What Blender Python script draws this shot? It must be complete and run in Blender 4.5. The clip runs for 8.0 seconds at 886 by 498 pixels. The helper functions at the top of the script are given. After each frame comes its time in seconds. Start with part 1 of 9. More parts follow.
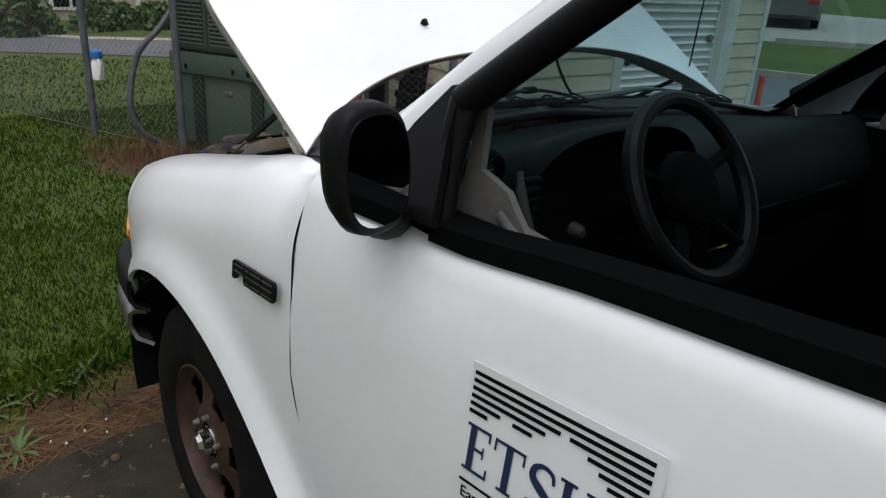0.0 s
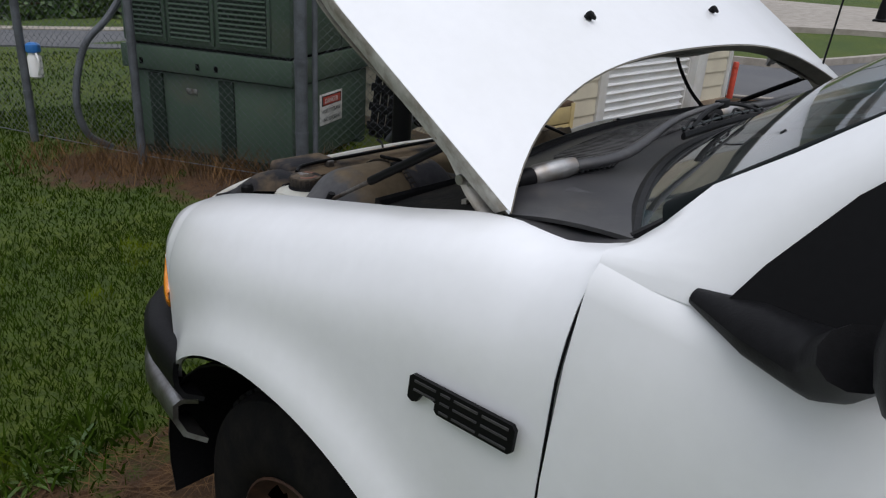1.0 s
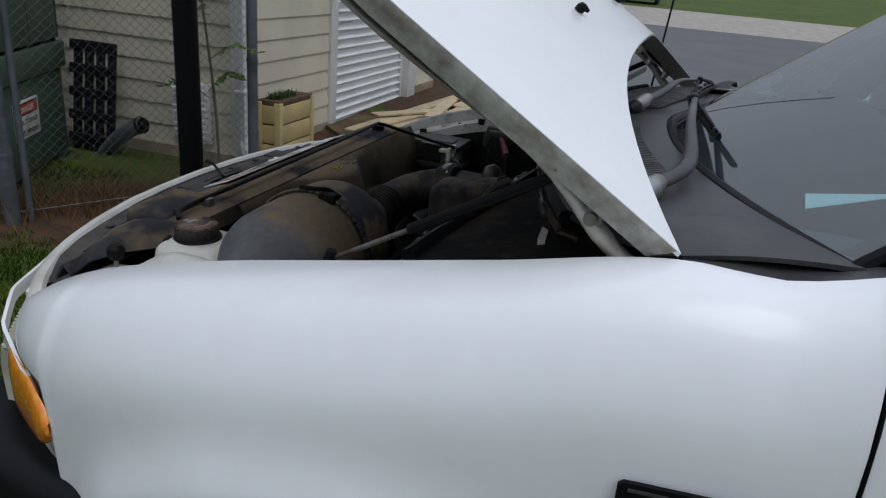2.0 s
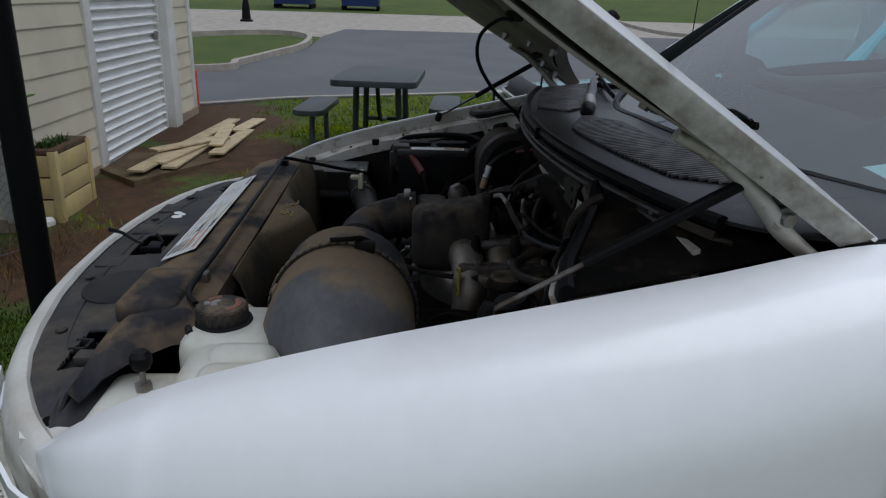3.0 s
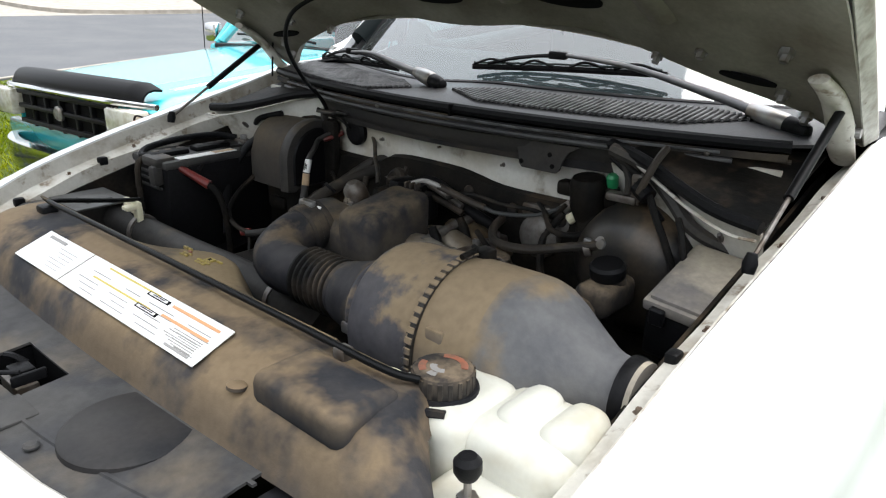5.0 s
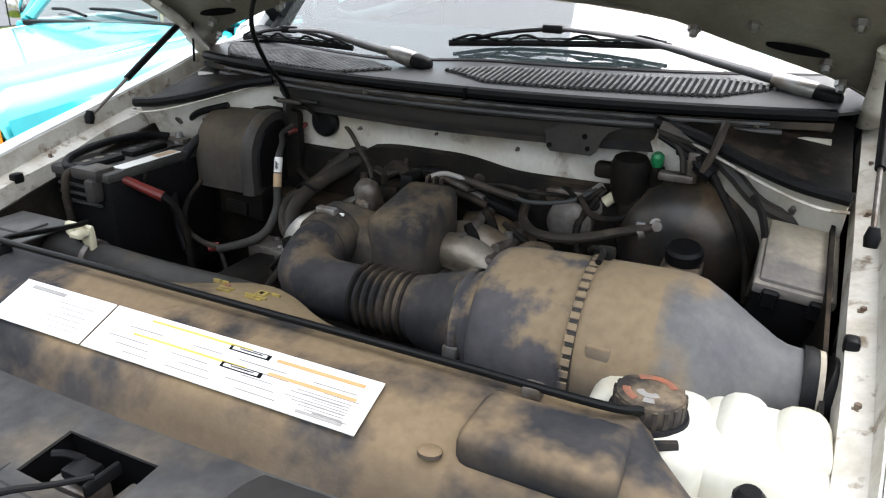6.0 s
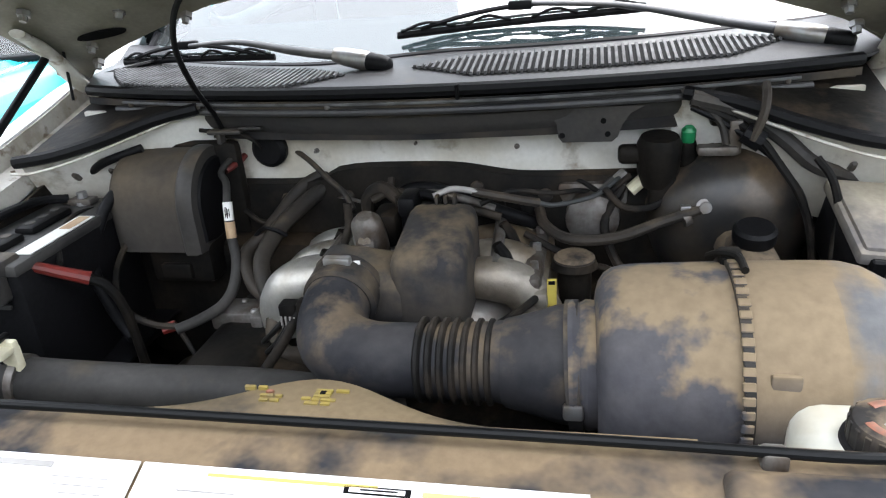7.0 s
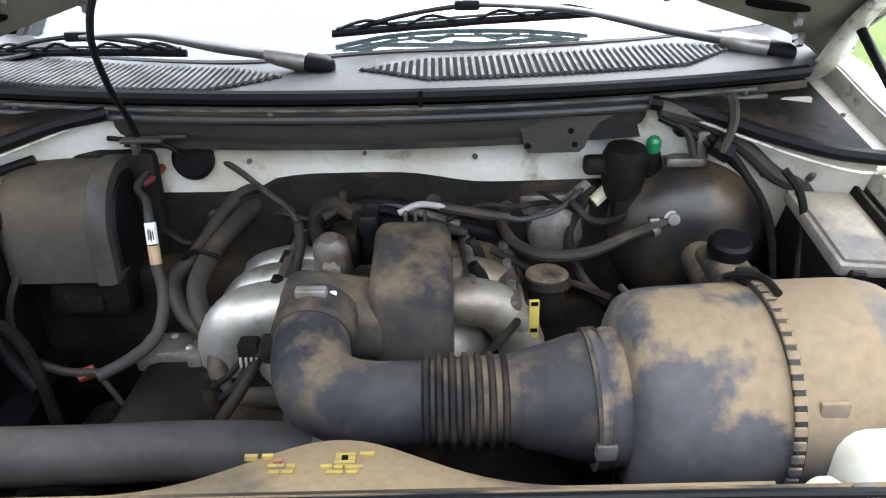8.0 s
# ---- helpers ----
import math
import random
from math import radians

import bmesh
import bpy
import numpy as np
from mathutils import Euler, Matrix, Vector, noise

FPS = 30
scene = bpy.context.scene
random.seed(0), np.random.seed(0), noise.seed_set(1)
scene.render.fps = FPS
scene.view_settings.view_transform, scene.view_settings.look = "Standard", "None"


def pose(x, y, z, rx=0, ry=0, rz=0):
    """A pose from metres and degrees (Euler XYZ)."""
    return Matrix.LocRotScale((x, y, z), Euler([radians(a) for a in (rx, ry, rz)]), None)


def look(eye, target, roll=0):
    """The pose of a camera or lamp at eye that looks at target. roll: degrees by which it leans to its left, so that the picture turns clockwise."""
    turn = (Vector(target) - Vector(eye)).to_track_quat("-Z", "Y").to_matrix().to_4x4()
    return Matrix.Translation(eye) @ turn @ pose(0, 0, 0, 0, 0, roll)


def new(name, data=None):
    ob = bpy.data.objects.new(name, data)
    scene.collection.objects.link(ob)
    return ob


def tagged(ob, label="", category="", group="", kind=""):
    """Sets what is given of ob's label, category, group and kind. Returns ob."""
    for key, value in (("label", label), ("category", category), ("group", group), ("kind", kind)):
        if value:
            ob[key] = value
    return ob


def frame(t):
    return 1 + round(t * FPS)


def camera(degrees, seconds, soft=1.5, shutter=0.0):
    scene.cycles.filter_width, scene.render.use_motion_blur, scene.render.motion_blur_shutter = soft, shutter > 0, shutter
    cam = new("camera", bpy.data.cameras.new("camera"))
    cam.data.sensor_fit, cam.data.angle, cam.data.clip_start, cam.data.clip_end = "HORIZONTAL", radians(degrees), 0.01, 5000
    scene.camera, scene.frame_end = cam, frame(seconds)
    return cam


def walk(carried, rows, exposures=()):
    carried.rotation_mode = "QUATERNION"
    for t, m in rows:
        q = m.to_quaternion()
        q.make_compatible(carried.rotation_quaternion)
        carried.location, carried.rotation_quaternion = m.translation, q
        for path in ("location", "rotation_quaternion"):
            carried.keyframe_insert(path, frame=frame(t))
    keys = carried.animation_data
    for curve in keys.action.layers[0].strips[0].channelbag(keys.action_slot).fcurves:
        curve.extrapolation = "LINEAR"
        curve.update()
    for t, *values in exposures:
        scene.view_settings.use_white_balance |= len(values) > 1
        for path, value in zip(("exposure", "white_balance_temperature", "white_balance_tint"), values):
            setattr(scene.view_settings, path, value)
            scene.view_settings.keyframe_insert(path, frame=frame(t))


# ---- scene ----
from mathutils.geometry import tessellate_polygon
cam = camera(63.1, 8.0, soft=1.2)
PATH = [
    (0, (-1.51, -1.482, 1.625), (-0.296, -0.074, 0.888), 3.6),
    (0.5, (-1.561, -1.165, 1.601), (-0.22, 0.078, 0.793), 4.0),
    (1, (-1.548, -0.798, 1.578), (-0.204, 0.473, 0.817), 3.8),
    (1.5, (-1.574, -0.496, 1.544), (-0.071, 0.641, 0.874), 4.5),
    (1.7, (-1.61, -0.37, 1.539), (0.053, 0.513, 0.866), 4.7),
    (2.8, (-1.597, 0.258, 1.51), (0.265, 0.348, 0.786), 3.1),
    (3, (-1.584, 0.349, 1.509), (0.299, 0.245, 0.841), 1.8),
    (3.5, (-1.527, 0.61, 1.525), (0.243, 0.006, 0.818), 1.7),
    (4, (-1.336, 0.824, 1.489), (0.365, 0.06, 0.768), -2.8),
    (4.5, (-1.199, 1.032, 1.491), (0.367, 0.022, 0.765), 1.7),
    (4.7, (-1.149, 1.12, 1.477), (0.276, -0.097, 0.78), 2.1),
    (5.8, (-0.703, 1.319, 1.49), (0.21, -0.304, 0.761), 1.1),
    (6, (-0.626, 1.334, 1.484), (0.168, -0.336, 0.721), 1.1),
    (6.5, (-0.436, 1.323, 1.485), (-0.009, -0.453, 0.67), -2.9),
    (7, (-0.278, 1.214, 1.472), (0.124, -0.573, 0.667), -4.7),
    (7.5, (-0.172, 1.142, 1.474), (0.02, -0.676, 0.662), -1.9),
    (8, (-0.09, 1.131, 1.478), (-0.097, -0.685, 0.641), -1.1),
]
walk(cam, [(t, look(eye, target, roll)) for t, eye, target, roll in PATH],
     exposures=[(0.0, -0.1, 6500, 15), (1.0, -0.25, 6300, 14), (1.7, -0.45, 6050, 13), (3.0, -0.6, 5950, 12), (3.5, -0.4, 6200, 12), (4.0, 0.0, 6450, 12), (4.5, 0.72, 6550, 9), (5.8, 1.6, 6500, 11), (6.5, 1.8, 6450, 11), (7.0, 2.1, 6350, 11), (7.5, 2.5, 6250, 11), (8.0, 2.58, 6200, 11)])

# ---- light: overcast daylight ----
world = bpy.data.worlds.new("overcast_sky")
scene.world = world
world.use_nodes = True
wn = world.node_tree.nodes
sky = wn.new("ShaderNodeTexSky")
sky.sky_type, sky.sun_disc = "NISHITA", False
sky.sun_elevation, sky.sun_rotation = radians(55), radians(200)
sky.air_density, sky.dust_density, sky.ozone_density = 1.0, 4.0, 1.0
# an even cloud cover over it, three times as bright overhead as at the horizon
up = wn.new("ShaderNodeSeparateXYZ")
world.node_tree.links.new(wn.new("ShaderNodeTexCoord").outputs["Generated"], up.inputs[0])
cloud = wn.new("ShaderNodeMapRange")
cloud.inputs[1].default_value, cloud.inputs[2].default_value = 0.0, 1.0
cloud.inputs[3].default_value, cloud.inputs[4].default_value = 4.0, 15.0
world.node_tree.links.new(up.outputs[2], cloud.inputs[0])
tone = wn.new("ShaderNodeCombineColor")
for i, k in enumerate((0.95, 1.0, 1.06)):
    g = wn.new("ShaderNodeMath")
    g.operation = "MULTIPLY"
    g.inputs[1].default_value = k
    world.node_tree.links.new(cloud.outputs[0], g.inputs[0])
    world.node_tree.links.new(g.outputs[0], tone.inputs[i])
haze = wn.new("ShaderNodeMix")
haze.data_type = "RGBA"
haze.inputs[0].default_value = 0.85
world.node_tree.links.new(sky.outputs[0], haze.inputs[6])
world.node_tree.links.new(tone.outputs[0], haze.inputs[7])
world.node_tree.links.new(haze.outputs[2], wn["Background"].inputs["Color"])
wn["Background"].inputs["Strength"].default_value = 0.10
sun_data = bpy.data.lights.new("sun", "SUN")
sun_data.energy, sun_data.angle, sun_data.color = 1.5, radians(50), (1.0, 0.98, 0.95)
sun = new("sun", sun_data)
sun.matrix_basis = look((0, 0, 20), (5.0, 6.5, 0), 0)


# ---- materials ----
def mat(name, color, rough=0.5, metal=0.0, color2=None, scale=8.0, detail=4.0, lo=0.4, hi=0.65, fine=0.0, fine_scale=120.0,
        bump=0.0, bump_scale=60.0, coat=0.0, dust=None, dust_lo=0.45, dust_hi=0.6, dust_scale=6.0, dust_up=0.0, dust_dim_x=None, trans=0.0, spec=0.5, vary=0.0):
    """A worn surface: a base colour with larger stains, a fine grain, settled dust and relief."""
    m = bpy.data.materials.new(name)
    m.use_nodes = True
    n, l = m.node_tree.nodes, m.node_tree.links
    b = n["Principled BSDF"]
    co = n.new("ShaderNodeTexCoord").outputs["Object"]
    b.inputs["Roughness"].default_value, b.inputs["Metallic"].default_value = rough, metal
    b.inputs["Coat Weight"].default_value, b.inputs["Coat Roughness"].default_value = coat, 0.08
    b.inputs["Transmission Weight"].default_value = trans
    b.inputs["Specular IOR Level"].default_value = spec

    def tex(sc, det, rgh=0.55):
        t = n.new("ShaderNodeTexNoise")
        t.inputs["Scale"].default_value, t.inputs["Detail"].default_value, t.inputs["Roughness"].default_value = sc, det, rgh
        l.new(co, t.inputs["Vector"])
        return t.outputs["Fac"]

    def ramp(fac, a, c):
        r = n.new("ShaderNodeMapRange")
        r.inputs[1].default_value, r.inputs[2].default_value = a, c
        l.new(fac, r.inputs[0])
        return r.outputs[0]

    def mixed(fac, a, c):
        x = n.new("ShaderNodeMix")
        x.data_type = "RGBA"
        l.new(fac, x.inputs[0])
        for i, v in ((6, a), (7, c)):
            if isinstance(v, tuple):
                x.inputs[i].default_value = (*v, 1)
            else:
                l.new(v, x.inputs[i])
        return x.outputs[2]

    out = color
    if color2:
        out = mixed(ramp(tex(scale, detail), lo, hi), color, color2)
    if dust:
        f = tex(dust_scale, 5, 0.58)
        if dust_dim_x:
            # dust, and the dimness painted on the lawn, lies thicker or thinner along x: pairs of a stretch and a
            # weight
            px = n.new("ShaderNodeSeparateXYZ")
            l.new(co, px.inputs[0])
            for xa, xb, w in dust_dim_x:
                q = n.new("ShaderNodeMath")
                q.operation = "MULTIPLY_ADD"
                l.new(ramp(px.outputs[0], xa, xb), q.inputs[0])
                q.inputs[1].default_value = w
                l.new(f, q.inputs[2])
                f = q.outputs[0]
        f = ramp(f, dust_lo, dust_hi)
        if dust_up:
            g = n.new("ShaderNodeSeparateXYZ")
            l.new(n.new("ShaderNodeNewGeometry").outputs["Normal"], g.inputs[0])
            k = n.new("ShaderNodeMath")
            k.operation, k.use_clamp = "MULTIPLY", True
            l.new(f, k.inputs[0])
            l.new(ramp(g.outputs[2], -0.2, dust_up), k.inputs[1])
            f = k.outputs[0]
        if isinstance(out, tuple):
            out = mixed(f, out, dust)
        else:
            out = mixed(f, out, dust)
    if fine:
        dark = tuple(c * (1 - fine) for c in color) if isinstance(out, tuple) else None
        r = ramp(tex(fine_scale, 3), 0.3, 0.7)
        hs = n.new("ShaderNodeHueSaturation")
        v = n.new("ShaderNodeMapRange")
        v.inputs[3].default_value, v.inputs[4].default_value = 1 - fine, 1 + fine
        l.new(r, v.inputs[0])
        l.new(v.outputs[0], hs.inputs["Value"])
        if isinstance(out, tuple):
            hs.inputs["Color"].default_value = (*out, 1)
        else:
            l.new(out, hs.inputs["Color"])
        out = hs.outputs[0]
    if vary:
        oi = n.new("ShaderNodeObjectInfo")
        v = n.new("ShaderNodeMapRange")
        v.inputs[3].default_value, v.inputs[4].default_value = 1 - vary, 1 + vary
        l.new(oi.outputs["Random"], v.inputs[0])
        hs = n.new("ShaderNodeHueSaturation")
        l.new(v.outputs[0], hs.inputs["Value"])
        if isinstance(out, tuple):
            hs.inputs["Color"].default_value = (*out, 1)
        else:
            l.new(out, hs.inputs["Color"])
        out = hs.outputs[0]
    if isinstance(out, tuple):
        b.inputs["Base Color"].default_value = (*out, 1)
    else:
        l.new(out, b.inputs["Base Color"])
    if bump:
        bp = n.new("ShaderNodeBump")
        bp.inputs["Strength"].default_value, bp.inputs["Distance"].default_value = bump, 0.004
        l.new(tex(bump_scale, 4), bp.inputs["Height"])
        l.new(bp.outputs[0], b.inputs["Normal"])
    return m


def glass(name, tint, film=0.1, gloss=0.07):
    """Thin glass: tinted see-through with a film of dust, and a mirror gloss that grows towards grazing angles."""
    m = bpy.data.materials.new(name)
    m.use_nodes = True
    n, l = m.node_tree.nodes, m.node_tree.links
    n.remove(n["Principled BSDF"])
    a, g, f, x = n.new("ShaderNodeBsdfTransparent"), n.new("ShaderNodeBsdfGlossy"), n.new("ShaderNodeLayerWeight"), n.new("ShaderNodeMixShader")
    d, y = n.new("ShaderNodeBsdfDiffuse"), n.new("ShaderNodeMixShader")
    d.inputs[0].default_value = (0.75, 0.77, 0.76, 1)
    a.inputs[0].default_value = (*tint, 1)
    y.inputs[0].default_value = film
    g.inputs["Roughness"].default_value = 0.03
    f.inputs["Blend"].default_value = 0.5
    pw, sc = n.new("ShaderNodeMath"), n.new("ShaderNodeMath")
    pw.operation, sc.operation = "POWER", "MULTIPLY_ADD"
    pw.inputs[1].default_value, sc.inputs[1].default_value, sc.inputs[2].default_value = 4.0, 0.85, gloss
    l.new(f.outputs["Facing"], pw.inputs[0])
    l.new(pw.outputs[0], sc.inputs[0])
    l.new(a.outputs[0], y.inputs[1])
    l.new(d.outputs[0], y.inputs[2])
    l.new(sc.outputs[0], x.inputs[0])
    l.new(y.outputs[0], x.inputs[1])
    l.new(g.outputs[0], x.inputs[2])
    l.new(x.outputs[0], n["Material Output"].inputs[0])
    return m


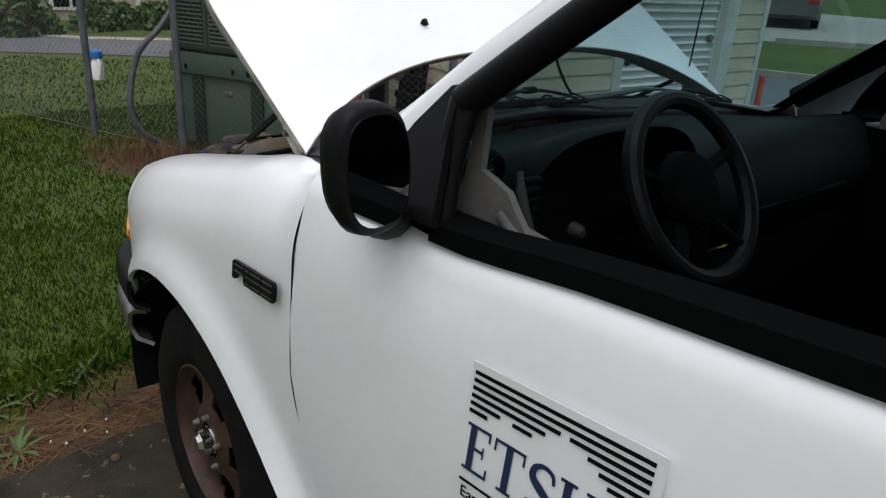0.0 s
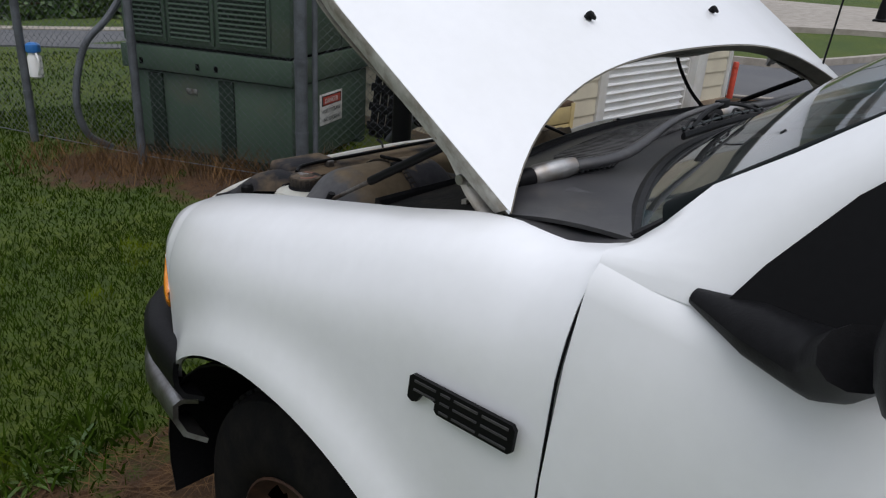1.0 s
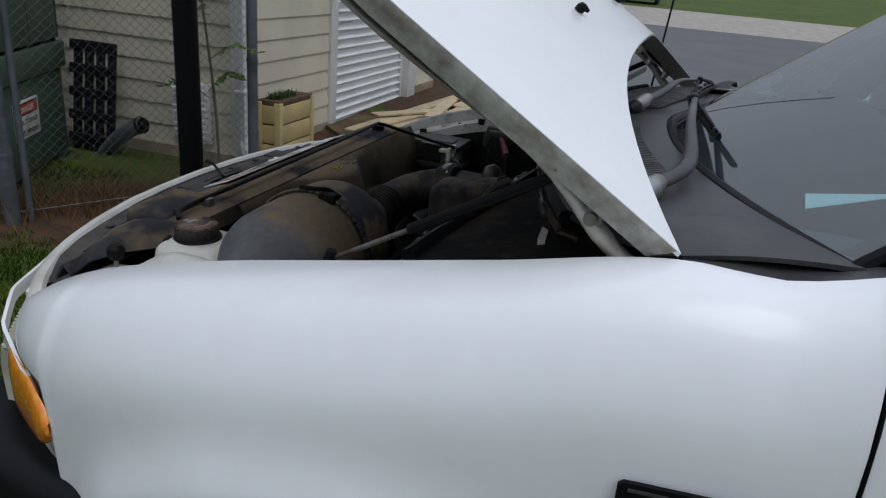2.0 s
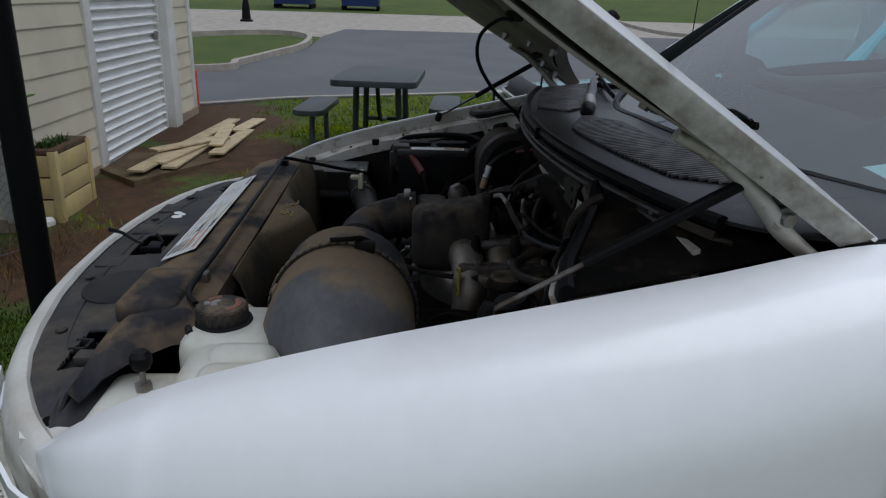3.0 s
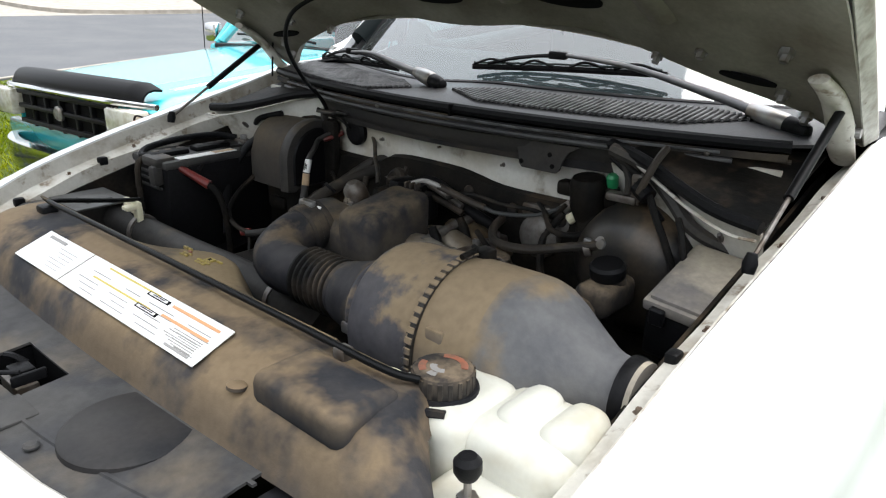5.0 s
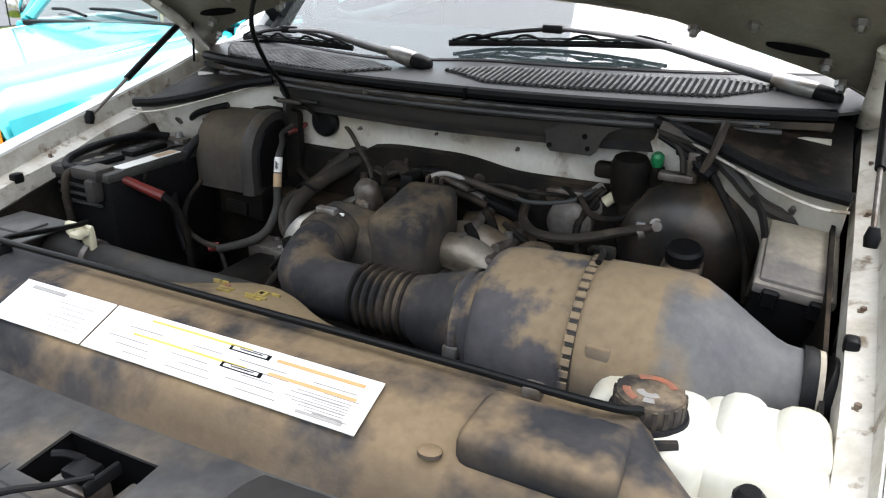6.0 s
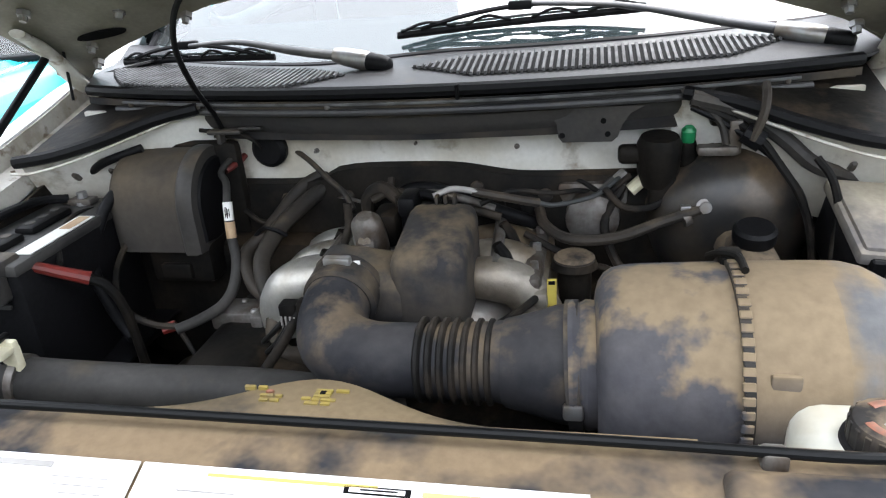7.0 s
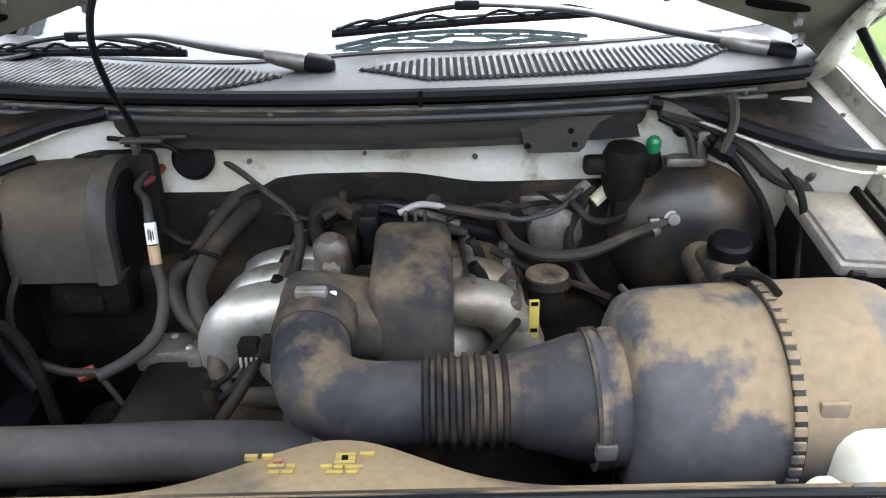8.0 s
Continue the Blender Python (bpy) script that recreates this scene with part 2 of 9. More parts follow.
M = dict(
    white=mat("white_paint", (0.78, 0.79, 0.80), 0.32, coat=0.6, color2=(0.74, 0.75, 0.75), scale=3, fine=0.012, fine_scale=40),
    white_old=mat("dirty_white_paint", (0.52, 0.50, 0.45), 0.45, color2=(0.34, 0.30, 0.24), scale=16, lo=0.45, hi=0.7, dust=(0.20, 0.155, 0.11), dust_lo=0.58, dust_hi=0.68, dust_scale=28, fine=0.06, bump=0.2),
    rim_paint=mat("worn_nose_rim_paint", (0.60, 0.585, 0.54), 0.4, color2=(0.46, 0.43, 0.37), scale=7, lo=0.48, hi=0.72, dust=(0.26, 0.19, 0.12), dust_lo=0.63, dust_hi=0.75, dust_scale=9, fine=0.04, bump=0.1),
    hem=mat("rusty_chalky_hem_paint", (0.46, 0.45, 0.41), 0.55, color2=(0.24, 0.215, 0.18), scale=26, detail=6, lo=0.40, hi=0.68, dust=(0.12, 0.085, 0.055), dust_lo=0.66, dust_hi=0.76, dust_scale=60, fine=0.1, bump=0.3, spec=0.2),
    cover_front=mat("grey_black_front_shield", (0.044, 0.044, 0.046), 0.55, color2=(0.062, 0.060, 0.058), scale=9, dust=(0.105, 0.088, 0.068), dust_lo=0.54, dust_hi=0.72, dust_scale=5.0, dust_up=0.9, fine=0.15, fine_scale=50, bump=0.1, bump_scale=300, spec=0.08),
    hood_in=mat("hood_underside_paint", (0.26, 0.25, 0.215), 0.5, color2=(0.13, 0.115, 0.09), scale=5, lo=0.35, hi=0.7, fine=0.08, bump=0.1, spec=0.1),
    fire=mat("firewall_white_paint", (0.62, 0.61, 0.57), 0.5, color2=(0.42, 0.38, 0.30), scale=5, lo=0.42, hi=0.68, dust=(0.2, 0.16, 0.11), dust_lo=0.58, dust_hi=0.75, dust_scale=14, fine=0.05, spec=0.2),
    black=mat("black_plastic", (0.0065, 0.0065, 0.0073), 0.45, fine=0.25, bump=0.12, bump_scale=400, spec=0.12),
    black_sat=mat("satin_black_trim", (0.0055, 0.0055, 0.006), 0.45, fine=0.1, spec=0.1),
    cowl=mat("grey_black_cowl_plastic", (0.034, 0.034, 0.037), 0.36, color2=(0.052, 0.051, 0.051), scale=7, dust=(0.08, 0.067, 0.052), dust_lo=0.60, dust_hi=0.78, dust_scale=16, fine=0.12, bump=0.1, bump_scale=300, spec=0.28),
    dusty=mat("dusty_black_plastic", (0.016, 0.016, 0.018), 0.6, color2=(0.032, 0.030, 0.029), scale=9, dust=(0.13, 0.10, 0.066), dust_lo=0.44, dust_hi=0.60, dust_scale=6.5, dust_up=0.8, fine=0.09, fine_scale=70, bump=0.12, bump_scale=250, spec=0.06),
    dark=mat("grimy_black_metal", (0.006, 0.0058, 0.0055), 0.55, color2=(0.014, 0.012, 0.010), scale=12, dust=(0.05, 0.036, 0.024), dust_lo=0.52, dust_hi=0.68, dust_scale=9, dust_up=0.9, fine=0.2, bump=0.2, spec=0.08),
    cover=mat("dusty_radiator_cover", (0.026, 0.027, 0.031), 0.6, color2=(0.055, 0.051, 0.05), scale=9, dust=(0.185, 0.135, 0.084), dust_lo=0.43, dust_hi=0.55, dust_scale=5.0, dust_up=0.9, fine=0.09, fine_scale=70, bump=0.1, bump_scale=300, spec=0.06),
    can=mat("dusty_air_filter_shell", (0.058, 0.057, 0.064), 0.62, color2=(0.095, 0.09, 0.092), scale=10, dust=(0.215, 0.163, 0.105), dust_lo=0.46, dust_hi=0.54, dust_scale=8.5, dust_up=0.35, dust_dim_x=((-0.43, -0.46, 0.22), (-0.39, -0.31, -0.07), (-0.545, -0.60, -0.25)), fine=0.09, fine_scale=70, bump=0.08, bump_scale=200, spec=0.06),
    can_cone=mat("grey_air_filter_cone", (0.105, 0.105, 0.110), 0.62, color2=(0.15, 0.147, 0.145), scale=10, dust=(0.215, 0.163, 0.105), dust_lo=0.42, dust_hi=0.62, dust_scale=8.5, dust_up=0.35, dust_dim_x=((-0.545, -0.50, 0.35), (-0.57, -0.62, -0.3)), fine=0.09, fine_scale=70, bump=0.08, bump_scale=200, spec=0.06),
    # paler than the cowl: the sky's reflection is put into this grey
    slat=mat("grey_with_sky_sheen", (0.12, 0.12, 0.122), 0.42, color2=(0.05, 0.049, 0.05), scale=30, fine=0.15, spec=0.15),
    lid=mat("dust_greyed_lid", (0.14, 0.13, 0.125), 0.6, color2=(0.2, 0.18, 0.155), scale=12, dust=(0.42, 0.37, 0.29), dust_lo=0.38, dust_hi=0.6, dust_scale=7, dust_up=0.9, fine=0.08, spec=0.1),
    booster=mat("brown_streaked_black_enamel", (0.014, 0.014, 0.0145), 0.36, color2=(0.035, 0.028, 0.021), scale=14, dust=(0.12, 0.085, 0.052), dust_lo=0.48, dust_hi=0.62, dust_scale=8, dust_up=0.9, fine=0.15, bump=0.1),
    # blacker than the dash top: shade inside the cab is in this colour
    interior=mat("black_vinyl_with_shade", (0.0030, 0.0033, 0.0034), 0.7, fine=0.1, bump=0.1, bump_scale=500, spec=0.02),
    weld=mat("pewter_steel_bracket", (0.16, 0.15, 0.14), 0.5, metal=0.5, color2=(0.08, 0.06, 0.045), scale=25, fine=0.15, bump=0.2),
    rad_hose=mat("grey_dusted_rubber", (0.029, 0.028, 0.027), 0.55, color2=(0.055, 0.052, 0.049), scale=7, dust=(0.09, 0.072, 0.05), dust_lo=0.55, dust_hi=0.75, dust_scale=6, dust_up=0.9, fine=0.1, spec=0.15),
    trim_grey=mat("worn_grey_door_trim", (0.135, 0.13, 0.122), 0.6, color2=(0.09, 0.087, 0.083), scale=9, fine=0.08, spec=0.15),
    blower=mat("tan_dusted_blower_shell", (0.034, 0.033, 0.034), 0.6, color2=(0.052, 0.049, 0.046), scale=9, dust=(0.105, 0.082, 0.054), dust_lo=0.30, dust_hi=0.55, dust_scale=5, dust_up=1.0, fine=0.09, fine_scale=70, bump=0.1, bump_scale=250, spec=0.06),
    shroud=mat("dust_caked_shroud", (0.05, 0.046, 0.042), 0.7, color2=(0.08, 0.066, 0.05), scale=7, dust=(0.20, 0.15, 0.09), dust_lo=0.36, dust_hi=0.5, dust_scale=6, dust_up=0.9, fine=0.09, spec=0.06),
    hose_dust=mat("dusty_black_hose", (0.020, 0.0205, 0.024), 0.6, color2=(0.045, 0.043, 0.044), scale=8, dust=(0.115, 0.088, 0.060), dust_lo=0.46, dust_hi=0.58, dust_scale=11, dust_up=0.75, fine=0.09, fine_scale=70, bump=0.08, bump_scale=200, spec=0.08),
    dark_oval=mat("wiped_black_plastic", (0.02, 0.02, 0.022), 0.5, color2=(0.035, 0.033, 0.032), scale=8, fine=0.1, spec=0.1),
    rust=mat("rusty_bolt", (0.14, 0.09, 0.06), 0.6, metal=0.4, color2=(0.20, 0.17, 0.14), scale=60),
    rubber=mat("grimy_rubber_hose", (0.012, 0.0115, 0.011), 0.55, color2=(0.05, 0.040, 0.031), scale=11, lo=0.45, hi=0.7, fine=0.15, bump=0.1, bump_scale=150, spec=0.08),
    alu=mat("stained_cast_aluminium", (0.42, 0.40, 0.375), 0.42, metal=0.7, color2=(0.14, 0.10, 0.06), scale=7, lo=0.50, hi=0.70, fine=0.12, fine_scale=60, bump=0.25, bump_scale=140),
    alu_brown=mat("brown_stained_aluminium", (0.30, 0.27, 0.23), 0.5, metal=0.55, color2=(0.13, 0.095, 0.058), scale=7, lo=0.36, hi=0.58, fine=0.15, fine_scale=60, bump=0.25, bump_scale=140),
    wheel_vinyl=mat("smooth_black_wheel_vinyl", (0.0045, 0.0048, 0.0052), 0.45, fine=0.1, spec=0.14),
    box_dust=mat("mottled_dusty_intake_plastic", (0.032, 0.031, 0.033), 0.6, color2=(0.05, 0.047, 0.045), scale=9, dust=(0.125, 0.098, 0.066), dust_lo=0.40, dust_hi=0.60, dust_scale=15, dust_up=0.5, fine=0.09, fine_scale=70, bump=0.1, bump_scale=250, spec=0.06),
    print_red=mat("faded_red_print", (0.30, 0.10, 0.055), 0.55, color2=(0.18, 0.09, 0.06), scale=60),
    panel_dust=mat("dust_filmed_black_panel", (0.030, 0.029, 0.029), 0.5, color2=(0.05, 0.046, 0.042), scale=6, dust=(0.115, 0.092, 0.066), dust_lo=0.50, dust_hi=0.72, dust_scale=7, dust_up=0.9, fine=0.12, bump=0.1, bump_scale=250, spec=0.25),
    hose_brown=mat("brown_grimed_rubber", (0.024, 0.022, 0.020), 0.55, color2=(0.05, 0.040, 0.031), scale=9, lo=0.38, hi=0.65, dust=(0.10, 0.078, 0.054), dust_lo=0.55, dust_hi=0.72, dust_scale=14, dust_up=0.9, fine=0.12, bump=0.1, bump_scale=180, spec=0.2),
    arm_grey=mat("dark_grey_wiper_arm", (0.055, 0.055, 0.058), 0.4, metal=0.3, color2=(0.09, 0.088, 0.085), scale=12, fine=0.08, spec=0.3),
    alu_pale=mat("pale_cast_aluminium", (0.50, 0.49, 0.46), 0.42, metal=0.75, color2=(0.34, 0.30, 0.24), scale=9, lo=0.45, hi=0.7, dust=(0.16, 0.105, 0.055), dust_lo=0.60, dust_hi=0.75, dust_scale=10, fine=0.08, bump=0.15, bump_scale=300),
    lid_dark=mat("grey_filmed_battery_case", (0.028, 0.028, 0.029), 0.5, color2=(0.055, 0.053, 0.05), scale=8, fine=0.1, spec=0.25),
    plate_grey=mat("dusted_grey_plate", (0.10, 0.10, 0.098), 0.5, color2=(0.055, 0.053, 0.05), scale=14, dust=(0.20, 0.175, 0.14), dust_lo=0.6, dust_hi=0.75, dust_scale=12, fine=0.1, spec=0.2),
    print_yellow=mat("faded_yellow_print", (0.30, 0.225, 0.05), 0.6, color2=(0.2, 0.15, 0.06), scale=60),
    dirt_slab=mat("dirt_covered_concrete", (0.13, 0.095, 0.055), 0.9, color2=(0.07, 0.048, 0.028), scale=5, fine=0.2, bump=0.4, bump_scale=70, spec=0.15),
    tan_tape=mat("tan_printed_tape", (0.50, 0.36, 0.22), 0.5, color2=(0.36, 0.24, 0.14), scale=40),
    steel=mat("dull_steel", (0.35, 0.35, 0.35), 0.4, metal=0.8, color2=(0.2, 0.17, 0.14), scale=30, fine=0.1),
    bumper_metal=mat("scuffed_bumper_metal", (0.28, 0.28, 0.28), 0.35, metal=0.9, color2=(0.16, 0.15, 0.14), scale=12, fine=0.1),
    chrome=mat("chrome", (0.75, 0.75, 0.76), 0.12, metal=1.0, fine=0.03),
    tank=mat("yellowed_white_tank_plastic", (0.60, 0.59, 0.52), 0.4, color2=(0.44, 0.39, 0.28), scale=10, lo=0.5, hi=0.75, fine=0.03, coat=0.1),
    cap=mat("dusty_black_cap", (0.03, 0.028, 0.027), 0.55, dust=(0.17, 0.13, 0.09), dust_lo=0.40, dust_hi=0.56, dust_scale=20, dust_up=0.95, fine=0.15, spec=0.1),
    label=mat("white_label_paper", (0.74, 0.74, 0.72), 0.45, color2=(0.6, 0.57, 0.5), scale=12, lo=0.55, hi=0.8),
    yellow=mat("yellow_print", (0.55, 0.44, 0.09), 0.5),
    orange=mat("orange_print", (0.62, 0.30, 0.13), 0.5),
    # black for print, and painted in for the shade of holes, slots and gaps
    ink_and_shade=mat("black_print_and_shade", (0.004, 0.004, 0.0045), 0.7, fine=0.1, spec=0.06),
    navy=mat("navy_blue_print", (0.012, 0.02, 0.07), 0.4),
    amber=mat("amber_lens", (0.75, 0.22, 0.01), 0.15, coat=0.8, color2=(0.85, 0.32, 0.02), scale=90),
    lens=mat("clear_ribbed_lens", (0.55, 0.54, 0.46), 0.12, coat=0.9, color2=(0.4, 0.38, 0.3), scale=20),
    tyre=mat("tyre_rubber", (0.006, 0.006, 0.0063), 0.8, color2=(0.011, 0.010, 0.009), scale=20, fine=0.15, bump=0.2, spec=0.08),
    rim=mat("rusty_steel_wheel", (0.030, 0.014, 0.009), 0.6, metal=0.2, color2=(0.06, 0.026, 0.015), scale=18, fine=0.2, bump=0.15),
    glass=glass("windscreen_glass", (0.46, 0.72, 0.76), 0.045, 0.15),
    side_glass=glass("side_glass", (0.72, 0.8, 0.78), 0.04),
    mirror=mat("mirror_glass", (0.8, 0.82, 0.83), 0.02, metal=1.0),
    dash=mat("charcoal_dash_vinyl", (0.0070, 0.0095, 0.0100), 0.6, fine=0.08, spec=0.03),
    greyp_dark=mat("worn_mid_grey_plastic", (0.05, 0.052, 0.052), 0.5, fine=0.1, spec=0.2),
    greyp=mat("light_grey_trim_plastic", (0.30, 0.285, 0.27), 0.5, color2=(0.22, 0.21, 0.2), scale=8, fine=0.05),
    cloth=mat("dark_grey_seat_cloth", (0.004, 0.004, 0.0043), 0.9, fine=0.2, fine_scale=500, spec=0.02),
    teal=mat("teal_paint", (0.03, 0.42, 0.47), 0.25, coat=0.9, color2=(0.03, 0.37, 0.42), scale=3),
    red=mat("red_cable", (0.15, 0.014, 0.010), 0.5, color2=(0.06, 0.014, 0.011), scale=20, fine=0.1),
    redpost=mat("red_post_paint", (0.55, 0.06, 0.025), 0.5, color2=(0.4, 0.05, 0.03), scale=20),
    green_cap=mat("green_plastic_cap", (0.015, 0.2, 0.075), 0.35),
    cream=mat("cream_plastic", (0.62, 0.58, 0.42), 0.5, fine=0.05),
    gen=mat("green_generator_paint", (0.066, 0.105, 0.076), 0.5, color2=(0.080, 0.120, 0.086), scale=2.5, fine=0.06, dust=(0.11, 0.115, 0.085), dust_lo=0.58, dust_hi=0.8, dust_scale=1.7, spec=0.25),
    # darker copy of the generator green, holding the shade of its recesses
    gen_dark=mat("green_darkened_for_shade", (0.020, 0.034, 0.024), 0.6, fine=0.1, spec=0.2),
    galv=mat("weathered_galvanised_steel", (0.12, 0.13, 0.145), 0.55, metal=0.3, color2=(0.08, 0.087, 0.095), scale=10, fine=0.12),
    siding=mat("cream_vinyl_siding", (0.60, 0.55, 0.42), 0.55, color2=(0.53, 0.48, 0.37), scale=2.5, fine=0.03, vary=0.03),
    trimw=mat("white_trim", (0.72, 0.72, 0.70), 0.5, color2=(0.62, 0.61, 0.57), scale=5),
    rollup=mat("white_roll_up_door", (0.74, 0.75, 0.75), 0.4, color2=(0.66, 0.66, 0.64), scale=3, fine=0.02),
    brickbase=mat("tan_foundation_stucco", (0.34, 0.27, 0.19), 0.85, color2=(0.24, 0.18, 0.12), scale=5, fine=0.15, bump=0.4),
    planter=mat("yellow_painted_wood", (0.50, 0.39, 0.17), 0.6, color2=(0.42, 0.33, 0.16), scale=7, fine=0.06, vary=0.04),
    soil=mat("potting_soil", (0.06, 0.035, 0.02), 0.95, color2=(0.1, 0.06, 0.03), scale=30, bump=0.6),
    plank=mat("weathered_pine_board", (0.50, 0.40, 0.24), 0.7, color2=(0.38, 0.3, 0.18), scale=9, fine=0.1, vary=0.12),
    picnic=mat("dark_green_coated_metal", (0.012, 0.020, 0.020), 0.4, color2=(0.02, 0.03, 0.03), scale=12, fine=0.1),
    blue=mat("blue_bin_paint", (0.012, 0.03, 0.12), 0.5, color2=(0.02, 0.04, 0.15), scale=4),
    asphalt=mat("asphalt", (0.085, 0.088, 0.094), 0.85, color2=(0.105, 0.106, 0.11), scale=0.8, fine=0.15, fine_scale=90, bump=0.4, bump_scale=120),
    concrete=mat("concrete", (0.33, 0.30, 0.26), 0.85, color2=(0.25, 0.225, 0.19), scale=4, fine=0.12, bump=0.35, bump_scale=80),
    slab=mat("stained_concrete_slab", (0.034, 0.028, 0.018), 0.9, color2=(0.016, 0.013, 0.008), scale=6, dust=(0.13, 0.11, 0.075), dust_lo=0.63, dust_hi=0.69, dust_scale=22, fine=0.3, fine_scale=160, bump=0.6, bump_scale=70, spec=0.2),
    leaf=mat("leaf_green", (0.03, 0.075, 0.008), 0.55, color2=(0.06, 0.10, 0.012), scale=5, vary=0.15),
    # dark green put in from x = 3.2 down dims the near lawn by colour
    grass=mat("grass_blades", (0.12, 0.18, 0.004), 0.9, color2=(0.25, 0.275, 0.008), scale=0.7, lo=0.35, hi=0.7, dust=(0.024, 0.046, 0.003), dust_lo=0.50, dust_hi=0.72, dust_scale=3.0, dust_dim_x=((3.2, 1.6, 0.31),), spec=0.05),
    straw=mat("dry_straw", (0.15, 0.076, 0.021), 0.8, color2=(0.055, 0.027, 0.009), scale=6),
    bark=mat("thin_bark", (0.12, 0.09, 0.06), 0.9, fine=0.2),
    far_wall=mat("distant_tan_wall", (0.38, 0.33, 0.25), 0.8, color2=(0.33, 0.28, 0.2), scale=1),
    roofing=mat("grey_shingles", (0.12, 0.11, 0.1), 0.9, fine=0.2, fine_scale=10),
    carpaint=mat("pewter_car_paint", (0.16, 0.15, 0.14), 0.3, metal=0.4, coat=0.8),
    tail=mat("red_tail_lens", (0.35, 0.02, 0.02), 0.2, coat=0.6),
)


# ---- builders ----
def part(name, bm, material, parent=None, label="", sharp=35):
    """Links a bmesh as one mesh object, under a thing or a part of it."""
    bmesh.ops.recalc_face_normals(bm, faces=bm.faces)
    me = bpy.data.meshes.new(name)
    bm.to_mesh(me)
    bm.free()
    me.materials.append(M[material])
    me.polygons.foreach_set("use_smooth", [True] * len(me.polygons))
    me.set_sharp_from_angle(angle=radians(sharp))
    ob = new(name, me)
    if parent:
        ob.parent = parent
        if parent.parent is None:
            ob.matrix_parent_inverse = parent.matrix_basis.inverted()
    return tagged(ob, label) if label else ob


def thing(name, label, category, base=(0, 0, 0), group="", kind=""):
    ob = new(name)
    ob.empty_display_size = 0.2
    ob.location = base
    return tagged(ob, label, category, group, kind)


def join(*bms):
    """One bmesh out of several."""
    out = bms[0]
    for b in bms[1:]:
        me = bpy.data.meshes.new("tmp")
        b.to_mesh(me)
        out.from_mesh(me)
        bpy.data.meshes.remove(me)
        b.free()
    return out


def box(x0, x1, y0, y1, z0, z1, r=0.0, seg=2, m=None):
    bm = bmesh.new()
    bmesh.ops.create_cube(bm, size=1)
    bmesh.ops.transform(bm, verts=bm.verts, matrix=Matrix.Translation(((x0 + x1) / 2, (y0 + y1) / 2, (z0 + z1) / 2)) @ Matrix.Diagonal((abs(x1 - x0), abs(y1 - y0), abs(z1 - z0), 1)))
    if r:
        bmesh.ops.bevel(bm, geom=bm.edges[:], offset=min(r, 0.49 * min(abs(x1 - x0), abs(y1 - y0), abs(z1 - z0))), segments=seg, profile=0.5, affect="EDGES")
    if m:
        bmesh.ops.transform(bm, verts=bm.verts, matrix=m)
    return bm


def loft(rings, closed=True, cap=True):
    """A skin over rings of equally many points."""
    bm = bmesh.new()
    vs = [[bm.verts.new(p) for p in r] for r in rings]
    n = len(rings[0])
    for a, b in zip(vs, vs[1:]):
        for i in range(n if closed else n - 1):
            j = (i + 1) % n
            bm.faces.new((a[i], a[j], b[j], b[i]))
    if cap and closed:
        bm.faces.new(vs[0][::-1])
        bm.faces.new(vs[-1])
    return bm


def spline(pts, n=6):
    """Points of a smooth curve through pts."""
    p = [Vector(q) for q in pts]
    if len(p) < 3:
        return p
    p = [2 * p[0] - p[1]] + p + [2 * p[-1] - p[-2]]
    out = []
    for a, b, c, d in zip(p, p[1:], p[2:], p[3:]):
        for i in range(n):
            t = i / n
            out.append(0.5 * (2 * b + (c - a) * t + (2 * a - 5 * b + 4 * c - d) * t * t + (3 * b - a - 3 * c + d) * t ** 3))
    return out + [p[-2]]


def tube(pts, r, seg=10, n=6, flat=1.0, up=None):
    """A hose or bar along a smooth curve; r: one radius or one for each point."""
    path = spline(pts, n) if n else [Vector(q) for q in pts]
    rs = [r] * len(path) if isinstance(r, (int, float)) else [float(v) for v in np.interp(np.linspace(0, len(r) - 1, len(path)), range(len(r)), r)]
    rings, side = [], None
    for i, p in enumerate(path):
        d = (path[min(i + 1, len(path) - 1)] - path[max(i - 1, 0)]).normalized()
        if side is None:
            side = d.cross(Vector(up) if up else (Vector((0, 0, 1)) if abs(d.z) < 0.9 else Vector((1, 0, 0)))).normalized()
        side = (side - d * side.dot(d)).normalized()
        top = d.cross(side)
        rings.append([p + rs[i] * (math.cos(a) * side + flat * math.sin(a) * top) for a in (2 * math.pi * k / seg for k in range(seg))])
    return loft(rings)


def lathe(a, b, prof, seg=32, cap=True):
    """A turned body between a and b: prof gives (share of the way, radius)."""
    a, b = Vector(a), Vector(b)
    d = b - a
    u = d.cross(Vector((0, 0, 1)) if abs(d.normalized().z) < 0.9 else Vector((1, 0, 0))).normalized()
    v = d.normalized().cross(u)
    return loft([[a + d * t + r * (math.cos(k) * u + math.sin(k) * v) for k in (2 * math.pi * i / seg for i in range(seg))] for t, r in prof], True, cap)


def sheet(f, us, vs, thick=0.0):
    """A curved panel: f(u, v) gives a point; thick: how far it reaches to its back."""
    bm = loft([[f(u, v) for v in vs] for u in us], closed=False)
    if thick:
        bmesh.ops.recalc_face_normals(bm, faces=bm.faces)
        bmesh.ops.solidify(bm, geom=bm.faces[:], thickness=thick)
    return bm


def prism(pts, z0, z1, r=0.0):
    """An outline in plan, raised from z0 to z1."""
    bm = loft([[(x, y, z0) for x, y in pts], [(x, y, z1) for x, y in pts]])
    if r:
        top = [e for e in bm.edges if all(v.co.z > (z0 + z1) / 2 for v in e.verts)]
        bmesh.ops.bevel(bm, geom=top, offset=r, segments=2, profile=0.5, affect="EDGES")
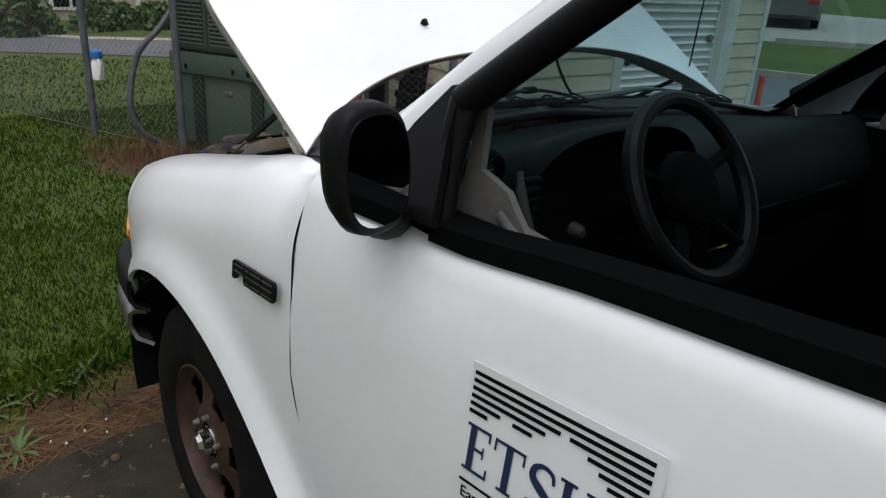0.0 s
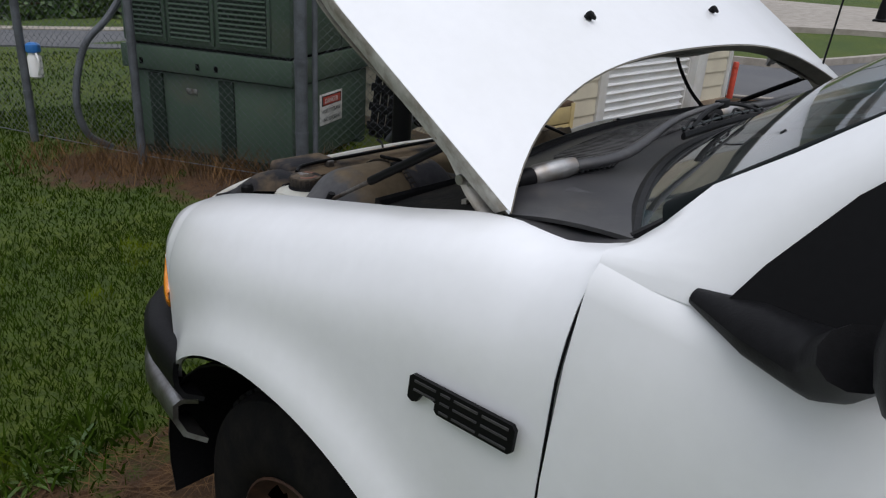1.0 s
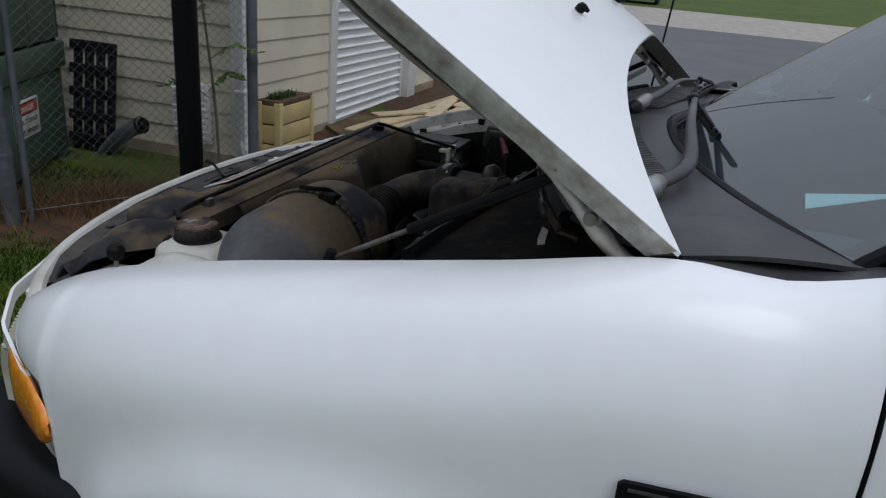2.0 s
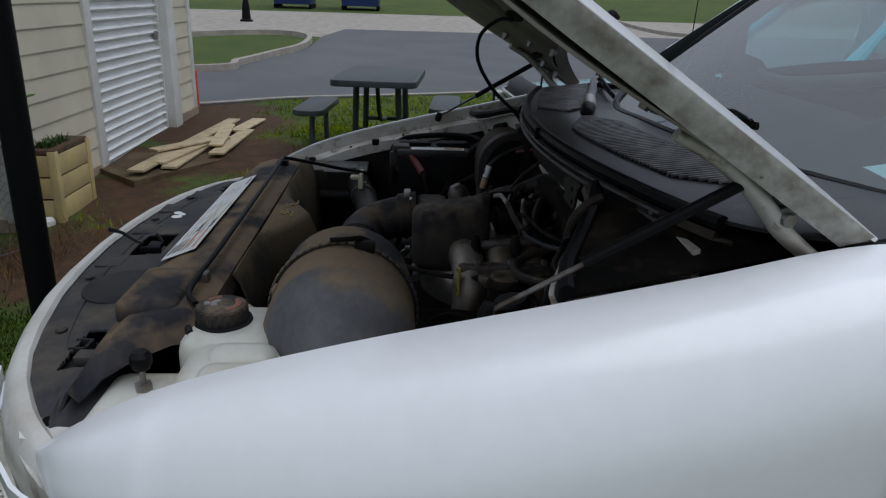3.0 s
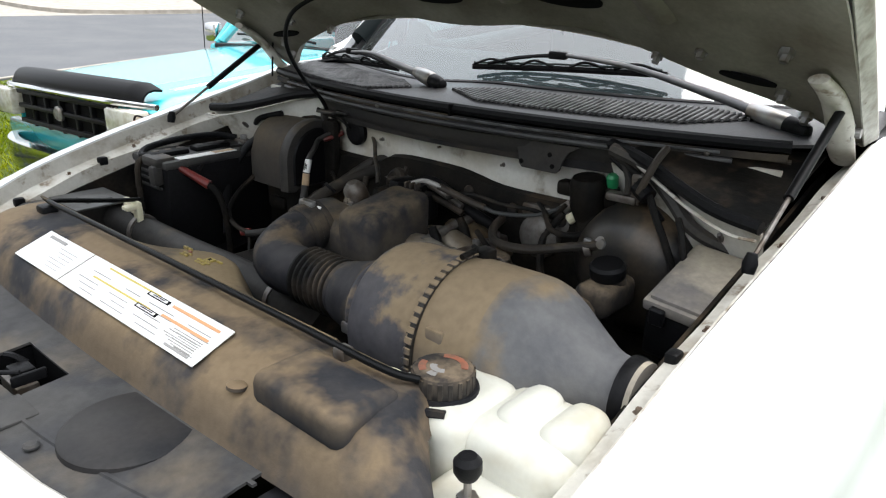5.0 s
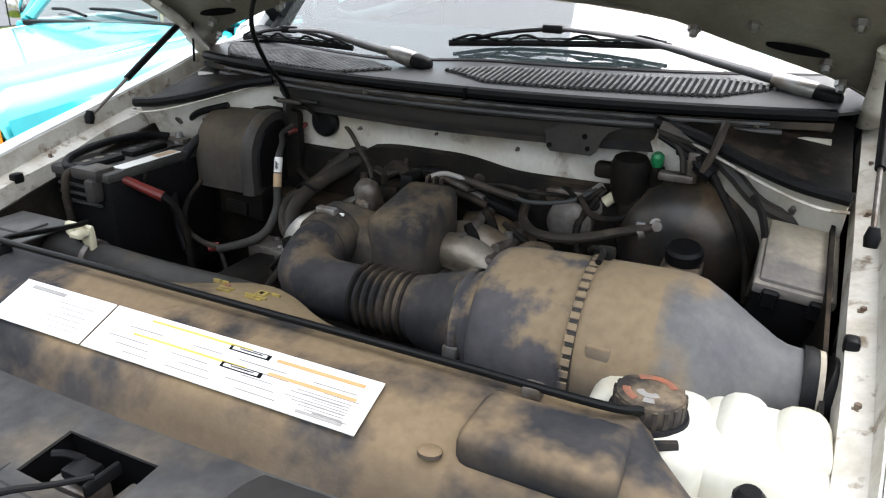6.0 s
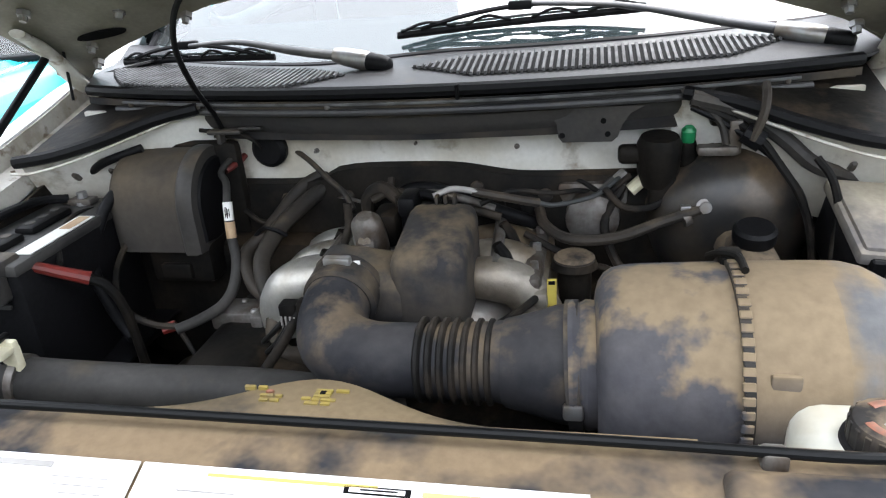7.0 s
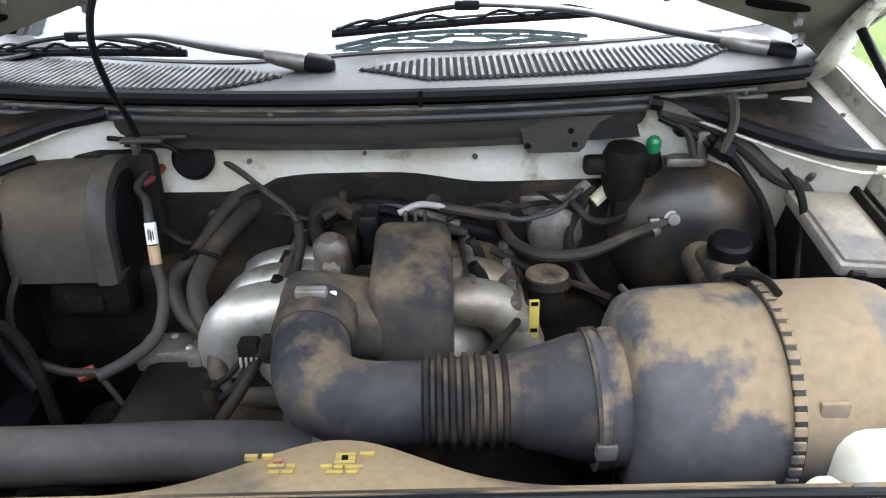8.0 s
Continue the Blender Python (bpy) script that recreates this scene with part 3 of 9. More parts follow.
    return bm


def ngon(pts, back):
    """A flat outline in space, thickened by the vector back."""
    b = Vector(back)
    return loft([[Vector(p) for p in pts], [Vector(p) + b for p in pts]])


def lin(a, b, n):
    return [a + (b - a) * i / (n - 1) for i in range(n)]


def plain_mesh(name, verts, faces, material, label="", category="", kind=""):
    me = bpy.data.meshes.new(name)
    me.from_pydata(verts, [], faces)
    me.materials.append(M[material])
    return tagged(new(name, me), label, category, kind=kind)


def interp(v, xs, ys):
    """Straight-line table lookup, as a plain number."""
    return float(np.interp(v, xs, ys))


def smooth(v, xs, ys):
    """Lookup in a table along a smooth curve that does not overshoot."""
    if v <= xs[0]:
        return ys[0]
    if v >= xs[-1]:
        return ys[-1]
    d = [(b - a) / (q - p) for a, b, p, q in zip(ys, ys[1:], xs, xs[1:])]
    m = [d[0]] + [0.0 if a * b <= 0 else 2 * a * b / (a + b) for a, b in zip(d, d[1:])] + [d[-1]]
    i = max(k for k in range(len(xs) - 1) if xs[k] <= v)
    w = xs[i + 1] - xs[i]
    t = (v - xs[i]) / w
    return ys[i] * (1 + 2 * t) * (1 - t) ** 2 + m[i] * w * t * (1 - t) ** 2 + ys[i + 1] * t * t * (3 - 2 * t) + m[i + 1] * w * t * t * (t - 1)


# ---- ground, roads and far things ----
def gz(x, y=0.0):
    """Height of the ground: level round the truck, rising slowly past the drive."""
    d = max(0.0, x - 12.0)
    return min(max(0.05 * (x - 1.5), 0.0), 0.18) + 0.04 * d * d / (d + 4.0)


def ground_material():
    m = bpy.data.materials.new("lawn_soil")
    m.use_nodes = True
    n, l = m.node_tree.nodes, m.node_tree.links
    b = n["Principled BSDF"]
    b.inputs["Roughness"].default_value = 0.95
    co = n.new("ShaderNodeTexCoord").outputs["Object"]

    def noise_tex(sc, det):
        t = n.new("ShaderNodeTexNoise")
        t.inputs["Scale"].default_value, t.inputs["Detail"].default_value, t.inputs["Roughness"].default_value = sc, det, 0.65
        l.new(co, t.inputs["Vector"])
        return t.outputs["Fac"]

    def mixed(fac, a, c):
        x = n.new("ShaderNodeMix")
        x.data_type = "RGBA"
        l.new(fac, x.inputs[0])
        for i, v in ((6, a), (7, c)):
            if isinstance(v, tuple):
                x.inputs[i].default_value = (*v, 1)
            else:
                l.new(v, x.inputs[i])
        return x.outputs[2]

    def ranged(fac, a, c):
        r = n.new("ShaderNodeMapRange")
        r.inputs[1].default_value, r.inputs[2].default_value = a, c
        l.new(fac, r.inputs[0])
        return r.outputs[0]

    lawn = mixed(ranged(noise_tex(0.6, 4), 0.35, 0.7), (0.042, 0.078, 0.003), (0.095, 0.12, 0.006))
    lawn = mixed(ranged(noise_tex(14, 5), 0.4, 0.75), lawn, (0.02, 0.042, 0.003))
    soil = mixed(ranged(noise_tex(9, 6), 0.35, 0.7), (0.080, 0.036, 0.010), (0.026, 0.013, 0.005))
    soil = mixed(ranged(noise_tex(60, 4), 0.55, 0.7), soil, (0.11, 0.062, 0.022))
    fac = None
    for x, y, r in DIRT:
        d = n.new("ShaderNodeVectorMath")
        d.operation = "DISTANCE"
        l.new(co, d.inputs[0])
        d.inputs[1].default_value = (x, y, 0)
        a = n.new("ShaderNodeMath")
        a.operation = "MULTIPLY_ADD"
        l.new(noise_tex(5, 4), a.inputs[0])
        a.inputs[1].default_value, a.inputs[2].default_value = -0.9, 0.45
        s = n.new("ShaderNodeMath")
        s.operation = "ADD"
        l.new(d.outputs["Value"], s.inputs[0])
        l.new(a.outputs[0], s.inputs[1])
        k = n.new("ShaderNodeMapRange")
        k.inputs[1].default_value, k.inputs[2].default_value, k.inputs[3].default_value, k.inputs[4].default_value = r * 0.75, r * 1.1, 1, 0
        l.new(s.outputs[0], k.inputs[0])
        if fac is None:
            fac = k.outputs[0]
        else:
            mx = n.new("ShaderNodeMath")
            mx.operation = "MAXIMUM"
            l.new(fac, mx.inputs[0])
            l.new(k.outputs[0], mx.inputs[1])
            fac = mx.outputs[0]
    l.new(mixed(fac, lawn, soil), b.inputs["Base Color"])
    bp = n.new("ShaderNodeBump")
    bp.inputs["Strength"].default_value, bp.inputs["Distance"].default_value = 0.8, 0.03
    l.new(noise_tex(40, 5), bp.inputs["Height"])
    l.new(bp.outputs[0], b.inputs["Normal"])
    return m


# bare red soil: by the wheel, along the fence, by the shed and the bins
DIRT = [(-1.2, 0.88, 0.36), (-0.7, 0.92, 0.36), (0.45, 4.35, 0.55), (1.0, 3.55, 0.6), (1.6, 2.9, 0.6), (2.3, 2.2, 0.6), (3.2, 2.0, 0.5), (4.6, 1.9, 0.75), (3.55, 2.45, 0.5), (4.4, 2.45, 0.5), (5.3, 2.4, 0.5), (5.9, 2.2, 0.8), (6.9, 2.4, 0.6)]
M["ground"] = ground_material()


def build_ground():
    xs = [-500, -120, -40, -12, -4, 0, 1.5, 1.9, 3.3, 4.7, 5.1, 6, 8, 10, 12, 13, 15, 17, 20, 24, 30, 40, 60, 120, 500]
    ys = [-500, -120, -40, -12, -4, 0, 4, 8, 14, 24, 60, 200, 500]
    bm = loft([[(x, y, gz(min(x, 60))) for y in ys] for x in xs], closed=False)
    tagged(part("ground", bm, "ground"), "mown green lawn with bare red soil patches", "ground", kind="structure")


def flat(name, pts, lift, material, label, category, step=None):
    """A paved area over the ground: its outline, with a skirt into the soil."""
    bm = loft([[(x, y, gz(x) - 0.05) for x, y in pts], [(x, y, gz(x) + lift) for x, y in pts]], cap=False)
    top = [bm.verts.new((x, y, gz(x) + lift)) for x, y in pts]
    for tri in tessellate_polygon([[Vector((x, y, 0)) for x, y in pts]]):
        bm.faces.new([top[k] for k in tri])
    bmesh.ops.remove_doubles(bm, verts=bm.verts, dist=0.0001)
    bmesh.ops.recalc_face_normals(bm, faces=bm.faces)
    return tagged(part(name, bm, material, sharp=20), label, category, kind="structure")


build_ground()
flat("parking_slab", [(-1.35, -6), (1.35, -6), (1.35, 0.62), (0.5, 0.75), (-0.4, 0.8), (-0.95, 0.83), (-1.36, 0.8)], 0.012, "slab", "stained concrete parking slab with crumbled edge under the truck", "concrete slab")
flat("parking_slab_side", [(1.75, -6), (4.6, -6), (4.6, -0.9), (1.75, -0.9)], 0.012, "slab", "stained concrete parking slab beside the first", "concrete slab")
# drive on the far side of the lawn; its edge runs slantwise
flat("drive_near", [(6.95, 2.95), (7.27, 2.50), (7.73, 1.88), (8.0, 1.20), (8.3, 0.40), (8.62, -0.40), (9.0, -1.20), (9.32, -1.80), (11.45, -6.1), (12.0, -40), (14.0, -40), (14.0, 2.85), (12.6, 3.2), (10.5, 3.75), (9.2, 8.0), (8.2, 13.0), (5.6, 13.0)], 0.02, "asphalt", "grey asphalt drive with a white edge line", "road")
flat("drive_far", [(14.0, -40), (14.0, 2.8), (15.5, 2.6), (18.0, 2.60), (20.6, 2.2), (20.6, -40)], 0.018, "asphalt", "grey asphalt drive past the grass island", "road")
flat("concrete_lot", [(20.6, -40), (20.6, 2.2), (18.0, 2.62), (18.5, 3.3), (18.75, 4.0), (18.3, 5.0), (17.35, 6.1), (16.5, 7.5), (15.6, 11), (22, 26), (26, 26), (27.5, 5), (27.5, -40)], 0.022, "concrete", "pale concrete lot beyond the drive", "concrete lot")
flat("road_left", [(-30, 34.5), (0.53, 11.1), (1.58, 10.6), (2.5, 9.65), (5.6, 8.0), (8.0, 8.6), (3.0, 11.35), (1.9, 12.25), (-20, 34.5)], 0.02, "asphalt", "grey asphalt road past the lawn", "road")


def kerb(name, pts, w=0.15, h=0.13):
    path = spline(pts, 6)
    rings = []
    for i, p in enumerate(path):
        d = path[min(i + 1, len(path) - 1)] - path[max(i - 1, 0)]
        s = Vector((-d.y, d.x, 0)).normalized() * w / 2
        z = gz(p.x)
        rings.append([(p.x - s.x, p.y - s.y, z - 0.05), (p.x + s.x, p.y + s.y, z - 0.05), (p.x + s.x * 0.8, p.y + s.y * 0.8, z + h), (p.x - s.x * 0.8, p.y - s.y * 0.8, z + h)])
    return tagged(part(name, loft(rings), "concrete"), "pale concrete kerb with rounded bend", "kerb", kind="structure")


def painted_line(pts, w=0.10):
    path = spline(pts, 8)
    rings = []
    for i, p in enumerate(path):
        d = path[min(i + 1, len(path) - 1)] - path[max(i - 1, 0)]
        q = Vector((-d.y, d.x, 0)).normalized() * w / 2
        rings.append([(p.x + e * q.x, p.y + e * q.y, gz(p.x + e * q.x) + h) for e, h in ((-1, 0.0), (1, 0.0), (1, 0.030), (-1, 0.030))])
    return tagged(part("road_edge_line", loft(rings), "concrete"), "worn white painted line along the drive", "road marking", kind="structure")


painted_line([(7.0, 2.98), (7.32, 2.52), (7.78, 1.90), (8.06, 1.20), (8.36, 0.40), (8.68, -0.40), (9.06, -1.20), (9.38, -1.80), (11.5, -6.1)])
kerb("kerb_1", [(8.4, 13), (9.3, 8), (10.54, 3.70), (11.8, 3.36), (13.55, 3.06), (15.0, 2.75), (16.4, 2.72), (17.5, 2.86), (18.2, 3.25), (18.5, 3.95), (18.1, 4.9), (17.2, 6.0), (16.4, 7.4)])
kerb("kerb_2", [(20.7, -40), (20.7, -14), (20.9, -9), (22.2, -7.6), (27, -7.4)])
flat("road_left_verge", [(1.95, 12.27), (3.05, 11.37), (9.1, 9.05), (9.2, 9.4), (3.15, 11.7), (2.05, 12.6), (-20, 35.5), (-20, 34.6)], 0.03, "concrete", "pale concrete gutter along the road", "kerb")

# ---- grass ----
def clear_of(x, y):
    """Whether grass grows there."""
    if -1.4 < x < 1.4 and y < 0.86:
        return False
    if 1.7 < x < 4.65 and y < -0.85:
        return False
    if x > 2.6 and y > 2.45 and x < 6.7 or (3.5 < x < 5.9 and 1.75 < y < 2.6):
        return False
    if x > 7.68 + (1.90 - y) * 0.42:
        return False
    if y > 11.2 - 0.75 * x:
        return False
    return True


def build_grass():
    rng = np.random.default_rng(4)
    V, F = [], []
    def patch(n, x0, x1, y0, y1, hgt, wid):
        xs, ys = rng.uniform(x0, x1, n), rng.uniform(y0, y1, n)
        an, ln, sz, le = rng.uniform(0, 6.28, n), rng.uniform(0.6, 1.9, n), rng.uniform(0.5, 1.3, n), rng.uniform(0, 6.28, n)
        for i in range(n):
            x, y = xs[i], ys[i]
            if not clear_of(x, y):
                continue
            bare = max((1.0 - math.hypot(x - a, y - b) / (r * 1.05)) for a, b, r in DIRT)
            if bare > 0 and rng.random() < 0.55 + bare * 1.2:
                continue
            g = noise.noise((x * 1.7, y * 1.7, 3.0))
            h = hgt * sz[i] * (1.0 + 0.5 * g)
            c, s = math.cos(an[i]) * wid, math.sin(an[i]) * wid
            k = len(V)
            dx, dy = math.cos(le[i]) * h * ln[i] * 0.7, math.sin(le[i]) * h * ln[i] * 0.7
            z = gz(x)
            V.extend([(x - c, y - s, z - 0.004), (x + c, y + s, z - 0.004), (x + dx * 0.4 + c * 0.7, y + dy * 0.4 + s * 0.7, z + h * 0.62), (x + dx * 0.4 - c * 0.7, y + dy * 0.4 - s * 0.7, z + h * 0.62), (x + dx, y + dy, z + h)])
            F.extend([(k, k + 1, k + 2, k + 3), (k + 3, k + 2, k + 4)])
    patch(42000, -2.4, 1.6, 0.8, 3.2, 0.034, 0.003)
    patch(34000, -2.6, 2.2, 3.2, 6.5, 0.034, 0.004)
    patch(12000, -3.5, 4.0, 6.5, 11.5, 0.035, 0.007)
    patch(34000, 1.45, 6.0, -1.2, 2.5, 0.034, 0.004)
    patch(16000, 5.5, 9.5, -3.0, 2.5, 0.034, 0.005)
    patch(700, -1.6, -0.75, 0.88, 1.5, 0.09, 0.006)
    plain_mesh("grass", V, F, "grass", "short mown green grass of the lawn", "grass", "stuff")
    V, F = [], []
    # dry weeds along the fence
    for i in range(2600):
        t = rng.uniform(-0.25, 1.15)
        x, y = 0.5 + 1.8 * t + rng.normal(0, 0.16), 4.25 - 1.75 * t + rng.normal(0, 0.16)
        h, a, le = rng.uniform(0.06, 0.26), rng.uniform(0, 6.28), rng.uniform(0, 6.28)
        c, s, k = math.cos(a) * 0.003, math.sin(a) * 0.003, len(V)
        V.extend([(x - c, y - s, -0.004), (x + c, y + s, -0.004), (x + math.cos(le) * h * 0.6, y + math.sin(le) * h * 0.6, h)])
        F.append((k, k + 1, k + 2))
    for i in range(420):
        x, y = rng.uniform(-1.5, -0.6), rng.uniform(0.82, 1.25)
        a, ln = rng.uniform(0, 6.28), rng.uniform(0.03, 0.1)
        c, s, k = math.cos(a) * ln, math.sin(a) * ln, len(V)
        V.extend([(x - c, y - s, 0.006), (x + c, y + s, 0.02), (x + c + s * 0.03, y + s - c * 0.03, 0.02), (x - c + s * 0.03, y - s - c * 0.03, 0.006)])
        F.append((k, k + 1, k + 2, k + 3))
    plain_mesh("dry_weeds", V, F, "straw", "dry brown weeds and straw along the fence", "weeds", "stuff")


build_grass()


def weed(x, y, n, size, seed):
    """A low rosette of broad grassy blades at the slab's edge."""
    w = thing("weed", "broad-bladed green weed at the edge of the slab", "weed", (x, y, gz(x)), "weeds by the slab")
    rng = random.Random(seed)
    for i in range(n):
        a, l, up = rng.uniform(0, 6.28), size * rng.uniform(0.6, 1.2), rng.uniform(0.25, 1.0)
        d, s = Vector((math.cos(a), math.sin(a), 0)), Vector((-math.sin(a), math.cos(a), 0)) * 0.007
        b = Vector((x, y, gz(x))) + d * 0.01
        rows = [(b + d * l * t + Vector((0, 0, l * up * (t - 0.75 * t * t))), s * k) for t, k in ((0, 0.6), (0.35, 1.0), (0.7, 0.8), (1.0, 0.1))]
        part("blade", loft([[p - q, p + Vector((0, 0, -0.002)), p + q] for p, q in rows], closed=False), "leaf", w)


for wx, wy, wn, ws, wk in ((-1.27, 0.93, 16, 0.10, 1), (-1.42, 1.02, 14, 0.12, 2), (-1.32, 1.22, 18, 0.13, 3), (-1.12, 1.28, 14, 0.12, 4), (-1.48, 1.3, 14, 0.13, 5), (-0.95, 1.36, 12, 0.1, 6)):
    weed(wx, wy, wn, ws, wk)


def pebble(x, y, r, material, label):
    p = thing("stone", label, "stone", (x, y, gz(x)), "stones on the slab")
    rng = random.Random(int(x * 1000))
    part("body", lathe((x, y, gz(x) + 0.005), (x + r * 0.2, y, gz(x) + 0.012 + r), [(0, r * rng.uniform(0.8, 1.1)), (0.4, r * rng.uniform(1.0, 1.3)), (0.8, r * 0.8), (1, r * 0.35)], 7), material, p, "", 60)


for px, py, pr in ((-1.02, 0.70, 0.016), (-1.13, 0.88, 0.004), (-1.06, 0.92, 0.0035), (-1.0, 0.87, 0.003), (-1.17, 0.92, 0.0035), (-0.98, 0.95, 0.003)):
    pebble(px, py, pr, "soil" if pr > 0.01 else "label", "dark clod of earth on the slab" if pr > 0.01 else "small pale stone on bare soil")


# ---- the white pickup truck: body ----
# truck axes: nose along +y, driver's side along -x
EY = [-0.41, -0.39, -0.36, -0.314, -0.265, -0.225, 0.0, 0.2, 0.4, 0.6, 0.7, 0.78, 0.83]
EZ = [1.276, 1.268, 1.257, 1.247, 1.246, 1.244, 1.195, 1.15, 1.105, 1.05, 1.01, 0.965, 0.925]
EX = [0.826, 0.822, 0.817, 0.812, 0.806, 0.797, 0.79, 0.785, 0.78, 0.775, 0.768, 0.76, 0.745]
SY = [-0.55, -0.41, 0.0, 0.3, 0.5, 0.6, 0.7, 0.78, 0.83]
SX = [0.936, 0.936, 0.943, 0.945, 0.938, 0.925, 0.885, 0.83, 0.765]


def edge(y):
    return smooth(y, EY, EX), smooth(y, EY, EZ)


def arch_z(y):
    q = (y - 0.15) / 0.52
    return 0.40 + 0.463 * math.sqrt(1 - q * q) if abs(q) < 1 else 0.40


def rear_gap(z):
    return -0.41 - 0.9 * max(0.0, 0.9 - z) ** 1.6


def fender_point(side, y, k):
    """k from 0 (hood gap) to 1 (lower edge)."""
    xe, ze = edge(y)
    xs = smooth(y, SY, SX)
    zb = arch_z(y) if y < 0.6 else interp(y, [0.6, 0.64, 0.83], [arch_z(0.6), 0.9, 0.905])
    d = (ze - zb) * k ** 1.6
    dd = min(0.17, ze - zb)
    q = min(1.0, d / dd)
    x = xe + (xs - xe) * math.sqrt(max(0.0, 1 - (1 - q) ** 2))
    z = ze - d + 0.008 * math.sin(math.pi * min(1.0, q * 2.2)) * (1 - q)
    if -0.36 < y < 0.62:
        g = z - zb
        x += 0.034 * math.exp(-(g / 0.07) ** 2) * min(1, (0.62 - y) / 0.12)
    x += 0.012 * math.exp(-((z - 0.9) / 0.2) ** 2) * max(0.0, min(1.0, (0.62 - y) / 0.5))
    w = max(0.0, 1 - (y + 0.41) / 0.25)
    return (side * x, y + w * w * (rear_gap(z) + 0.41), z)


def fender(side, truck):
    ys = sorted(set([round(v, 4) for v in list(np.linspace(-0.41, 0.55, 34)) + list(np.linspace(0.55, 0.83, 18))]))
    ks = [0, 0.04, 0.08, 0.13, 0.19, 0.25, 0.32, 0.39, 0.46, 0.54, 0.62, 0.70, 0.78, 0.85, 0.91, 0.96, 1.0]
    f = part("fender", sheet(lambda y, k: fender_point(side, y, k), ys, ks, 0.012), "white", truck, "glossy white front fender with flared wheel arch", 60)
    # inner flange along the engine bay
    def ledge(y, j):
        xe, ze = edge(y)
        return [(side * (xe - 0.001), y, ze - 0.004), (side * (xe - 0.006), y, ze - 0.040), (side * (xe - 0.022), y, ze - 0.046), (side * (xe - 0.038), y, ze - 0.050 - 0.003 * math.sin(23 * y)), (side * (xe - 0.042), y, ze - 0.082)][j]
    part("fender_flange", sheet(ledge, lin(-0.2, 0.80, 40), range(5), 0.003), "white_old", f, "dirty white flange with rust specks", 30)
    for y in (-0.05, 0.12, 0.36, 0.53, 0.70):
        xe, ze = edge(y)
        c = Vector((side * (xe - 0.024), y, ze - 0.046))
        part("bolt", lathe(c - Vector((0, 0, 0.002)), c + Vector((0, 0, 0.007)), [(0, 0.007), (0.4, 0.007), (0.4, 0.0045), (1, 0.004)], 6), "rust", f)
    for y in ((0.43,) if side < 0 else (0.45, 0.655)):
        xe, ze = edge(y)
        part("rubber_stop", box(side * (xe - 0.034) - 0.009, side * (xe - 0.034) + 0.009, y - 0.012, y + 0.012, ze - 0.056, ze - 0.034, 0.005), "black", f)
    # wheel house liner
    def liner(a, x):
        return (side * x, 0.15 + 0.50 * math.cos(a), 0.40 + 0.43 * math.sin(a))
    part("wheel_house", sheet(liner, lin(-0.25, math.pi + 0.25, 20), [0.52, 0.7, 0.945], 0.004), "black", f)
    return f


def wheel(side, y, truck):
    x1, x0 = side * 0.935, side * 0.70
    w = part("tyre", lathe((x0, y, 0.388), (x1, y, 0.388), [(0.02, 0.20), (0, 0.24), (0.02, 0.33), (0.12, 0.372), (0.3, 0.385), (0.7, 0.385), (0.88, 0.372), (0.97, 0.33), (1.0, 0.27), (0.99, 0.235), (0.93, 0.215)], 64, False), "tyre", truck, "worn black tyre", 40)
    grooves = bmesh.new()
    for k in range(56):
        a = 2 * math.pi * k / 56
        for xx in (0.80, 0.86):
            m = Matrix.Translation((side * xx, y, 0.388)) @ Matrix.Rotation(a, 4, "X") @ Matrix.Translation((0, 0, 0.386))
            grooves = join(grooves, box(-0.02, 0.02, -0.014, 0.014, -0.004, 0.004, m=m))
    tagged(part("tread", grooves, "tyre", w), kind="stuff")
    # steel disc with oval holes
    bm = bmesh.new()
    rr = [0.05, 0.075, 0.10, 0.13, 0.165, 0.19, 0.205, 0.215]
    xx = [0.905, 0.905, 0.895, 0.885, 0.88, 0.885, 0.90, 0.92]
    n = 60
    vs = [[bm.verts.new((side * xx[i], y + rr[i] * math.cos(2 * math.pi * k / n), 0.388 + rr[i] * math.sin(2 * math.pi * k / n))) for k in range(n)] for i in range(len(rr))]
    for i in range(len(rr) - 1):
        for k in range(n):
            hole = i in (2, 3) and (k % 12) in (3, 4, 5, 6, 7, 8) or i == 4 and (k % 12) in (4, 5, 6, 7)
            if not hole:
                bm.faces.new((vs[i][k], vs[i][(k + 1) % n], vs[i + 1][(k + 1) % n], vs[i + 1][k]))
    bmesh.ops.recalc_face_normals(bm, faces=bm.faces)
    bmesh.ops.solidify(bm, geom=bm.faces[:], thickness=0.006)
    part("rim", bm, "rim", w, "brown rust-stained steel wheel disc")
    part("hub_cap", lathe((side * 0.895, y, 0.388), (side * 0.948, y, 0.388), [(0, 0.044), (0.25, 0.043), (0.3, 0.036), (0.8, 0.033), (0.9, 0.026), (1, 0.022)], 8), "chrome", w, "faceted chrome hub cap", 20)
    for k in range(5):
        a = 2 * math.pi * k / 5 + 0.3
        c = Vector((side * 0.9, y + 0.072 * math.cos(a), 0.388 + 0.072 * math.sin(a)))
        part("lug_nut", lathe(c, c + Vector((side * 0.028, 0, 0)), [(0, 0.010), (0.7, 0.009), (1, 0.005)], 8), "weld", w)
    part("brake_drum", lathe((side * 0.72, y, 0.388), (side * 0.86, y, 0.388), [(0, 0.15), (1, 0.15)], 24), "dark", w)
    return w


HB, HS, HC = (-0.212, 1.25), (0.829, 0.559), 0.075


def hood_rear(x):
    q = abs(x) / 0.795
    return 0.205 * max(0.0, 1 - q ** 3.5)


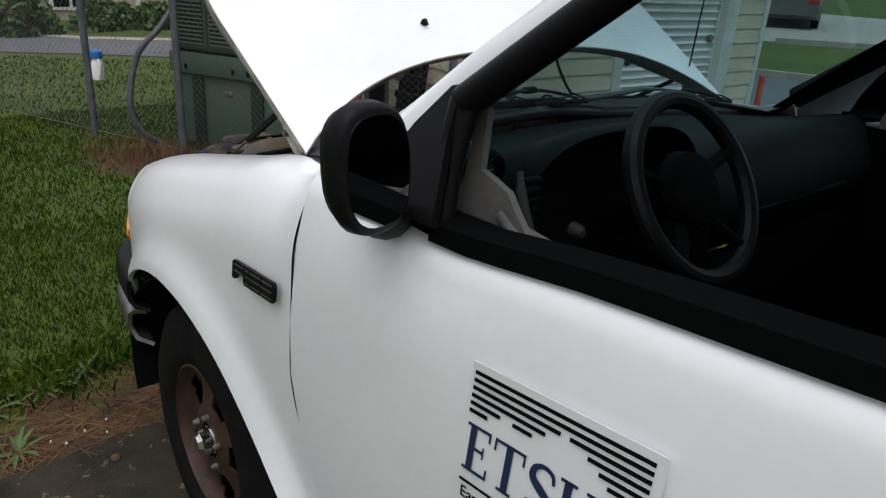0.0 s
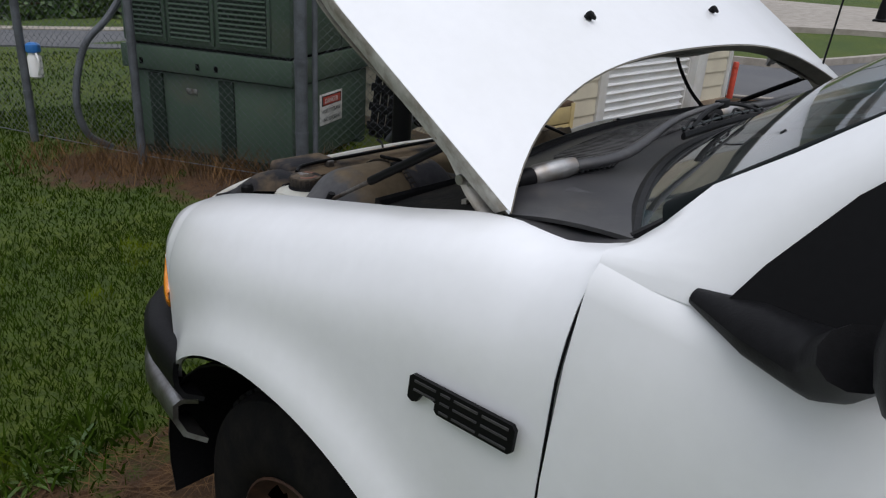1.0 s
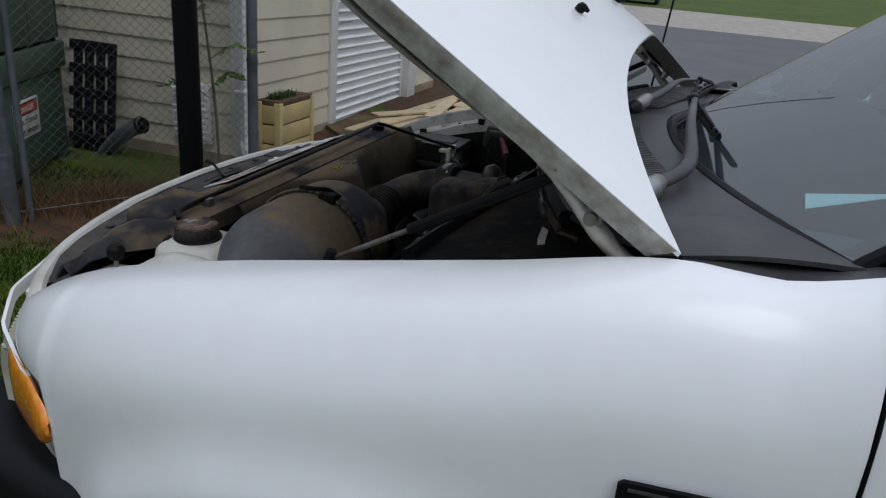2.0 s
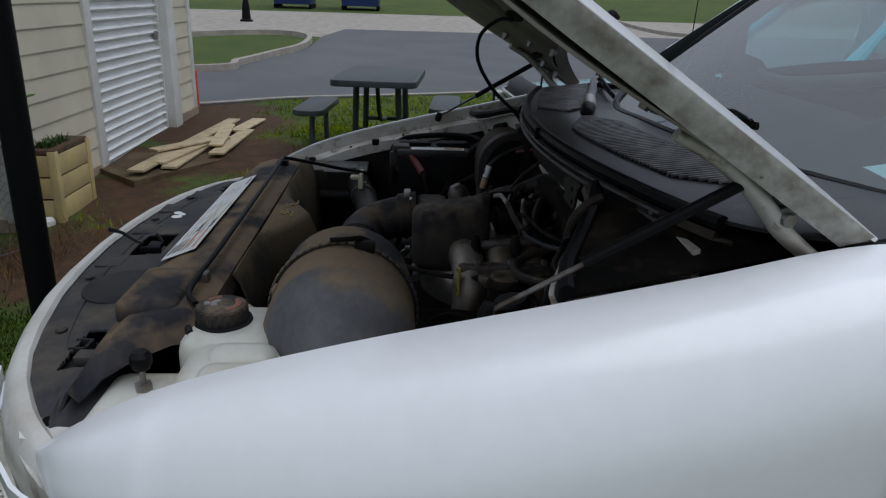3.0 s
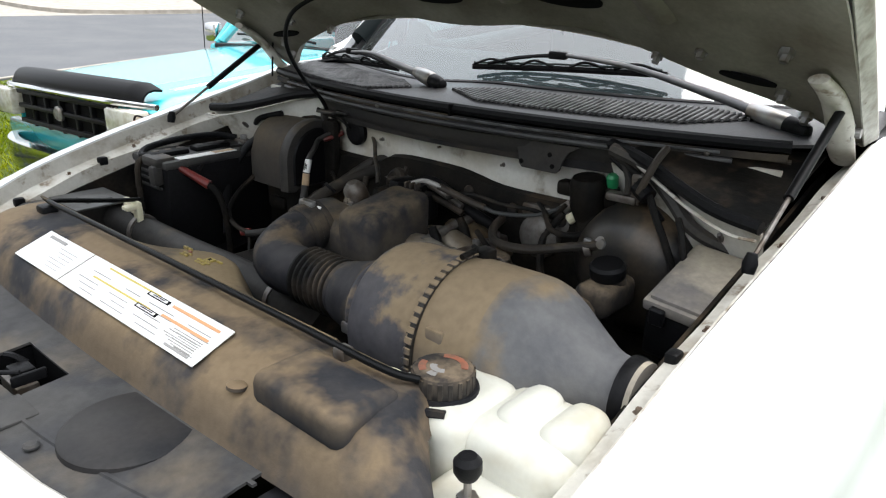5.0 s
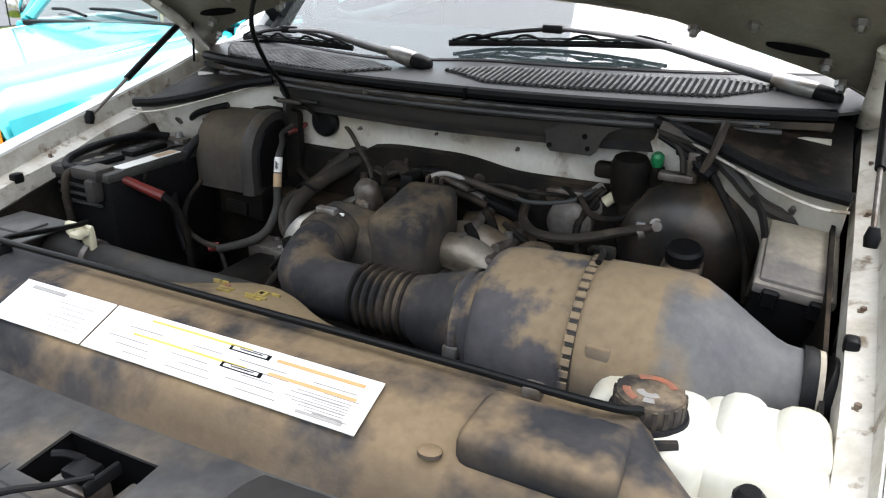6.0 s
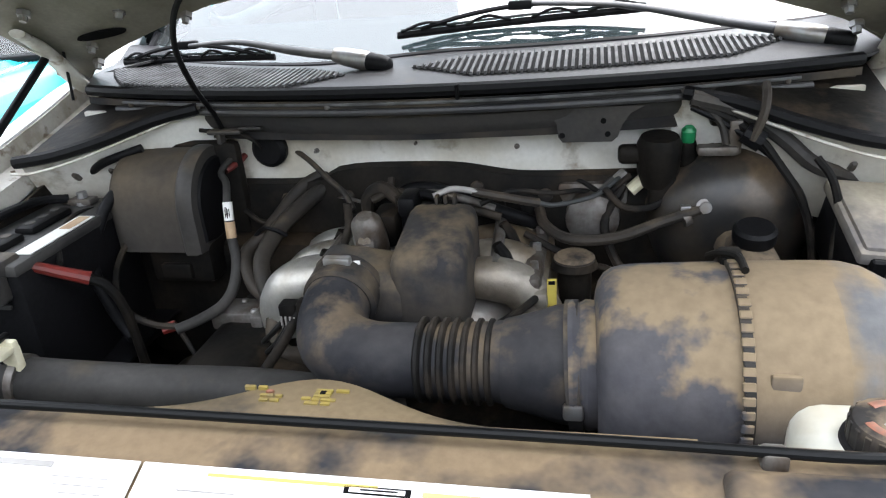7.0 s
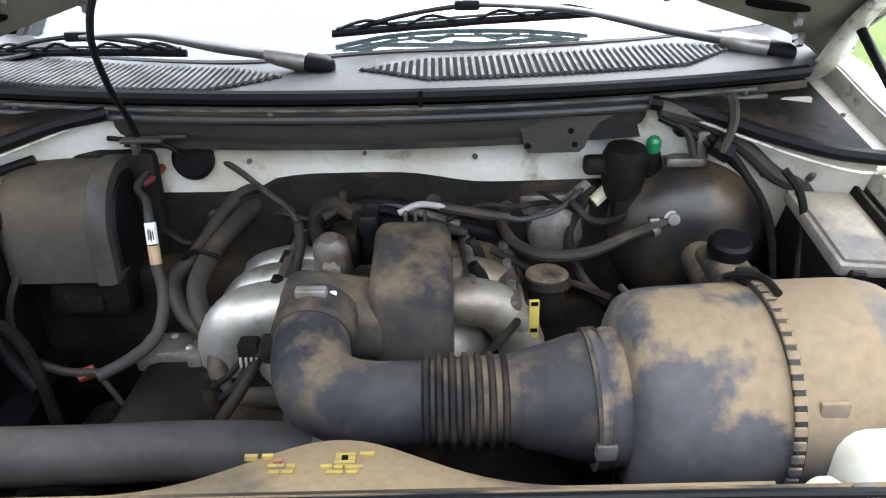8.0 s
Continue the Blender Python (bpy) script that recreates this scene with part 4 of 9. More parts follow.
def hood_point(x, s, drop=0.0):
    h = HC * (1 - (x / 0.795) ** 2) - drop - 0.10 * max(0.0, (s - 0.6) / 0.48) ** 2
    return (x, HB[0] + HS[0] * s - HS[1] * h, HB[1] + HS[1] * s + HS[0] * h)


def hood(truck):
    L = 1.08
    def half(s):
        return 0.797 + 0.05 * min(s, 0.45) - 0.06 * max(0.0, s - 0.45) - 0.10 * max(0, (s - 0.88) / 0.2) ** 2
    def skin(u, v, drop=0.0, inset=0.0):
        x0 = u * 0.795
        s = hood_rear(x0) + inset + v * (L - hood_rear(x0) - 2 * inset)
        x = u * (half(s) - inset * 0.7)
        return hood_point(x, s, drop)
    us, vs = lin(-1, 1, 41), lin(0, 1, 19)
    h = part("hood", sheet(lambda u, v: skin(u, v), us, vs, 0.006), "white", truck, "glossy white engine hood propped wide open", 50)
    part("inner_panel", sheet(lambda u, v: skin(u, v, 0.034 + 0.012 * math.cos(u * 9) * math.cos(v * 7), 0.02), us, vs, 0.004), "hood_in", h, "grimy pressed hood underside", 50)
    for sgn in (-1, 1):
        part("hem", sheet(lambda v, j: (lambda p, q: [p, Vector(p).lerp(Vector(q), 0.3) + Vector((sgn * 0.004, 0, 0)), Vector(p).lerp(Vector(q), 0.75), Vector(q)][j])(skin(sgn, v, 0.001, 0.0), skin(sgn, v, 0.036, 0.018)), lin(0.005, 1, 30), range(4), 0.003), "hem", h, "chalky folded hood edge", 40)
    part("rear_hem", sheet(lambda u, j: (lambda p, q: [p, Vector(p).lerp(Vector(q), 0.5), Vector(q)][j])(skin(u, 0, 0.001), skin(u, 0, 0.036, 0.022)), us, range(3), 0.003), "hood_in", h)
    # pressed ribs of the underside, and flat black ovals painted for the shade in its openings
    for x in (-0.5, -0.18, 0.18, 0.5):
        part("rib", tube([hood_point(x * (1 - 0.3 * t), 0.32 + 0.68 * t, 0.04) for t in lin(0, 1, 5)], 0.03, 8, 3, 0.4), "hood_in", h)
    for x, s, a, b in ((-0.62, 0.20, 0.012, 0.05), (0.62, 0.20, 0.012, 0.05), (-0.33, 0.36, 0.022, 0.075), (0.33, 0.36, 0.022, 0.075), (0.0, 0.33, 0.02, 0.07), (-0.66, 0.5, 0.02, 0.05), (0.66, 0.5, 0.02, 0.05), (0.1, 0.55, 0.02, 0.09), (-0.36, 0.62, 0.02, 0.09)):
        part("opening", ngon([hood_point(x + b * math.cos(k), s + a * math.sin(k), 0.0495) for k in lin(0, 2 * math.pi * 23 / 24, 24)], Vector((0, 0.5, -0.85)) * 0.004), "ink_and_shade", h, "flat black oval painted as an opening's shade")
    for x, s in ((-0.70, 0.1), (-0.67, 0.16), (0.70, 0.1), (0.67, 0.16), (-0.55, 0.25), (0.55, 0.25), (0.45, 0.2), (-0.45, 0.2), (-0.7, 0.3), (0.7, 0.3)):
        p = Vector(hood_point(x, s, 0.04))
        part("bolt", lathe(p, p + Vector((0, 0.5, -0.85)) * 0.02, [(0, 0.012), (0.5, 0.012), (0.5, 0.008), (1, 0.007)], 6), "steel", h)
    # washer jets
    for x in (-0.332, 0.17):
        p = hood_point(x, 0.315, -0.001)
        part("washer_jet", tube([Vector(p), Vector(p) + Vector((0, -0.005, 0.007)), Vector(p) + Vector((0, -0.017, 0.0))], [0.009, 0.0075, 0.003], 8, 4), "black", h, "small black washer jet")
    # hinges and gas struts
    for sgn in (-1, 1):
        g = part("hood_hinge", tube([(sgn * 0.755, -0.19, 1.20), (sgn * 0.76, -0.157, 1.212), (sgn * 0.76, -0.114, 1.245), (sgn * 0.76, -0.076, 1.288), (sgn * 0.755, -0.026, 1.33), (sgn * 0.745, 0.03, 1.36)], [0.014, 0.02, 0.023, 0.022, 0.02, 0.016], 16, 8, 0.5), "white_old", h, "white painted hood hinge", 70)
        part("hinge_bolt", lathe((sgn * 0.762, -0.104, 1.267), (sgn * 0.79, -0.104, 1.267), [(0, 0.014), (0.6, 0.014), (0.6, 0.009), (1, 0.008)], 12), "steel", g)
        a, b = Vector((sgn * 0.76, 0.25, 1.13)), Vector((sgn * 0.765, -0.05, 1.305))
        d = b - a
        s = part("gas_strut", tube([a + d * 0.40, b], 0.0078, 12, 0), "black_sat", h, "black hood gas strut")
        part("rod", tube([a, a + d * 0.45], 0.0038, 8, 0), "weld", s)
        part("ball_end", lathe(a - Vector((0, 0, 0.012)), a + Vector((0, -0.006, 0.016)), [(0, 0.009), (0.5, 0.011), (1, 0.007)], 12), "black", s)
    part("washer_hose", tube([(0.378, 0.03, 1.17), (0.376, 0.055, 1.208), (0.366, 0.12, 1.27), (0.356, 0.165, 1.345), (0.33, 0.165, 1.41), (0.27, 0.13, 1.45), (0.216, 0.10, 1.455)], 0.005, 8, 8), "black", h, "thin black washer hose")
    return h


def badge(truck):
    # plate with a notched lower corner and three raised marks
    def at(a, b, out=0.0):
        return (-0.951 - 0.003 * a - out - 0.004 * (1 - b), -0.193 - 0.187 * a, 1.045 - 0.040 * (1 - b) + 0.016 * a)
    out = [(0.0, 0.1), (0.0, 0.9), (0.03, 1.0), (0.97, 1.0), (1.0, 0.85), (1.0, 0.12), (0.97, 0.0), (0.31, 0.0), (0.28, 0.12), (0.28, 0.38), (0.24, 0.42), (0.15, 0.42), (0.13, 0.3), (0.1, 0.08), (0.05, 0.0)]
    b = part("fender_badge", ngon([at(u, v) for u, v in out], (-0.006, 0, 0)), "black_sat", truck, "black and grey model badge with bars")
    for u0, u1 in ((0.06, 0.28), (0.33, 0.42), (0.46, 0.68), (0.72, 0.95)):
        for v0, v1 in ((0.78, 0.86), (0.46, 0.53), (0.12, 0.19)):
            if u0 > 0.3 or v0 > 0.4:
                part("raised_bar", ngon([at(u0, v0, 0.005), at(u1, v0, 0.005), at(u1, v1, 0.005), at(u0, v1, 0.005)], (-0.0025, 0, 0)), "arm_grey", b)


def cab(truck):
    belt = lambda y: smooth(y, [-1.64, -1.34, -1.03, -0.745, -0.58, -0.41], [1.345, 1.314, 1.287, 1.256, 1.264, 1.272])
    for s in (-1, 1):
        def side(y0, k):
            zt = belt(y0)
            z = 0.42 + (zt - 0.42) * k
            x = interp(z, [0.42, 0.8, 1.0, 1.14, zt - 0.05, zt - 0.015, zt], [0.945, 0.958, 0.956, 0.942, 0.918, 0.905, 0.886])
            y = y0
            if y0 > -0.9:
                x -= 0.007 * max(0.0, (y0 + 0.8) / 0.39) ** 2 * min(1.0, (zt - z) / 0.15)
                y = y0 + (rear_gap(z) - 0.0058 + 0.41) * max(0, (y0 + 0.9) / 0.49)
            return (s * x, y, z)
        d = part("door", sheet(side, lin(-0.41, -1.62, 30), [0, 0.2, 0.4, 0.55, 0.68, 0.78, 0.86, 0.92, 0.955, 0.98, 1.0], 0.012), "white", truck, "glossy white cab door with open window and printed decal", 50)
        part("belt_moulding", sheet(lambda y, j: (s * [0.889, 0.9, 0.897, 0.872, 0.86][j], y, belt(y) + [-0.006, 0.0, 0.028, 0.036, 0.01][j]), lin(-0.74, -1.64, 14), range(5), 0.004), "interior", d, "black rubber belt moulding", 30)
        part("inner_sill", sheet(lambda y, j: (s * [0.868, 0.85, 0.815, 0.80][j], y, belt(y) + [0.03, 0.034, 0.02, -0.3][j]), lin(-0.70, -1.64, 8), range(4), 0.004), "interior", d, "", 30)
        # black plates and a black line stand in for the gap's shaded depth
        part("gap_backing", join(box(s * 0.85, s * 0.87, -0.58, -0.36, 0.45, 1.22), box(s * 0.895, s * 0.91, -0.6, -0.37, 0.45, 1.13)), "ink_and_shade", d)
        part("gap_seal", tube([(lambda p: (p[0] + s * 0.0002, p[1] - 0.0030, p[2]))(fender_point(s, -0.41, k)) for k in lin(0.03, 0.97, 24)], 0.0019, 6, 2), "ink_and_shade", d, "thin black line painted as the door gap's shade")
        # window frame: black sash round the opening
        sash = [(0.875, -0.735, 1.285), (0.862, -0.73, 1.36), (0.842, -0.735, 1.45), (0.80, -0.90, 1.583), (0.755, -1.08, 1.722), (0.735, -1.25, 1.785), (0.735, -1.55, 1.80), (0.80, -1.62, 1.55), (0.868, -1.64, 1.36)]
        part("window_frame", join(tube([(s * x, y, z) for x, y, z in sash[:3]], 0.026, 16, 6, 0.7), tube([(s * (x - 0.004), y, z) for x, y, z in sash[2:6]], 0.030, 16, 6, 0.8), tube([(s * x, y, z) for x, y, z in sash[5:]], 0.026, 16, 6, 0.8)), "black_sat", d, "black window frame")
        sail = [(0.893, -0.56, 1.272), (0.90, -0.76, 1.28), (0.868, -0.745, 1.40), (0.838, -0.735, 1.47), (0.826, -0.70, 1.462), (0.842, -0.64, 1.40), (0.868, -0.585, 1.32)]
        part("mirror_sail", ngon([(s * x, y, z) for x, y, z in sail], (s * 0.012, 0, 0.003)), "black_sat", d, "black triangular mirror mount", 30)
        # mirror
        mh = part("mirror_arm", tube([(s * 0.888, -0.53, 1.272), (s * 0.90, -0.60, 1.268), (s * 0.925, -0.67, 1.272), (s * 0.97, -0.70, 1.31)], [0.012, 0.034, 0.04, 0.034], 12, 5, 0.8), "black", d, "black plastic mirror arm")
        rings = []
        for t, sc in ((0.045, 0.45), (0.050, 0.68), (0.060, 0.88), (0.078, 1.0), (0.095, 0.98), (0.10, 0.90)):
            rings.append([(s * (1.018 + 0.064 * sc * (abs(math.cos(k)) ** 0.75) * math.copysign(1, math.cos(k)) + 0.012 * math.sin(k)), -0.665 - t + 0.10 * (0.064 * sc * math.cos(k)), 1.378 + 0.088 * sc * (abs(math.sin(k)) ** 0.75) * math.copysign(1, math.sin(k))) for k in lin(0, 2 * math.pi * 31 / 32, 32)])
        turn = Matrix.Translation((s * 1.0, -0.73, 0)) @ Matrix.Rotation(radians(-s * 16), 4, "Z") @ Matrix.Translation((-s * 1.0, 0.73, 0))
        rings = [[turn @ Vector(p) for p in r] for r in rings]
        part("mirror_housing", loft(rings), "black", mh, "rounded black mirror housing", 50)
        part("mirror_glass", ngon([turn @ Vector(q) for q in [(s * (1.018 + 0.053 * (abs(math.cos(k)) ** 0.7) * math.copysign(1, math.cos(k)) + 0.01 * math.sin(k)), -0.7655 + 0.10 * 0.053 * math.cos(k), 1.378 + 0.073 * (abs(math.sin(k)) ** 0.7) * math.copysign(1, math.sin(k))) for k in lin(0, 2 * math.pi * 31 / 32, 32)]], (0, -0.002, 0)), "mirror", mh)
        # A-pillar
        pa = [(0.824, -0.405, 1.268), (0.815, -0.445, 1.308), (0.806, -0.49, 1.365), (0.797, -0.56, 1.414), (0.785, -0.63, 1.468), (0.772, -0.71, 1.53), (0.745, -0.88, 1.652), (0.71, -1.05, 1.775)]
        pb = [(0.892, -0.417, 1.262), (0.894, -0.50, 1.262), (0.895, -0.575, 1.263), (0.874, -0.605, 1.33), (0.85, -0.65, 1.395), (0.832, -0.715, 1.46), (0.795, -0.90, 1.592), (0.75, -1.08, 1.735)]
        def skin(i, v, s=s, pa=pa, pb=pb):
            q = Vector(pa[i]).lerp(Vector(pb[i]), v)
            o = 0.028 * math.sin(math.pi * (0.15 + 0.7 * v)) - 0.0127
            return (s * (q.x + o), q.y, q.z + o * (0.85 if i < 3 else 0.65))
        part("a_pillar", sheet(skin, range(8), lin(0, 1, 7), 0.02), "white", truck, "white windscreen pillar", 60)
        part("pillar_trim", tube([(s * 0.785, -0.45, 1.30), (s * 0.77, -0.62, 1.425), (s * 0.745, -0.80, 1.555), (s * 0.71, -0.98, 1.685)], 0.032, 16, 6), "dash", truck)
        part("rocker", box(s * 0.93, s * 0.80, -1.7, -0.50, 0.34, 0.43, 0.02), "white", truck)
        part("b_pillar", join(box(s * 0.74, s * 0.80, -1.8, -1.64, 1.3, 1.82, 0.02), box(s * 0.80, s * 0.955, -1.85, -1.625, 0.40, 1.36, 0.03)), "white", truck)
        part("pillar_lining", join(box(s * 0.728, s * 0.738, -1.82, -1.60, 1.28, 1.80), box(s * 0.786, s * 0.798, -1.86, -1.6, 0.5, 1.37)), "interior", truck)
    part("cab_roof", sheet(lambda u, v: (0.72 * u, -1.04 - 0.85 * v - 0.10 * u * u * (1 - v), 1.85 + 0.03 * (1 - u * u) - 0.05 * (abs(v - 0.5) * 2) ** 4), lin(-1, 1, 15), lin(0, 1, 9), 0.03), "white", truck, "white cab roof", 60)
    part("back_lining", join(box(-0.74, 0.74, -1.866, -1.855, 0.5, 1.40), box(-0.74, -0.62, -1.866, -1.855, 1.40, 1.79), box(0.62, 0.74, -1.866, -1.855, 1.40, 1.79)), "interior", truck)
    part("cab_back", join(box(-0.80, 0.80, -1.93, -1.87, 0.4, 1.40, 0.02), box(-0.76, -0.62, -1.93, -1.87, 1.40, 1.83), box(0.62, 0.76, -1.93, -1.87, 1.40, 1.83), box(-0.62, 0.62, -1.93, -1.87, 1.72, 1.83)), "white", truck)
    part("cargo_bed", join(box(-0.95, -0.87, -3.95, -1.95, 0.45, 1.30, 0.03), box(0.87, 0.95, -3.95, -1.95, 0.45, 1.30, 0.03), box(-0.87, 0.87, -3.95, -1.95, 0.62, 0.70, 0.01), box(-0.87, 0.87, -3.95, -3.88, 0.70, 1.30, 0.02), box(-0.87, 0.87, -2.02, -1.96, 0.70, 1.28, 0.02)), "white", truck, "white cargo bed")
    part("rear_window", sheet(lambda u, v: (0.62 * u, -1.90, 1.40 + 0.32 * v), (-1, 1), (0, 1), 0.004), "side_glass", truck)
    part("headliner", box(-0.68, 0.68, -1.86, -1.10, 1.79, 1.81), "interior", truck)


def windscreen_point(u, v):
    x = u * (0.775 - 0.11 * v)
    yb, yt = -0.165 - 0.225 * u * u, -0.97 - 0.12 * u * u
    return (x, yb + (yt - yb) * v, 1.231 + cowl_rise(x) * (1 - v) + 0.027 * v + 0.53 * v + 0.02 * math.sin(math.pi * v))


def windscreen(truck):
    w = part("windscreen", sheet(windscreen_point, lin(-1, 1, 25), lin(0, 1, 13)), "glass", truck, "sloping windscreen with a paper slip behind it")
    w.visible_shadow = False
    part("screen_seal", tube([windscreen_point(u, 0.0) for u in lin(-1, 1, 15)], 0.011, 8, 2), "black", w)
    part("screen_seal", tube([windscreen_point(u, 1.0) for u in lin(-1, 1, 15)], 0.012, 8, 2), "black", w)
    for s in (-1, 1):
        part("frit_band", sheet(lambda u, v: Vector(windscreen_point(s * u, v)) + Vector((0, -0.004, -0.005)), lin(0.945, 1.0, 3), lin(0, 1, 13), 0.001), "black_sat", w, "black border of the glass")
        part("screen_seal", tube([windscreen_point(s, v) for v in lin(0, 1, 10)], 0.011, 8, 2), "black", w)


def cowl_rise(x):
    q = max(0.0, min(1.0, (x + 0.05) / 0.36))
    return 0.027 - 0.020 * q * q * (3 - 2 * q)


def cowl_front(x):
    return 0.057 - 0.25 * x * x - 0.10 * max(0.0, (abs(x) - 0.68) / 0.11) ** 2


def cowl_top(x, v):
    yf, yb = cowl_front(x), -0.165 - 0.225 * (x / 0.775) ** 2
    yb = min(yb, yf - 0.05)
    return (x, yf + (yb - yf) * v, 1.236 + cowl_rise(x) * v + (0.002 + 0.15 * cowl_rise(x)) * math.sin(math.pi * v) + 0.006 * (abs(x) / 0.79) ** 4)


def cowl(truck):
    c = part("cowl_panel", sheet(cowl_top, lin(-0.79, 0.79, 50), lin(0, 1, 9), 0.006), "cowl", truck, "grey-black plastic cowl with slotted air intake")
    part("cowl_seal", tube([(x, cowl_front(x) + 0.004, 1.236) for x in lin(-0.70, 0.70, 25)], 0.011, 8, 2), "black", c, "black rubber seal")
    part("cowl_lip", sheet(lambda x, j: (x, cowl_front(x) + [0.012, 0.014, -0.012, -0.012][j], [1.224, 1.212, 1.208, 1.15][j]), lin(-0.70, 0.70, 30), range(4), 0.004), "dusty", c, "dusty black cowl front", 25)
    part("cowl_gutter", tube([(x, cowl_front(x) + 0.014, 1.205) for x in lin(-0.62, 0.62, 21)], 0.006, 8, 2), "cowl", c)
    # hanging tab with three holes, narrower at its foot
    tab = [(-0.190, 1.196), (-0.208, 1.186), (-0.221, 1.170), (-0.224, 1.146), (-0.231, 1.138), (-0.310, 1.138), (-0.319, 1.146), (-0.326, 1.166), (-0.338, 1.184), (-0.360, 1.196)]
    part("cowl_bracket", ngon([(x, 0.041, z) for x, z in tab], (0, -0.005, 0)), "panel_dust", c, "black bracket with three holes")
    # solid black discs stand in for the shaded holes
    for x, z in ((-0.296, 1.173), (-0.303, 1.151), (-0.230, 1.150)):
        part("bracket_hole", lathe((x, 0.0405, z), (x, 0.0425, z), [(0, 0.0048), (1, 0.0048)], 12), "ink_and_shade", c)
    # dusty black panel hung under the cowl, with a rolled upper edge
    def apron(x, j):
        f = cowl_front(x)
        return (x, f + [0.006, 0.012, 0.010, 0.004, -0.012][j] - 0.012, [1.208, 1.203, 1.19, 1.176, 1.158][j] - 0.012 * max(0.0, 1 - ((x - 0.02) / 0.46) ** 2))
    part("cowl_apron", sheet(apron, lin(-0.455, 0.46, 40), range(5), 0.004), "panel_dust", c, "dusty black panel under the cowl", 40)
    # pale tube drawn for the highlight that runs along the seal
    part("panel_edge", tube([(x, cowl_front(x) + 0.016, 1.219) for x in lin(-0.60, 0.60, 25)], 0.0028, 6, 2), "slat", c, "thin pale line along a panel edge")
    part("panel_notch", box(-0.068, -0.062, 0.062, 0.076, 1.222, 1.246, 0.001), "ink_and_shade", c)
    part("cowl_clip", join(box(0.335, 0.40, 0.03, 0.052, 1.168, 1.176, 0.003), box(0.375, 0.385, 0.03, 0.05, 1.15, 1.172, 0.003), box(0.30, 0.345, 0.025, 0.04, 1.172, 1.178, 0.002)), "panel_dust", c)
    # outer ends that run down to the fender edges
    for s in (-1, 1):
        part("cowl_end", sheet(lambda y, k: Vector((s * 0.66, y, 1.2635)).lerp(Vector((s * (edge(y)[0] - 0.0015), y, edge(y)[1] - 0.002)), k), lin(-0.43, -0.215, 12), lin(0, 1, 8), 0.004), "cowl", c, "smooth black cowl end", 60)
    # slotted intake grilles: flat slats over a black sheet painted as the slots' shade, shorter towards both ends
    for x0, x1, v0, v1, n in ((-0.612, 0.036, 0.24, 0.72, 54), (0.160, 0.74, 0.10, 0.74, 50)):
        bed = part("grille_bed", sheet(lambda x, v: Vector(cowl_top(x, v0 + (v1 - v0) * (0.5 + (v - 0.5) * max(0.04, min(1.0, (x - x0) / 0.11, (x1 - x) / 0.11))))) + Vector((0, 0, 0.0022)), lin(x0, x1, 60), lin(0, 1, 4), 0.001), "ink_and_shade", c, "black sheet painted as the shade in the intake slots")
        for i in range(n):
            x = x0 + (x1 - x0) * (i + 0.5) / n
            w = max(0.06, min(1.0, (x - x0) / 0.11, (x1 - x) / 0.11))
            lo, hi = 0.5 - 0.5 * w, 0.5 + 0.5 * w
            a, b = (Vector(cowl_top(x, v0 + (v1 - v0) * q)) for q in (lo, hi))
            wide, up = Vector((0.0031, 0, 0)), Vector((0, 0, 0.0062))
            part("slat", loft([[p - wide, p + wide, p + wide * 0.8 + up, p - wide * 0.8 + up] for p in (a, b)]), "slat", bed)
    # wipers: tapered arm with a pale boot, black cap, and a blade under sprung bridges
    def wiper(cap, cuff, bend, joint, a, b):
        cap, cuff, bend, joint, a, b = (Vector(p) for p in (cap, cuff, bend, joint, a, b))
        w = part("wiper_arm", join(tube([cuff, bend, bend.lerp(joint, 0.5) + Vector((0, 0.004, 0.012)), joint], [0.013, 0.0125, 0.008, 0.006], 10, 6, 0.7)), "arm_grey", c, "dark grey wiper arm with silver sleeve", 50)
        d = (cuff - cap).normalized()
        part("sleeve", lathe(cap + d * 0.045, cuff + d * 0.012, [(0, 0.015), (0.1, 0.0185), (0.7, 0.017), (1, 0.0135)], 16), "steel", w, "crumpled silver sleeve")
        part("wiper_cap", lathe(cap, cap + d * 0.05, [(0, 0.006), (0.08, 0.0125), (0.3, 0.0165), (0.85, 0.017), (1, 0.0155)], 16), "black", w, "black pivot cap")
        n = Vector((0, 0.55, 0.83))
        part("blade", tube([a, a.lerp(b, 0.5) + n * 0.003, b], 0.0042, 6, 6, 1.8), "black", w, "black rubber wiper blade")
        part("blade_spine", tube([a.lerp(b, 0.02) + n * 0.012, a.lerp(b, 0.5) + n * 0.016, a.lerp(b, 0.98) + n * 0.012], 0.0026, 6, 6), "picnic", w)
        part("blade_bridge", tube([a.lerp(b, 0.10) + n * 0.010, a.lerp(b, 0.28) + n * 0.030, a.lerp(b, 0.5) + n * 0.040, a.lerp(b, 0.72) + n * 0.030, a.lerp(b, 0.90) + n * 0.010], 0.0046, 6, 6), "black_sat", w, "black sprung bridge")
        for f0, f1 in ((0.02, 0.24), (0.28, 0.46), (0.54, 0.72), (0.76, 0.98)):
            part("claw", tube([a.lerp(b, f0) + n * 0.008, a.lerp(b, (f0 + f1) / 2) + n * 0.024, a.lerp(b, f1) + n * 0.008], 0.003, 6, 5), "black_sat", w)
        m = a.lerp(b, 0.5) + n * 0.040
        part("blade_clip", box(m.x - 0.022, m.x + 0.022, m.y - 0.007, m.y + 0.007, m.z - 0.008, m.z + 0.009, 0.003), "black_sat", w)
